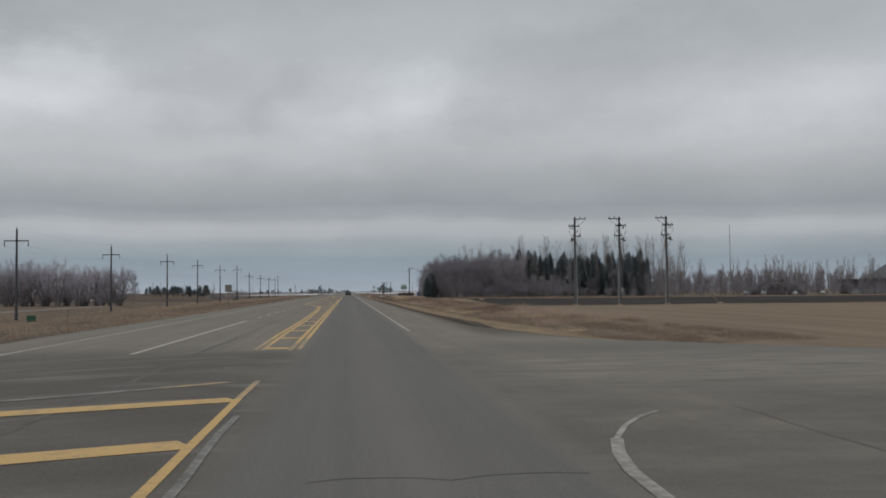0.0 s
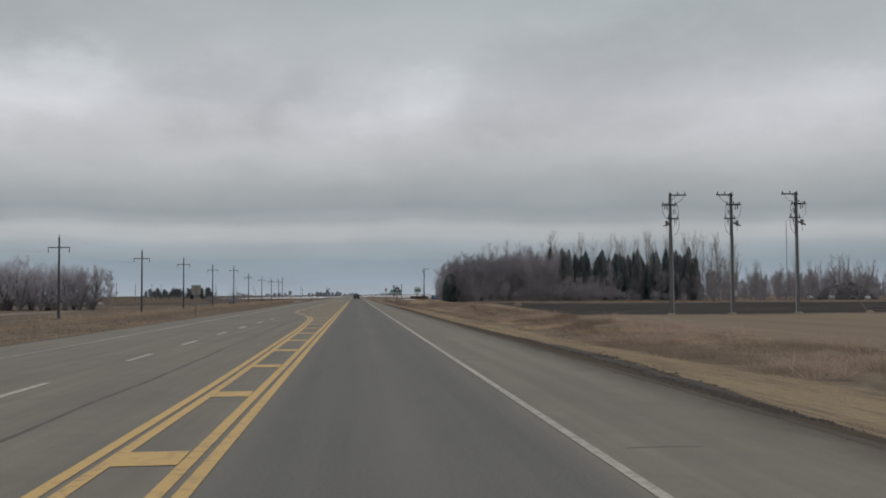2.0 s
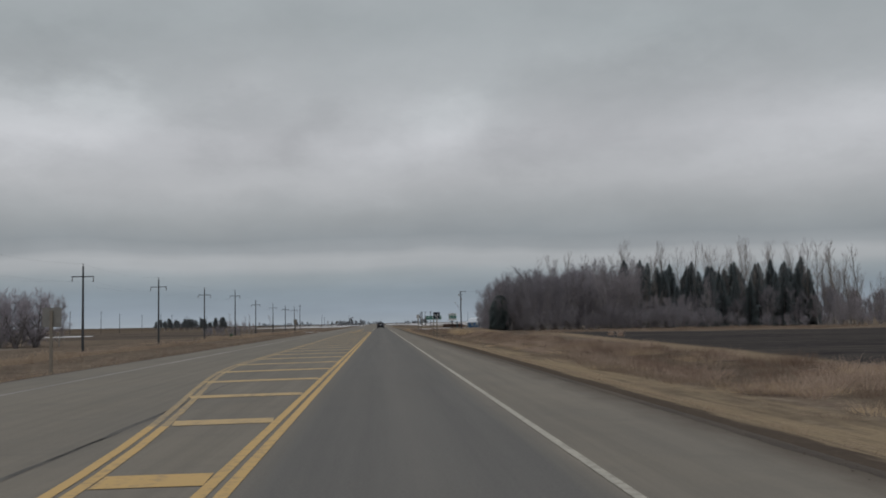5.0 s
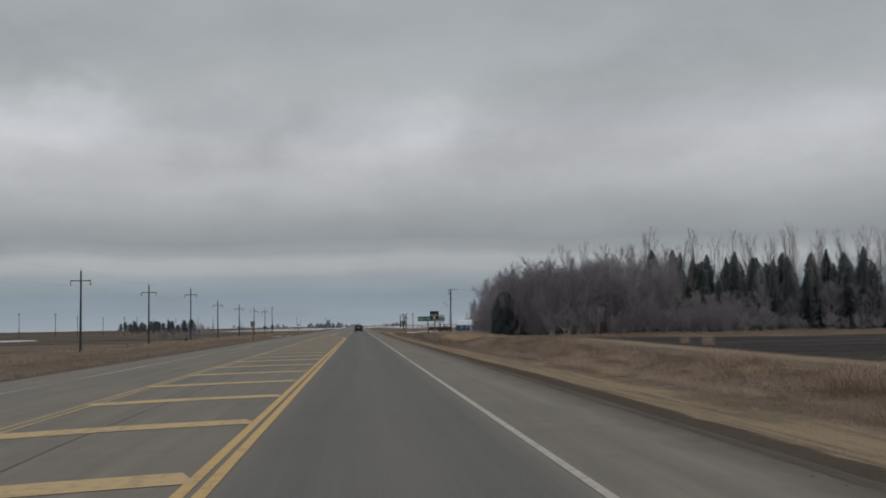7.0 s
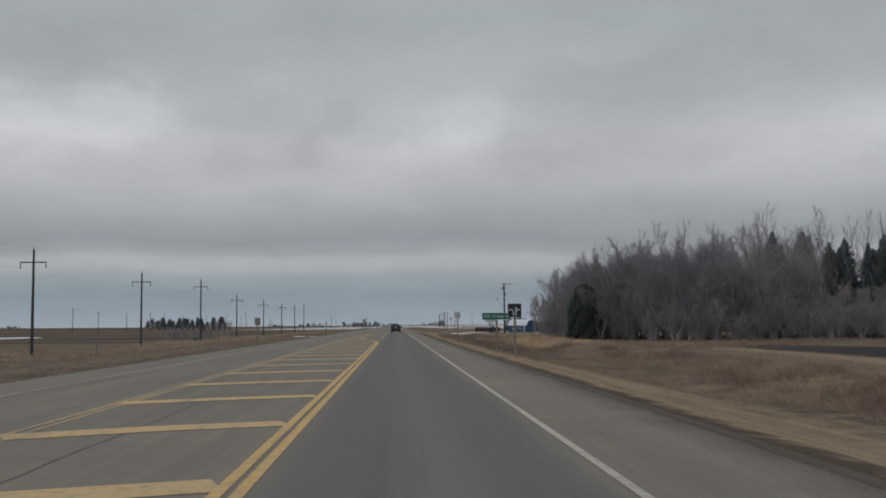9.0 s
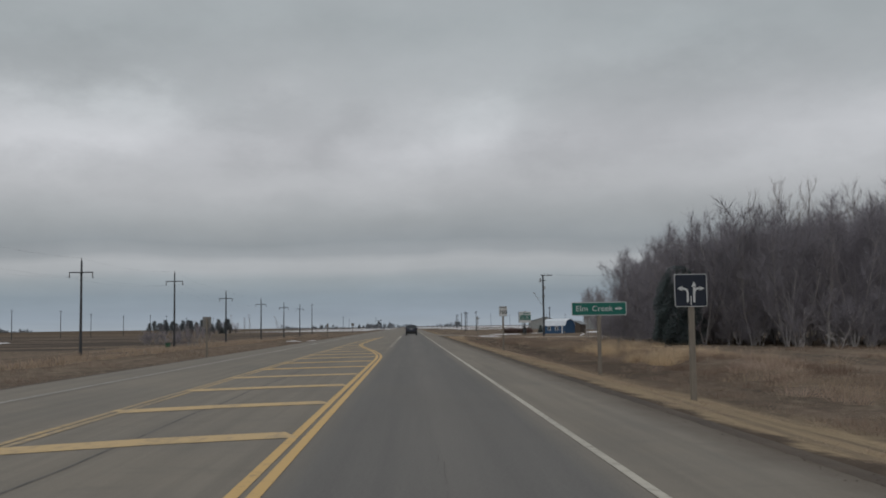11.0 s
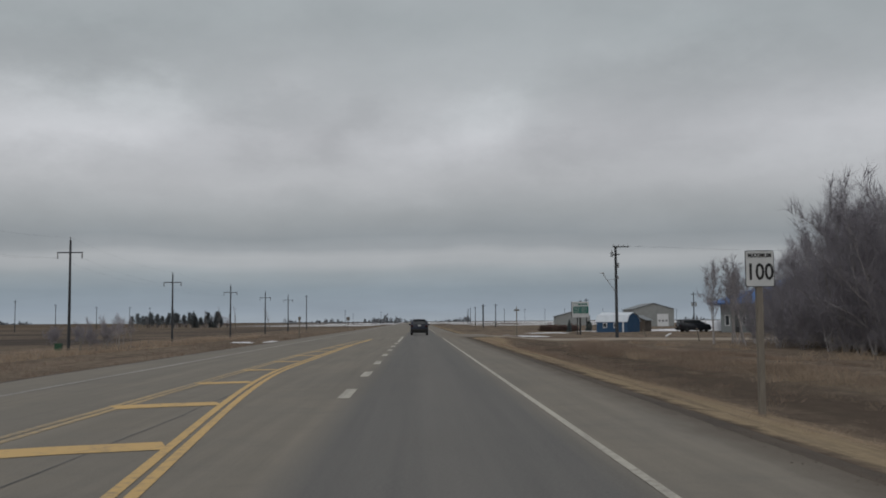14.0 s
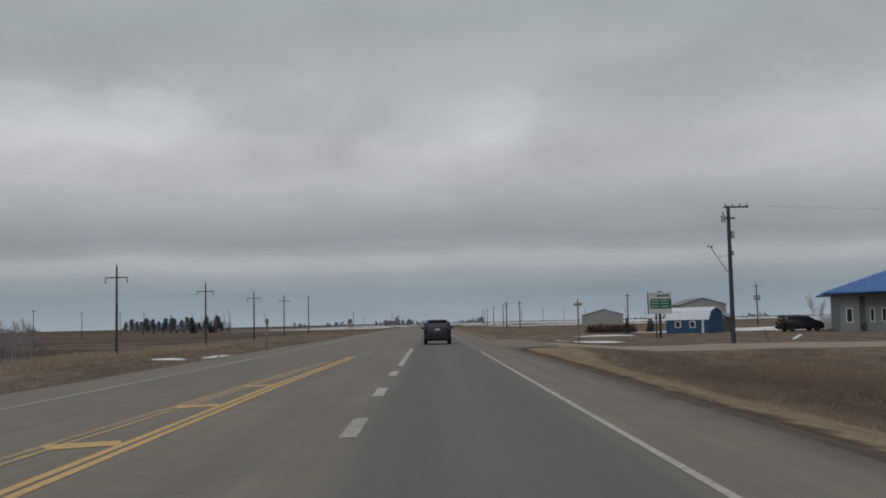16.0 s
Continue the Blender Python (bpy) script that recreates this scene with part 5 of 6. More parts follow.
def bare_tree_meshes(seed, h, trunk_r, crown_from, limb_angle, limb_len, limbs, branches, twigs, twig_len, twig_w, lift=0.05, stems=1, sides=4, vase=0.0):
    """A leafless tree as (trunk and limbs, twigs)."""
    r = np.random.default_rng(seed)
    V, F, TV, TF = [], [], [], []
    for s in range(stems):
        lean = np.array((r.normal() * 0.10, r.normal() * 0.10, 1.0)) * 1.0
        if stems > 1:
            lean = np.array((math.cos(s * 2.4), math.sin(s * 2.4), 2.6))
        hh = h * (1 if s == 0 else r.uniform(0.75, 0.95))
        trunk = bent(np.array((0.0, 0.0, -0.3)), lean / np.linalg.norm(lean), hh * (0.92 - 0.14 * vase), 9, r, 0.05, 0.05)
        rad = [trunk_r * (1 - 0.93 * (i / 9) ** 0.8) / (1 if stems == 1 else 1.4) for i in range(10)]
        add_tube(V, F, trunk, rad, 7)
        for i in range(limbs // stems):
            u = crown_from + (0.97 - crown_from) * (i + r.uniform(0, 1)) / (limbs // stems)
            k = u * 9
            a = int(k)
            p = trunk[a] + (trunk[min(a + 1, 9)] - trunk[a]) * (k - a)
            az = i * 2.4 + r.uniform(-0.5, 0.5)
            ang = radians(limb_angle * r.uniform(0.7, 1.25) * (1 + vase * (0.25 - 0.8 * u)))
            d = np.array((math.cos(az) * math.sin(ang), math.sin(az) * math.sin(ang), math.cos(ang)))
            ln = limb_len * h * (1.08 - u * (0.75 - 0.27 * vase)) * r.uniform(0.7, 1.15)
            limb = bent(p, d, ln, 5, r, 0.13 + 0.05 * vase, lift + 0.08 * (1 - vase))
            r0 = max(rad[a] * 0.55, 0.02)
            add_tube(V, F, limb, [r0 * (1 - 0.85 * j / 5) for j in range(6)], sides)
            for j in range(branches):
                v = 0.2 + 0.8 * (j + r.uniform(0, 1)) / branches
                kk = v * 5
                b = min(int(kk), 4)
                pb = limb[b] + (limb[b + 1] - limb[b]) * (kk - b)
                db = (limb[b + 1] - limb[b]) / np.linalg.norm(limb[b + 1] - limb[b]) + r.normal(size=3) * (0.45 + 0.3 * vase) + np.array((0, 0, 0.22 - 0.1 * vase + lift * 2))
                db = db / np.linalg.norm(db)
                lb = ln * 0.42 * (1.15 - v * 0.6) * r.uniform(0.6, 1.2)
                br = bent(pb, db, lb, 3, r, 0.2, lift)
                for c in range(3):
                    add_ribbon(TV, TF, br[c], br[c + 1], (max(r0 * 0.3, 0.016), 0.013, 0.010)[c], r)
                for t in range(twigs):
                    w = (t + r.uniform(0, 1)) / twigs * 3
                    c = min(int(w), 2)
                    pt = br[c] + (br[c + 1] - br[c]) * (w - c)
                    dt = (br[c + 1] - br[c]) / (np.linalg.norm(br[c + 1] - br[c]) + 1e-9) * 0.9 + r.normal(size=3) * (0.42 + 0.2 * vase) + np.array((0, 0, 0.38 - 0.12 * vase))
                    dt = dt / np.linalg.norm(dt)
                    add_ribbon(TV, TF, pt, pt + dt * twig_len * r.uniform(0.5, 1.3), twig_w * r.uniform(0.6, 1.2), r)
    return (V, F), (TV, TF)


def tree(name, meshes, mats, label, category="tree", group=""):
    t = thing(name, pose(0, 0, 0), label, category, group)
    raw("trunk", *meshes[0], mats[0], t)
    raw("crown", *meshes[1], mats[1], t)
    return t


def spruce_meshes(seed, h, width, boughs=420, taper=0.85, from_z=0.04, sprays=4):
    """A conifer with boughs all round the stem: drooping low down, rising at the tip."""
    r = np.random.default_rng(seed)
    V, F, NV, NF = [], [], [], []
    add_tube(V, F, [np.array((0, 0, -0.3)), np.array((0, 0, h * 0.5)), np.array((0, 0, h * 0.99))], [0.16, 0.1, 0.015], 7)
    lobes = r.uniform(0, 6.28, 4)
    for i in range(boughs):
        u = (i + r.uniform(0, 1)) / boughs
        u = from_z + (1 - from_z) * u ** 0.9
        az = i * 2.39996 + r.uniform(-0.3, 0.3)
        uneven = 1 + 0.16 * math.sin(2 * az + lobes[0] + 5 * u) + 0.12 * math.sin(17 * u + lobes[1]) + 0.08 * math.sin(5 * az - 11 * u + lobes[2])
        ln = (width / 2 * (1 - u) ** taper * uneven + 0.10) * r.uniform(0.65, 1.12)
        d = np.array((math.cos(az), math.sin(az), 0.0))
        side = np.array((-d[1], d[0], 0.0))
        droop = -0.30 + 0.75 * u
        for m in range(sprays):
            a, b = (0.15 + 0.85 * m / sprays), (0.15 + 0.85 * (m + 1.2) / sprays)
            pa = d * ln * a + np.array((0, 0, h * u + droop * ln * a + 0.14 * ln * a * a))
            pb = d * ln * b + np.array((0, 0, h * u + droop * ln * b + 0.14 * ln * b * b))
            w = ln * 0.26 * (1.2 - b) + 0.07
            for s in (-1, 1):
                n = len(NV)
                e = pb + side * s * w * r.uniform(0.8, 1.5) + np.array((0, 0, -0.06 - 0.12 * r.uniform()))
                NV += [tuple(pa), tuple(pb), tuple(e)]
                NF.append((n, n + 1, n + 2))
            n = len(NV)
            e = (pa + pb) / 2 + np.array((0, 0, -0.14 * ln - 0.12)) + side * r.normal() * 0.12
            NV += [tuple(pa), tuple(pb), tuple(e)]
            NF.append((n, n + 1, n + 2))
    return (V, F), (NV, NF)


def dense_spruce_meshes(seed, h, width, n, taper=0.5, spray=(0.10, 0.24)):
    """A bushy conifer: short needle sprays all over a rounded cone."""
    r = np.random.default_rng(seed)
    V, F, NV, NF = [], [], [], []
    add_tube(V, F, [np.array((0, 0, -0.3)), np.array((0, 0, h * 0.5)), np.array((0, 0, h * 0.95))], [0.15, 0.1, 0.02], 7)
    for i in range(n):
        u = r.uniform(0, 1) ** 1.25
        a = r.uniform(0, 6.283)
        lobes = 1 + 0.13 * math.sin(3 * a + 9 * u) + 0.10 * math.sin(7 * a - 14 * u)
        rad = width / 2 * (1 - u) ** taper * min(1, 0.8 + u * 2) * lobes * r.uniform(0.72, 1.08)
        p = np.array((math.cos(a) * rad, math.sin(a) * rad, 0.05 + h * u))
        d = np.array((math.cos(a), math.sin(a), r.uniform(-0.7, 0.5)))
        s = np.array((-math.sin(a), math.cos(a), r.normal() * 0.5))
        k = r.uniform(*spray) * (1.1 - 0.4 * u)
        m = len(NV)
        NV += [tuple(p - s * k * 0.5), tuple(p + s * k * 0.5), tuple(p + d * k * 1.2)]
        NF.append((m, m + 1, m + 2))
    return (V, F), (NV, NF)


def pine_meshes(seed, h, width):
    """A far pine: a bare stem under a few rounded clumps of needles."""
    r = np.random.default_rng(seed)
    V, F, NV, NF = [], [], [], []
    add_tube(V, F, [np.array((0, 0, -0.3)), np.array((0.1, 0, h * 0.5)), np.array((0.05, 0.1, h * 0.93))], [0.17, 0.12, 0.03], 7)
    for c in range(9):
        u = 0.34 + 0.62 * (c + r.uniform(0, 0.6)) / 9
        a = c * 2.4 + r.uniform(-0.4, 0.4)
        off = width * 0.32 * (1.15 - u) * r.uniform(0.5, 1.2)
        mid = np.array((math.cos(a) * off, math.sin(a) * off, h * u))
        rad = width * 0.30 * (1.25 - 0.7 * u) * r.uniform(0.75, 1.2)
        add_tube(V, F, [np.array((0, 0, h * u * 0.94)), mid], [0.05, 0.02], 4)
        for k in range(110):
            d = r.normal(size=3)
            d = d / np.linalg.norm(d)
            p = mid + d * rad * np.array((1, 1, 0.6)) * r.uniform(0.55, 1.05)
            add_ribbon(NV, NF, p, p + (d * 0.4 + r.normal(size=3) * 0.35), 0.15, r)
    return (V, F), (NV, NF)


def plant(sources, spots, seed, size=(0.85, 1.15), sink=0.0):
    """Copies of the source trees at (x, y) spots, turned and scaled by chance."""
    r = random.Random(seed)
    for x, y in spots:
        src = r.choice(sources)
        k = r.uniform(*size)
        src.scale = (k, k, k * r.uniform(0.95, 1.06))
        copy_thing(src, pose(x, y, ground_z(x, y) - sink, r.uniform(-3, 3), r.uniform(-3, 3), r.uniform(0, 360)))
        src.scale = (1, 1, 1)


def thicket(name, sources, spots, seed, size, label):
    """Trees too deep in the wood to be told apart, joined into one object."""
    r = random.Random(seed)
    rolls, sums, slots = [], [], []
    total = 0
    for x, y in spots:
        src = r.choice(sources)
        k = r.uniform(*size)
        m = np.array(pose(x, y, ground_z(x, y), r.uniform(-3, 3), r.uniform(-3, 3), r.uniform(0, 360)))
        for slot, ob in enumerate(src.children):
            me = ob.data
            co = np.empty(len(me.vertices) * 3)
            me.vertices.foreach_get("co", co)
            rolls.append(co.reshape(-1, 3) * k @ m[:3, :3].T + m[:3, 3])
            for p in me.polygons:
                sums.append(tuple(v + total for v in p.vertices))
            slots += [slot] * len(me.polygons)
            total += len(me.vertices)
    me = bpy.data.meshes.new(name)
    me.from_pydata(np.concatenate(rolls).tolist(), [], sums)
    for ob in sources[0].children:
        me.materials.append(ob.data.materials[0])
    me.polygons.foreach_set("material_index", slots)
    me.update()
    return tagged(new(name, me), label, "trees", kind="stuff")


def forget(sources):
    for s in sources:
        for o in (*s.children_recursive, s):
            bpy.data.objects.remove(o)


def scatter(x0, x1, y0, y1, step, seed, jitter=0.4, keep=None):
    r = random.Random(seed)
    pts = []
    y = y0
    while y <= y1:
        x = x0
        while x <= x1:
            px, py = x + r.uniform(-jitter, jitter) * step, y + r.uniform(-jitter, jitter) * step
            if keep is None or keep(px, py):
                pts.append((px, py))
            x += step
        y += step
    return pts


brush_trees = [tree("tree", bare_tree_meshes(20 + i, 11.3, 0.11, 0.12, 46, 0.36, 33, 9, 14, 1.05, 0.0112, 0.055, stems=3, vase=0.75), (BARK, SHADED_TWIG), "bare grey-brown deciduous tree at the edge of a wood", group="trees of the wood") for i in range(5)]
tall_trees = [tree("tree", bare_tree_meshes(40 + i, 14.6, 0.16, 0.14, 46, 0.33, 32, 9, 14, 1.2, 0.0122, 0.055, stems=2, vase=0.75), (BARK, TWIG), "tall bare deciduous tree inside the wood", group="trees of the wood") for i in range(4)]
far_trees = [tree("tree", bare_tree_meshes(50 + i, 11.0, 0.12, 0.08, 46, 0.36, 20, 8, 14, 1.3, 0.018, 0.06, sides=3, vase=0.6), (BARK, TWIG), "bare deciduous tree in the depth of the wood", group="trees of the wood") for i in range(3)]
poplars = [tree("poplar_tree", bare_tree_meshes(60 + i, 17.0, 0.17, 0.25, 33, 0.33, 20, 6, 5, 1.1, 0.010, 0.11), (PALE_BARK, PALE_TWIG), "tall bare poplar with pale upright branches", group="poplars of the wood") for i in range(4)]
spruces = [tree("spruce_tree", spruce_meshes(80 + i, 13.0 + i * 0.7, 6.2, 460, 0.78, sprays=3), (BARK, NEEDLE), "tall dark green spruce in the wood", group="spruces of the wood") for i in range(3)]
birches = [tree("birch_tree", bare_tree_meshes(70 + i, 10.0, 0.13, 0.30, 34, 0.30, 16, 7, 10, 0.9, 0.010, 0.06, vase=0.3), (BIRCH_BARK, TWIG), "slender bare tree with a pale grey trunk before the wood", group="pale trunks of the wood") for i in range(2)]

edge = scatter(25.8, 35, 290, 341, 3.0, 11)
front = scatter(29, 98, 277, 288.5, 3.3, 12, keep=lambda x, y: not (47.5 < x < 57 and y > 279.5))
inner = scatter(36, 98, 296, 322, 5.6, 13)
plant(brush_trees, [p for p in edge if p[1] < 304], 1, (0.94, 1.12))
plant(brush_trees, [p for p in edge if 304 <= p[1] < 318], 45, (0.84, 1.04))
plant(brush_trees, [p for p in edge if 318 <= p[1] < 331 and p[0] > 26.2], 25, (0.76, 0.94))
plant(brush_trees, [p for p in edge if p[1] >= 331 and 28.0 < p[0] < 30.2], 30, (0.60, 0.74))
plant(brush_trees, [p for p in edge if p[1] >= 331 and p[0] >= 30.2], 39, (0.80, 0.96))
thicket("thicket", far_trees, scatter(30, 44, 290, 330, 4.2, 41), 42, (0.78, 0.92), "dense bare trees in the depth of the wood")
plant(brush_trees, [p for p in front if p[0] < 40], 2, (0.98, 1.16))
plant(tall_trees + brush_trees[:2], [p for p in front if 40 <= p[0] < 50], 3, (0.88, 1.02))
thicket("thicket", far_trees, [p for p in front if (50 <= p[0] < 58 or 85 < p[0] < 93) and p[1] < 285], 26, (0.42, 0.62), "dense bare trees in the depth of the wood")
plant(poplars, [(x + math.sin(7 * x), 288 + 1.5 * math.sin(x)) for x in np.arange(51, 91, 2.6)], 46, (0.60, 0.90))
plant(brush_trees, [(x + math.sin(5 * x), 286 + math.sin(3 * x)) for x in np.arange(52, 90, 3.2)], 47, (0.50, 0.84))
plant(tall_trees, [p for p in inner if p[0] < 52], 4, (0.88, 1.0))
plant(poplars, scatter(56, 104, 303, 316, 4.6, 14), 5, (0.92, 1.12))
plant(poplars, [(35, 306), (39, 300), (42, 296), (46, 301), (51, 298), (34, 296), (44, 306), (48, 298), (55, 303), (37, 292), (40, 304), (52, 306)], 24, (0.80, 0.96))
plant(spruces, [(x + 0.7 * math.sin(x * 3.1), 294 + 3 * math.sin(x * 1.3)) for x in np.arange(49.0, 88.0, 0.80)], 6, (0.74, 1.0))
plant(spruces, [(x + 0.5 * math.sin(x * 2.1), 287.5 + 1.5 * math.sin(x * 1.9)) for x in np.arange(58.5, 86.5, 1.35)], 43, (0.56, 0.80))
plant(tall_trees, [(x, 304 + 2 * math.sin(x)) for x in np.arange(59, 92, 4.2)], 37, (0.80, 0.90))
plant(poplars, [(91.0, 297)], 32, (1.04, 1.08))
plant(poplars, [(94.5, 299), (97.5, 297), (100, 300)], 34, (0.70, 0.80))
plant(poplars, [(x + math.sin(5 * x), 298 + 6 * math.sin(x)) for x in np.arange(95, 225, 1.3)], 7, (0.48, 0.72))
thicket("thicket", far_trees, [(x, 292 + 5 * math.sin(2 * x)) for x in np.arange(94, 222, 1.7)], 8, (0.42, 0.62), "dense bare trees in the depth of the wood")
thicket("thicket", far_trees, [(x + math.sin(4 * x), 301 + 4 * math.sin(3 * x)) for x in np.arange(88, 150, 1.5)], 48, (0.56, 0.80), "dense bare trees in the depth of the wood")
plant(birches, [(24.7, 298.3), (30.5, 275.4), (35.8, 276.0), (41.5, 275.2), (46.5, 276.5), (61.0, 276.0), (26.0, 306.0)], 44, (0.80, 1.05))
lone = tree("spruce_tree", dense_spruce_meshes(91, 6.9, 4.2, 52000, 0.30, (0.06, 0.14)), (BARK, DARK_NEEDLE), "dense dark green spruce standing before the wood")
lone.matrix_basis = pose(23.7, 291.2, ground_z(23.7, 291.2))
dead = thing("dead_tree", pose(27.2, 310.2, 0.7), "dark dead tree leaning out of the wood", "tree")
V, F = [], []
add_tube(V, F, [np.array(p) for p in ((0, 0, 0), (-0.9, 1.0, 0.75), (-1.8, 1.8, 1.7), (-2.5, 2.6, 2.7), (-2.9, 3.1, 3.6))], [0.24, 0.22, 0.19, 0.15, 0.05], 9)
raw("trunk", V, F, GROVE_BARK, dead, smooth=True)
V, F = [], []
add_tube(V, F, [np.array(p) for p in ((-1.8, 1.8, 1.7), (-2.3, 1.6, 2.3), (-2.5, 1.5, 3.1))], [0.09, 0.06, 0.02], 6)
raw("broken_limb", V, F, GROVE_BARK, dead, smooth=True)
pines = [tree("pine_tree", pine_meshes(95 + i, 8.4, 4.4), (BARK, HAZED_PINE), "dark pine with a bare stem in a far farmyard clump", group="pines of the far clump") for i in range(3)]

BUSHES = [(-38.0, 389), (-39.5, 391), (-41, 393), (-43, 394), (-42, 398), (-45, 400), (-51, 404), (-53, 408), (-50, 412), (-55, 425), (-52, 432)]
shrubs = [tree("shrub", bare_tree_meshes(120 + i, 4.2, 0.05, 0.06, 55, 0.55, 18, 7, 13, 0.75, 0.011, 0.05, 3, 3, 0.7), (BARK, SHADED_TWIG), "leafless brown shrub in the undergrowth", "shrub", "undergrowth shrubs") for i in range(3)]
plant(shrubs, [(x + math.sin(x * 5), 274.5 + 1.8 * math.sin(x * 2.3)) for x in np.arange(28, 61, 1.3)], 9, (0.7, 1.25))
plant(shrubs, [(x + math.sin(x * 5), 276.5 + 1.8 * math.sin(x * 2.3)) for x in np.arange(61, 100, 1.9)], 35, (0.45, 0.75))
plant(shrubs, [(x + math.sin(x * 3), 281 + 1.8 * math.sin(x * 1.3)) for x in np.arange(30, 62, 1.9)], 27, (0.9, 1.4))
plant(shrubs, [(25.0 + 0.9 * math.sin(y * 3), y) for y in np.arange(290, 333, 1.4)], 10, (0.6, 1.05))
plant(shrubs, [(28.0 + 0.9 * math.sin(y * 2), y) for y in np.arange(284, 337, 2.0)], 28, (0.8, 1.3))
plant(shrubs, [(x + math.sin(x * 3), 283 + 2 * math.sin(x * 1.3)) for x in np.arange(100, 190, 2.4)], 31, (0.7, 1.1))
saplings = [tree("sapling", bare_tree_meshes(180 + i, 6.6, 0.06, 0.32, 40, 0.34, 14, 6, 9, 0.6, 0.011, 0.06, vase=0.5), (BARK, TWIG), "slender bare sapling standing in dead grass", group="saplings at the end of the wood") for i in range(2)]
plant(saplings, [(24.2, 341.5), (24.8, 343.2), (25.2, 338.5), (25.0, 335.5), (26.2, 343), (27.0, 344.2), (27.6, 341.5), (28.3, 343.4), (29.2, 342.2), (30.1, 344), (31.0, 341.2), (25.9, 341.6), (31.8, 343), (29.0, 339.2), (30.4, 340), (32.6, 344.5), (33.2, 341), (28.0, 345.5), (31.4, 346), (34, 344), (29.8, 346.6)], 33, (0.85, 1.1))
plant(shrubs, BUSHES[3:], 15, (0.6, 0.9))
plant(saplings, [(64, 466), (65.5, 468), (67, 465), (68.4, 467), (66.2, 463)], 50, (0.72, 0.9))
plant(saplings, [(x + dx, y + dx) for x, y in BUSHES[:5] for dx in (0, 1.3)], 38, (0.50, 0.72))

willows = [tree("tree", bare_tree_meshes(140 + i, 11.0, 0.46, 0.14, 52, 0.50, 24, 9, 10, 1.2, 0.0165, 0.05, 3, sides=5, vase=0.85), (GROVE_BARK, GROVE_TWIG), "broad bare tree of a grove across the road", group="trees of the grove") for i in range(4)]
plant(willows, [(-57 - 1.45 * k + math.sin(k * 4), 264 + 7 * math.sin(k * 1.9) + 0.2 * k) for k in range(62)], 16, (0.84, 1.10))
thicket("thicket", far_trees, [(-56 - 2.5 * k + math.sin(k * 5), 273 + 2 * math.sin(k * 2.9)) for k in range(36)], 40, (0.70, 0.88), "dense bare trees behind the grove across the road")
plant(shrubs, [(-57 - 1.7 * k, 262 + 5 * math.sin(k * 2.2)) for k in range(50)], 17, (0.6, 0.95))
plant(spruces, [(-118 - 4.3 * k + 2 * math.sin(k * 3), 856 + 12 * math.sin(k * 2.3)) for k in range(4)], 18, (0.45, 0.65))
plant(pines, [(-113 - 49 * ((k * 0.618) % 1.0), 850 + 14 * math.sin(k * 1.7)) for k in range(30)], 29, (0.62, 1.12))
plant(willows, [(-112 - 4.6 * k, 862 + 4 * math.sin(k)) for k in range(11)], 19, (0.5, 0.75))
plant(poplars, [(-72, 665), (-76, 673), (-63, 697), (-98, 763), (-105, 768)], 20, (0.5, 0.7))
plant([spruces[0]], [(25.8, 432)], 21, (0.165, 0.17))
plant([lone], [(30.2, 438)], 49, (0.25, 0.26))
plant([lone], [(-66, 262)], 22, (0.30, 0.33))
forget(birches + brush_trees + far_trees + tall_trees + poplars + spruces + willows + pines)

hedges = [tree("shrub", bare_tree_meshes(160, 1.35, 0.03, 0.05, 52, 0.6, 24, 8, 16, 0.32, 0.02, 0.02, 3), (HEDGE, HEDGE), "low brown leafless hedge clump beside the shed", "shrub", "hedge clumps")]
plant(hedges, [(22.2 + 0.42 * k, 440 + 0.5 * math.sin(k * 2.1)) for k in range(15)], 23, (0.85, 1.0))
forget(hedges + shrubs + saplings)


def far_row(x0, x1, y, height, seed, label, mat=NEEDLE, bits=46, grain=0.15):
    """A row of trees on the skyline: many ragged clumps in one object."""
    r = np.random.default_rng(seed)
    V, F = [], []
    n = int(abs(x1 - x0) / 2.4)
    for i in range(n):
        cx = x0 + (x1 - x0) * (i + r.uniform(-1, 2)) / n
        hh = height * r.uniform(0.35, 1.0) * (0.75 + 0.35 * math.sin(cx * 0.09 + seed))
        cy = y + r.uniform(-15, 15)
        for k in range(bits):
            u = r.uniform(0, 1)
            a = r.uniform(0, 6.283)
            rad = hh * 0.36 * (1 - u) ** 0.6
            p = np.array((cx + math.cos(a) * rad, cy + math.sin(a) * rad, -1.2 + hh * u))
            s = hh * grain
            m = len(V)
            V += [tuple(p + r.normal(size=3) * s) for _ in range(3)]
            F.append((m, m + 1, m + 2))
    return tagged(raw("tree_row", V, F, mat), label, "trees", kind="stuff")


# bluish grey with the haze of the distance mixed into the colour
HAZED_TREE = material("hazed_tree_twigs", (0.205, 0.214, 0.228), (0.160, 0.170, 0.184), 0.1, 0.95)
far_row(-200, 2, 1800, 7, 1, "dark row of far trees on the skyline", HAZED_TREE)
far_row(-66, -8, 1640, 10, 5, "dark clump of far spruces on the skyline", HAZED_TREE)
far_row(24, 82, 1850, 10, 2, "dark row of far trees right of the road end", HAZED_TREE)
far_row(330, 560, 1950, 7, 4, "low row of far bare trees", HAZED_TREE)
far_row(-1050, -880, 2600, 9, 6, "low row of far bare trees", HAZED_TREE)


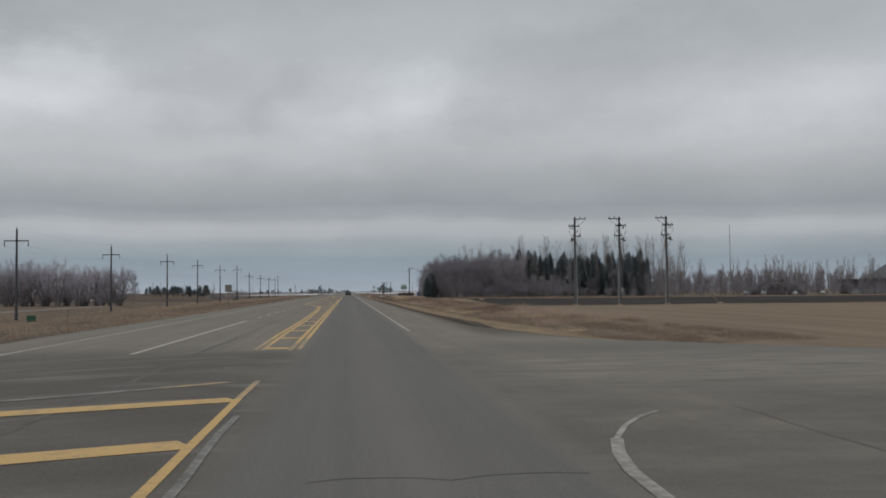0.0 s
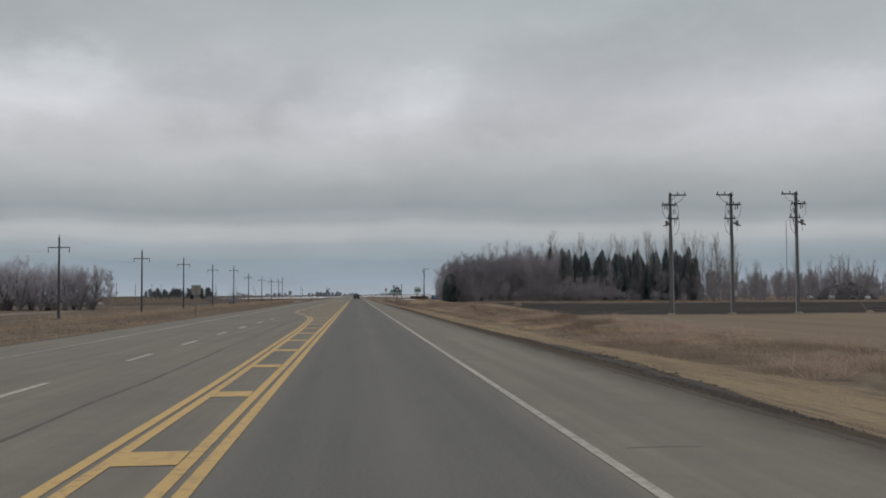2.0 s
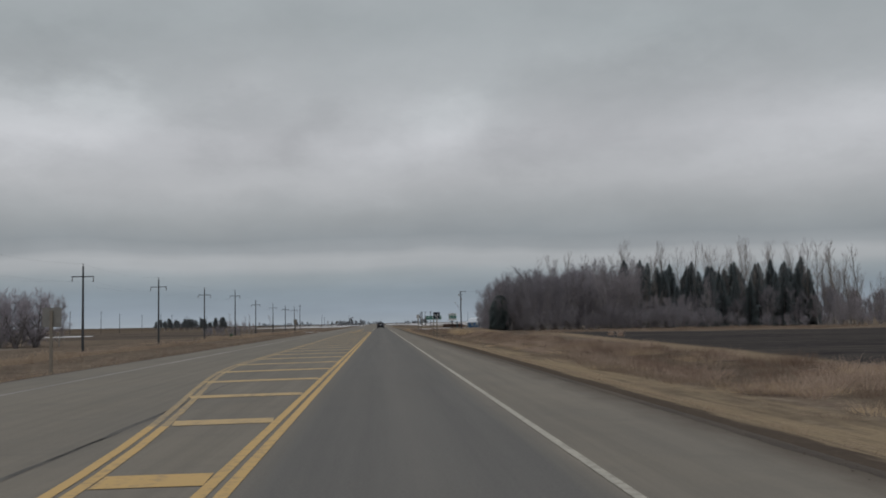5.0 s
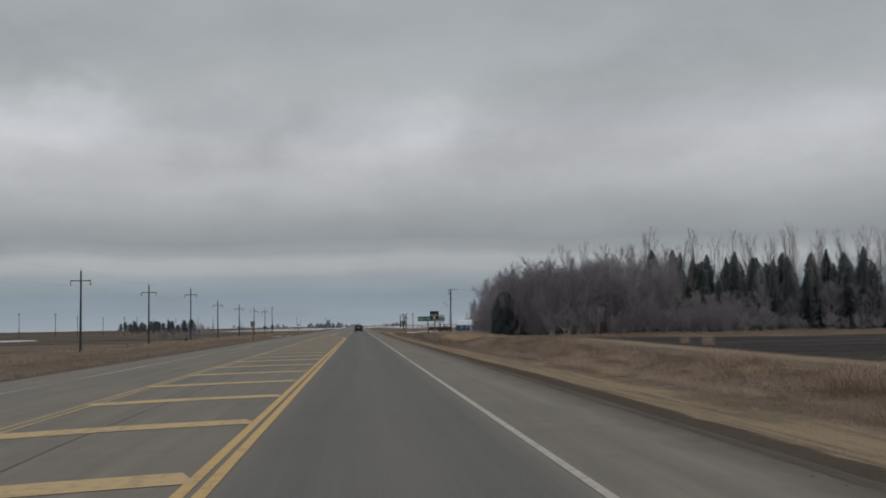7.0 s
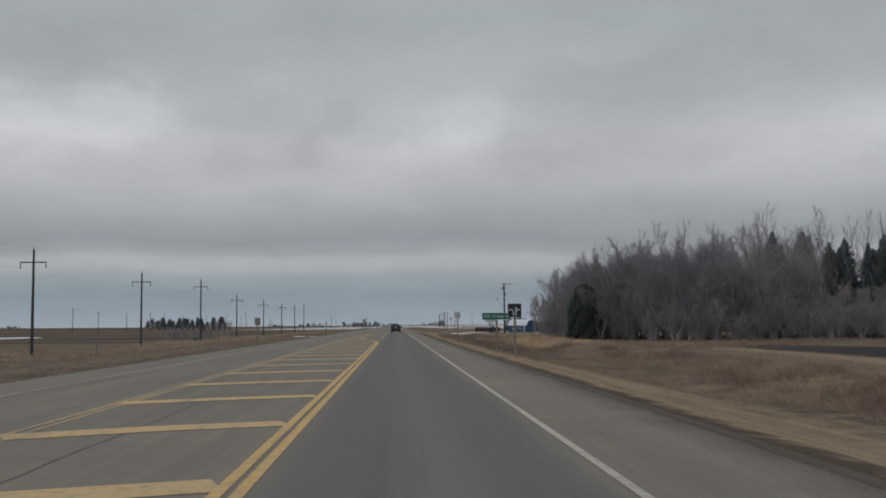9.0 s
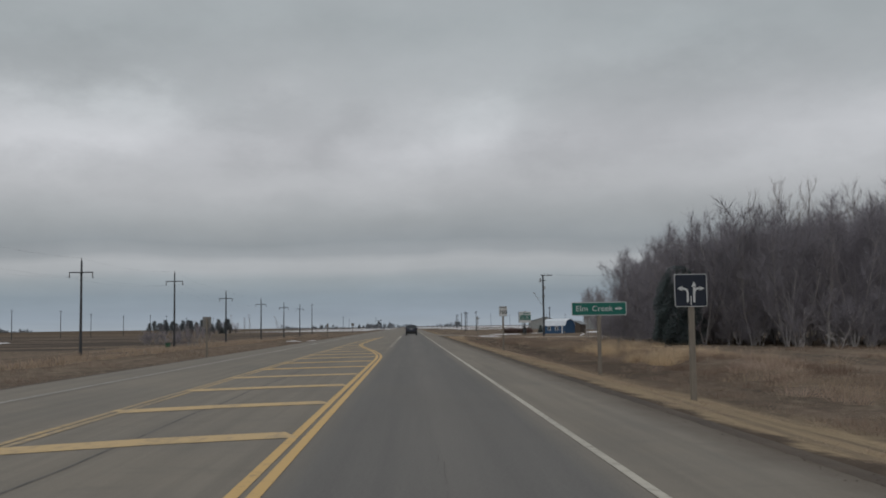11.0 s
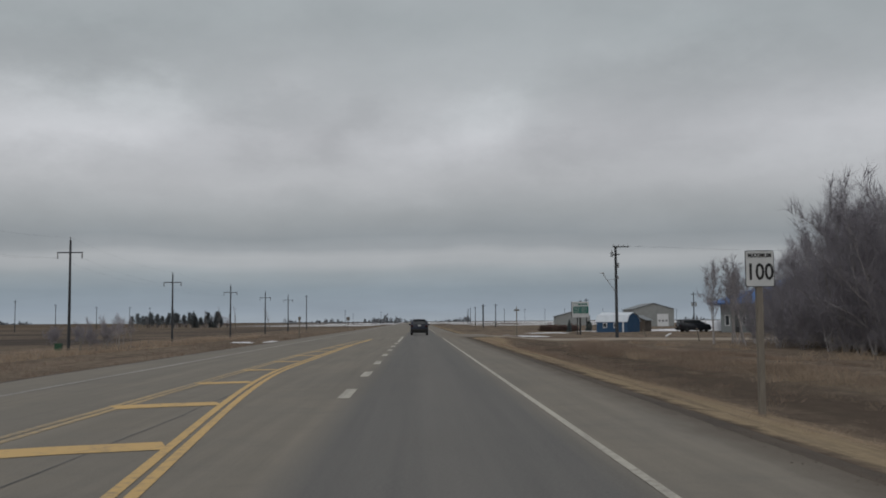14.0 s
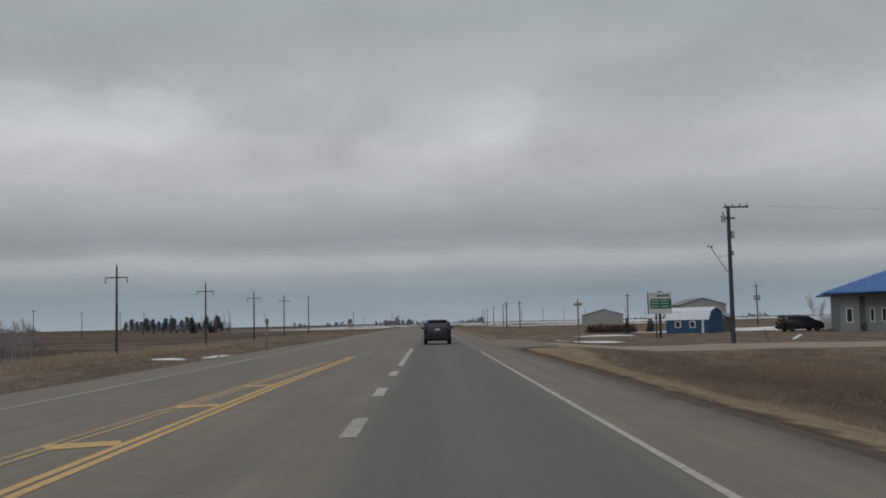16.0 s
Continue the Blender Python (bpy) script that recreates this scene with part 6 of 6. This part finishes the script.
def bare_belt(x0, x1, y, height, seed, label, mat):
    """A far belt of bare trees: upright stems with a narrow sheaf of twigs each, one object."""
    r = np.random.default_rng(seed)
    V, F = [], []
    n = int((x1 - x0) / 1.0)
    for i in range(n):
        cx, cy = x0 + (x1 - x0) * (i + r.uniform(0, 1)) / n, y + r.uniform(-9, 9)
        hh = height * r.uniform(0.62, 1.0) * (1 + 0.18 * math.sin(cx * 0.07) + 0.12 * math.sin(cx * 0.23))
        foot = np.array((cx, cy, -0.8))
        add_tube(V, F, [foot, foot + np.array((r.normal() * 0.2, 0, hh * 0.55)), foot + np.array((r.normal() * 0.4, 0, hh))], [0.20, 0.13, 0.03], 4)
        for k in range(60):
            u = r.uniform(0.05, 0.95)
            p = foot + np.array((0, 0, hh * u))
            a = r.uniform(0, 6.283)
            ln = hh * r.uniform(0.10, 0.26) * (1.15 - u * 0.6)
            q = p + np.array((math.cos(a) * ln * 0.55, math.sin(a) * ln * 0.55, ln))
            add_ribbon(V, F, p, q, 0.06, r)
    return tagged(raw("tree_row", V, F, mat), label, "trees", kind="stuff")


bare_belt(112, 430, 440, 12.5, 8, "belt of slender bare trees behind the farm", TWIG)
bare_belt(130, 440, 470, 8.5, 9, "low belt of bare trees far behind the farm", HAZED_TREE)


# ---- grass ----
def grass(name, spots, blades, height, lean, width, mat, label, seed):
    """Tufts of dry blades at (x, y, size) spots, one object."""
    r = np.random.default_rng(seed)
    S = np.array(spots)
    n = len(S) * blades
    base = np.repeat(S, blades, 0)
    size = base[:, 2]
    spread = r.normal(size=(n, 2)) * (0.16 * size)[:, None]
    bx, by = base[:, 0] + spread[:, 0], base[:, 1] + spread[:, 1]
    gz = np.repeat(np.array([ground_z(x, y) for x, y, _ in spots]), blades) - 0.03
    ang = r.uniform(0, 6.283, n)
    h = height * size * r.uniform(0.5, 1.15, n)
    tx, ty = bx + spread[:, 0] * lean * 2 + r.normal(size=n) * h * 0.22, by + spread[:, 1] * lean * 2 + r.normal(size=n) * h * 0.22
    wx, wy = np.cos(ang) * width * size, np.sin(ang) * width * size
    V = np.empty((n, 3, 3))
    V[:, 0] = np.stack([bx - wx, by - wy, gz], 1)
    V[:, 1] = np.stack([bx + wx, by + wy, gz], 1)
    V[:, 2] = np.stack([tx, ty, gz + h], 1)
    ob = raw(name, V.reshape(-1, 3).tolist(), np.arange(3 * n).reshape(-1, 3).tolist(), mat)
    return tagged(ob, label, "grass", kind="stuff")


def grass_spots(n, x0, x1, y0, y1, seed, freq, cut, size):
    r = random.Random(seed)
    out = []
    while len(out) < n:
        x, y = r.uniform(x0, x1), y0 + (y1 - y0) * r.uniform(0, 1)
        if seed in (2, 10, 12) and x < straw_side(STRAW_OUTER, y) - 0.2 + 0.8 * noise.noise((x * 0.3, y * 0.12, 5.0)):
            continue
        if seed == 1:
            x = straw_side(STRAW_INNER, y) + 0.1 + (straw_side(STRAW_OUTER, y) - straw_side(STRAW_INNER, y)) * (x - x0) / (x1 - x0)
        if seed != 4 and 130 < y < 258 and x > 19.5 + (y - 125) * 0.07:
            continue
        if 353 < y < 382 and x > 0:
            continue
        if 8.3 < x < 12.5 and y > 225 and r.random() < 0.8:
            continue
        if seed in (2, 12):
            if 11.8 < x < 18.5 and 85 < y < 220 and r.random() < 0.55:
                continue
            k = noise.noise((x * 0.75, y * 0.055, seed * 3.3)) * 0.7 + noise.noise((x * 0.9, y * 0.4, seed * 1.7)) * 0.5
        else:
            k = noise.noise((x * freq, y * freq * 0.6, seed * 3.3))
        if k > cut:
            out.append((x, y, size * r.uniform(0.6, 1.2) * (0.8 + 0.6 * max(k, 0))))
    return out


grass("verge_grass", grass_spots(8000, 5.3, 7.6, 32, 350, 1, 0.35, -0.22, 0.5), 14, 0.25, 0.6, 0.008, DRYGRASS, "short pale dry grass along the shoulder", 1)
grass("ditch_grass", grass_spots(12500, 6.8, 18.5, 38, 352, 2, 0.33, 0.02, 0.85), 15, 0.29, 0.7, 0.009, REDGRASS, "russet dry grass in the ditch", 2)
grass("tall_dry_grass", grass_spots(330, 12, 22, 200, 350, 3, 0.35, 0.28, 1.15), 34, 0.48, 0.7, 0.007, DRYGRASS, "tall pale tufts of dry grass along the ditch", 3)
grass("tall_dry_grass", grass_spots(130, 11, 19, 130, 215, 8, 0.4, 0.2, 1.1), 34, 0.42, 0.7, 0.007, DRYGRASS, "pale tufts of dry grass beside the ploughed field", 8)
grass("tall_dry_grass", grass_spots(60, 15.5, 20.5, 262, 291, 16, 0.40, 0.18, 1.1), 36, 0.50, 1.0, 0.0085, STRAW, "thin pale tufts of dead grass before the spruce", 16)
grass("tall_dry_grass", grass_spots(40, 12.7, 15.6, 254, 278, 9, 0.9, 0.16, 1.25), 120, 0.66, 0.8, 0.0060, STRAW, "bushy pale tufts of dead grass before the spruce", 9)
grass("tall_dry_grass", grass_spots(420, 8.5, 17, 50, 200, 10, 0.3, 0.26, 0.9), 34, 0.36, 0.8, 0.005, STRAW, "scattered pale tufts in the ditch", 10)
grass("ditch_grass", grass_spots(9000, 6.6, 16, 38, 330, 12, 0.5, 0.06, 0.8), 16, 0.27, 0.8, 0.008, GREYGRASS, "grey-brown matted dry grass on the verge", 12)
grass("russet_weeds", grass_spots(1200, 11.5, 18, 90, 285, 13, 0.45, 0.08, 1.1), 24, 0.52, 0.6, 0.007, RUSSET, "tall russet weeds along the ditch", 13)
grass("weed_heads", grass_spots(330, 11.0, 18.5, 60, 270, 14, 0.30, 0.18, 1.35), 60, 0.42, 0.9, 0.006, PINKGRASS, "pale pinkish heads of dry grass in the ditch", 14)
line = random.Random(31)
ditch_line = [(11.4 + line.gauss(0, 0.35), line.uniform(138, 205), line.uniform(0.5, 1.1)) for k in range(150)]
ditch_line += [(14.1 + line.gauss(0, 0.3), y + line.gauss(0, 0.5), line.uniform(0.9, 1.3)) for y in (176, 178.7, 180.8, 181.5, 184, 188, 188.7, 191.3, 191.8, 196, 203) for k in range(4)]
grass("weed_heads", ditch_line, 40, 0.42, 1.0, 0.006, PINKGRASS, "rows of pale matted tufts along the ditch", 17)
grass("russet_weeds", [(12.2 + line.gauss(0, 0.55), line.uniform(321, 336), line.uniform(0.8, 1.4)) for k in range(60)], 60, 0.62, 0.9, 0.007, REDGRASS, "tall russet clump of dead weeds in the ditch", 18)
tufts = [(27.5 + 0.06 * math.sin(k * 2.3), 210.6 + 0.08 * math.cos(k * 3.1), 1.0) for k in range(5)] + [(26.9 + 0.1 * math.sin(k * 1.9), 203.4 + 0.1 * math.cos(k * 2.7), 1.1) for k in range(6)]
grass("tall_dry_grass", tufts, 40, 0.75, 0.2, 0.008, PINKGRASS, "two tall straw tufts at the edge of the ploughed field", 15)
grass("field_edge_grass", grass_spots(2400, 24, 78, 244, 274, 4, 0.2, -0.2, 1.1), 12, 0.45, 0.7, 0.014, REDGRASS, "brown dry grass before the wood", 4)
grass("far_side_grass", grass_spots(3800, -36, -11.8, 34, 450, 5, 0.2, -0.1, 1.0), 9, 0.40, 0.6, 0.016, REDGRASS, "brown dry grass on the far verge", 5)
grass("far_side_grass", grass_spots(2200, -33, -11.8, 34, 140, 11, 0.2, -0.1, 1.0), 10, 0.36, 0.6, 0.014, DRYGRASS, "pale dry grass on the far verge", 11)
grass("far_tall_grass", grass_spots(1300, -43, -23, 120, 460, 6, 0.15, 0.12, 1.3), 12, 0.55, 0.8, 0.018, DRYGRASS, "pale tufts of tall grass on the far side", 6)


# ---- lumps of soil, snow, and small roadside things ----
def lumpy(name, x, y, rx, ry, h, mat, label, category, seed, z=None, kind="", rot=0.0):
    """A low mound with an uneven outline."""
    V, F = [], []
    rings, n = 6, 26
    base = ground_z(x, y) if z is None else z
    for i in range(rings + 1):
        u = i / rings
        for k in range(n):
            a = 6.283 * k / n
            wob = 1 + 0.30 * noise.noise((math.cos(a) * 1.6 + seed, math.sin(a) * 1.6, seed * 1.7)) + 0.12 * noise.noise((math.cos(a) * 5, math.sin(a) * 5 + seed, 3.0))
            dx, dy = rx * u * wob * math.cos(a), ry * u * wob * math.sin(a)
            px, py = x + dx * math.cos(rot) - dy * math.sin(rot), y + dx * math.sin(rot) + dy * math.cos(rot)
            g = (ground_z(px, py) if z is None else base)
            V.append((px, py, g + h * (1 - u * u) * (1 + 0.35 * noise.noise((px * 1.1, py * 1.1, seed))) - 0.06 * u ** 4))
    for i in range(rings):
        for k in range(n):
            k2 = (k + 1) % n
            F.append((i * n + k, (i + 1) * n + k, (i + 1) * n + k2, i * n + k2))
    return tagged(raw(name, V, F, mat, smooth=True), label, category, kind=kind)


EARTH = material("dry_earth", (0.215, 0.175, 0.130), (0.150, 0.120, 0.090), 2.5, 0.95, bump=0.6, bump_scale=12)
BLACK_SOIL = material("black_soil", (0.040, 0.036, 0.036), (0.058, 0.052, 0.050), 1.0, 0.95, bump=0.8, bump_scale=5)
SOIL = material("dark_soil", (0.050, 0.042, 0.036), (0.078, 0.064, 0.053), 1.5, 0.95, bump=0.8, bump_scale=9)
for i, (x, y, rx, ry) in enumerate(((14.2, 384, 2.6, 1.0), (11.3, 388, 1.5, 0.9), (41, 434, 10, 3), (34, 438, 7, 2), (57, 458, 15, 6), (20.5, 416, 4.2, 1.3), (49, 440, 9, 7))):
    lumpy("snow_patch", x, y, rx, ry, 0.12, SNOW, "patch of old snow lying on dead grass", "snow", 10 + i)
lumpy("snow_bank", 51.0, 431, 4.6, 4.0, 1.7, SNOW, "heaped bank of old snow beside the grey building", "snow", 57)
for i, (x, y, rx, ry) in enumerate(((-15.2, 383.5, 0.35, 5.5), (-16.7, 375.5, 0.36, 3.4), (-19.0, 370.3, 1.5, 0.45), (-113, 462, 8, 24))):
    lumpy("snow_patch", x, y, rx, ry, 0.14, SNOW, "strip of old snow along the ditch", "snow", 30 + i, rot=-0.17)
for i, (x, y, rx, ry) in enumerate(((65, 698, 44, 10), (30, 830, 18, 12), (-66, 980, 54, 14), (130, 894, 76, 20))):
    lumpy("snow_patch", x, y, rx, ry, 0.25, SNOW, "old snow drift in a far field", "snow", 40 + i)
for i, (x, y, rx, ry) in enumerate(((7.2, 58, 0.55, 4.5), (7.9, 66, 0.6, 5), (8.1, 75, 0.55, 5.5))):
    lumpy("soil_ridge", x, y, rx, ry, 0.11, SOIL, "low dark ridge of soil beside the shoulder", "soil", 60 + i)
lumpy("dirt_mound", 125, 287, 8.6, 5, 4.1, BLACK_SOIL, "broad dark mound of soil beside the farm", "mound", 51)
rnd = random.Random(77)
V, F = [], []
for i in range(3800):
    y = rnd.uniform(50, 62) if i % 4 == 0 else min(max(rnd.gauss(69, 7), 50), 92)
    x = straw_side(STRAW_INNER, y) - 0.75 + 0.15 * math.sin(y * 0.31) + rnd.gauss(0, 0.36)
    s = rnd.uniform(0.015, 0.085)
    n = len(V)
    g = ground_z(x, y)
    for dx, dy, dz in ((1, 0, 0), (-1, 0.1, 0), (0, 1, 0), (0.1, -1, 0), (0, 0, 0.9), (0.3, 0.4, 0.6)):
        V.append((x + dx * s * rnd.uniform(0.8, 1.6), y + dy * s * rnd.uniform(0.8, 2.0), g - 0.02 + dz * s))
    F += [(n, n + 2, n + 5), (n + 5, n + 2, n + 4), (n + 2, n + 1, n + 4), (n + 1, n + 3, n + 4), (n + 3, n, n + 4), (n, n + 5, n + 4)]
tagged(raw("soil_clods", V, F, SOIL), "dark clods of soil thrown up along the shoulder", "soil", kind="stuff")

PED = material("green_enamel", (0.03, 0.09, 0.05), (0.025, 0.07, 0.04), 3, 0.5)
b = thing("utility_box", pose(-31.7, 106, ground_z(-31.7, 106)), "small dark green utility box standing in grass", "utility box")
part("cabinet", boxed(0, 0, 0.35, 0.75, 0.6, 0.9, bevel=0.03), PED, b)
part("lid", boxed(0, 0, 0.82, 0.82, 0.66, 0.07, bevel=0.02), PED, b)
copy_thing(b, pose(-41.0, 376.4, ground_z(-41.0, 376.4)))
for x, y, h, t in ((-25.8, 97, 1.0, 4), (-26, 338, 1.1, 3), (27.2, 379.3, 1.0, -25), (26.1, 352.6, 1.2, -10), (15.6, 278, 0.9, 3), (-35, 286, 1.1, 0), (47.6, 127.6, 1.5, -38)):
    st = thing("marker_stake", pose(x, y, ground_z(x, y), 0, t, 0), "short weathered wooden stake in the grass", "stake", "marker stakes")
    part("stake", boxed(0, 0, h / 2 - 0.15, 0.12, 0.12, h + 0.3, bevel=0.01), POST, st)
for x, y in ((28.8, 127.5), (34.6, 127.6), (40.55, 127.0), (47.7, 127.5)):
    lumpy("earth_collar", x, y, 0.55, 0.45, 0.22, EARTH, "small heap of pale earth at the edge of the field", "earth", x)
wb = thing("white_board", pose(30.6, 382.3, ground_z(30.6, 382.3) + 0.1, 0, -28, 10), "small white panel lying tilted in the grass", "panel")
part("panel", boxed(0, 0, 0.12, 0.75, 0.5, 0.06, bevel=0.01), TRIM, wb)
ms = thing("radio_mast", pose(121.5, 315, -0.5), "tall thin steel radio mast beside the farm", "mast")
part("mast", tubed((0, 0, 0), (0, 0, 22.2), 0.16, 0.09, 6), STEEL, ms)

# wrapped bales and a low open shed by the farm
BALE = material("white_bale_wrap", (0.40, 0.41, 0.41), (0.30, 0.31, 0.31), 1.5, 0.6)
for x, y, r in ((113.6, 283, 0.55), (118.5, 282, 0.6), (127.5, 281.5, 0.5), (136.5, 283, 0.5)):
    bl = thing("round_bale", pose(x, y, ground_z(x, y)), "white wrapped round bale lying by the mound", "bale", "wrapped bales")
    bm = bmesh.new()
    tube(bm, (-0.65, 0, r * 0.95), (0.65, 0, r * 0.95), r, sides=18)
    bmesh.ops.bevel(bm, geom=[e for e in bm.edges if abs(e.verts[0].co.x - e.verts[1].co.x) < 1e-4], offset=0.09, segments=2, affect="EDGES")
    part("wrap", bm, BALE, bl)
op = thing("open_shed", pose(163, 299, ground_z(163, 299)), "long low open-fronted shed with a dark roof", "shed")
part("roof", prismed([(-12, 4.0), (12, 4.0), (12, 4.35), (-12, 4.5)], -3.5, 3.5), DARK_ROOF, op)
part("back_wall", boxed(0, 3.2, 2.0, 23.6, 0.15, 4.0), DARK_WALL, op)
part("low_front", boxed(0, -3.1, 0.8, 23.0, 0.12, 1.6), SHED_WALL, op, "pale metal sheets along the front")
for i in range(7):
    part("post", boxed(-11.4 + 3.8 * i, -3.2, 2.0, 0.2, 0.2, 4.0), WOOD, op)

# gravel driveway beside the business sign, and the farm track across the road
bm = bmesh.new()
n = 40
a = [bm.verts.new((x, 357.0 + 0.5 * math.sin(x * 0.2), max(ground_z(x, 368), ground_z(x, 357), ground_z(x, 370)) + 0.03)) for x in np.linspace(6.8, 90, n)]
c = [bm.verts.new((x, 369.5 + 0.6 * math.sin(x * 0.3), max(ground_z(x, 368), ground_z(x, 357), ground_z(x, 370)) + 0.03)) for x in np.linspace(6.8, 90, n)]
for i in range(n - 1):
    bm.faces.new((a[i], a[i + 1], c[i + 1], c[i]))
r = bmesh.ops.extrude_face_region(bm, geom=bm.faces[:])
bmesh.ops.translate(bm, vec=(0, 0, -0.4), verts=[v for v in r["geom"] if isinstance(v, bmesh.types.BMVert)])
bmesh.ops.recalc_face_normals(bm, faces=bm.faces[:])
tagged(part("driveway", bm, GRAVEL), "pale gravel driveway leaving the highway", "driveway", kind="structure")


# dirt and grit spilling over the edges of the asphalt
def ragged_edge(edge, y0, y1, step, out, label, seed):
    V, F = [], []
    n = int((y1 - y0) / step)
    for i in range(n + 1):
        y = y0 + (y1 - y0) * i / n
        e = edge(y)
        over = 0.07 + 0.16 * max(0, noise.noise((y * 0.23, seed, 0))) + 0.04 * noise.noise((y * 1.3, seed, 4)) + 0.03 * noise.noise((y * 4.1, seed, 8)) + 0.03 * noise.noise((y * 11, seed, 3))
        for dx, dz in ((-over, 0.0015), (-over * 0.4, 0.005), (0.10, 0.003), (0.55, None)):
            x = e + out * dx
            V.append((x, y, dz if dz is not None else ground_z(x, y) - 0.03))
    for i in range(n):
        for k in range(3):
            q = (i * 4 + k, i * 4 + k + 1, i * 4 + k + 5, i * 4 + k + 4)
            F.append(q if out > 0 else q[::-1])
    tagged(raw("shoulder_dirt", V, F, DIRT, smooth=True), label, "dirt", kind="stuff")


DIRT = material("shoulder_dirt", (0.098, 0.076, 0.057), (0.056, 0.045, 0.036), 0.55, 0.95, bump=0.6, bump_scale=12, stretch=(1.0, 0.35, 1))
EDGE = [(30, 7.7), (33, 6.6), (44, 5.03), (56, 4.95), (84, 4.78), (160, 4.5), (240, 4.33), (350, 4.35)]
ragged_edge(lambda y: float(np.interp(y, [p[0] for p in EDGE], [p[1] for p in EDGE])), 31, 349, 0.12, 1, "dark dirt and grit spilling onto the shoulder", 1)
ragged_edge(lambda y: -10.6, -20, 470, 0.6, -1, "dirt along the far edge of the asphalt", 2)

# old shed half hidden in the wood
SHED_WALL = material("weathered_white_boards", (0.46, 0.45, 0.43), (0.34, 0.33, 0.31), 1.5, 0.9, stretch=(3, 3, 0.5))
SHED_ROOF = material("dark_shed_roof", (0.11, 0.10, 0.10), (0.075, 0.07, 0.07), 1.5, 0.9)
sh = thing("shed", pose(54.6, 292, -0.6), "low old white shed half hidden among bare trees", "shed")
part("wall", boxed(0, 0, 1.9, 6.6, 3.0, 3.9), SHED_WALL, sh)
part("roof", prismed([(-3.6, 3.85), (3.6, 3.85), (3.4, 4.25), (-3.4, 4.25)], -1.75, 1.75), SHED_ROOF, sh)
for x in (-2.2, 0.0, 2.0):
    part("window", boxed(x, -1.51, 2.6, 0.9, 0.05, 0.8), SHED_ROOF, sh)

# loose crumbs of earth along the ragged edge
rnd = random.Random(78)
V, F = [], []
for i in range(2200):
    y = 36 + 312 * rnd.random()
    e = float(np.interp(y, [p[0] for p in EDGE], [p[1] for p in EDGE]))
    x = e - 0.06 + rnd.gauss(0, 0.12)
    s = rnd.uniform(0.004, 0.014)
    n = len(V)
    for dx, dy, dz in ((1, 0, 0), (-0.9, 0.3, 0), (0.1, 1.2, 0), (0.1, -1.1, 0), (0, 0, 0.7)):
        V.append((x + dx * s * rnd.uniform(0.8, 1.5), y + dy * s * rnd.uniform(0.8, 1.8), 0.004 + dz * s))
    F += [(n, n + 2, n + 4), (n + 2, n + 1, n + 4), (n + 1, n + 3, n + 4), (n + 3, n, n + 4)]
tagged(raw("earth_crumbs", V, F, DIRT), "loose crumbs of earth on the shoulder", "earth", kind="stuff")
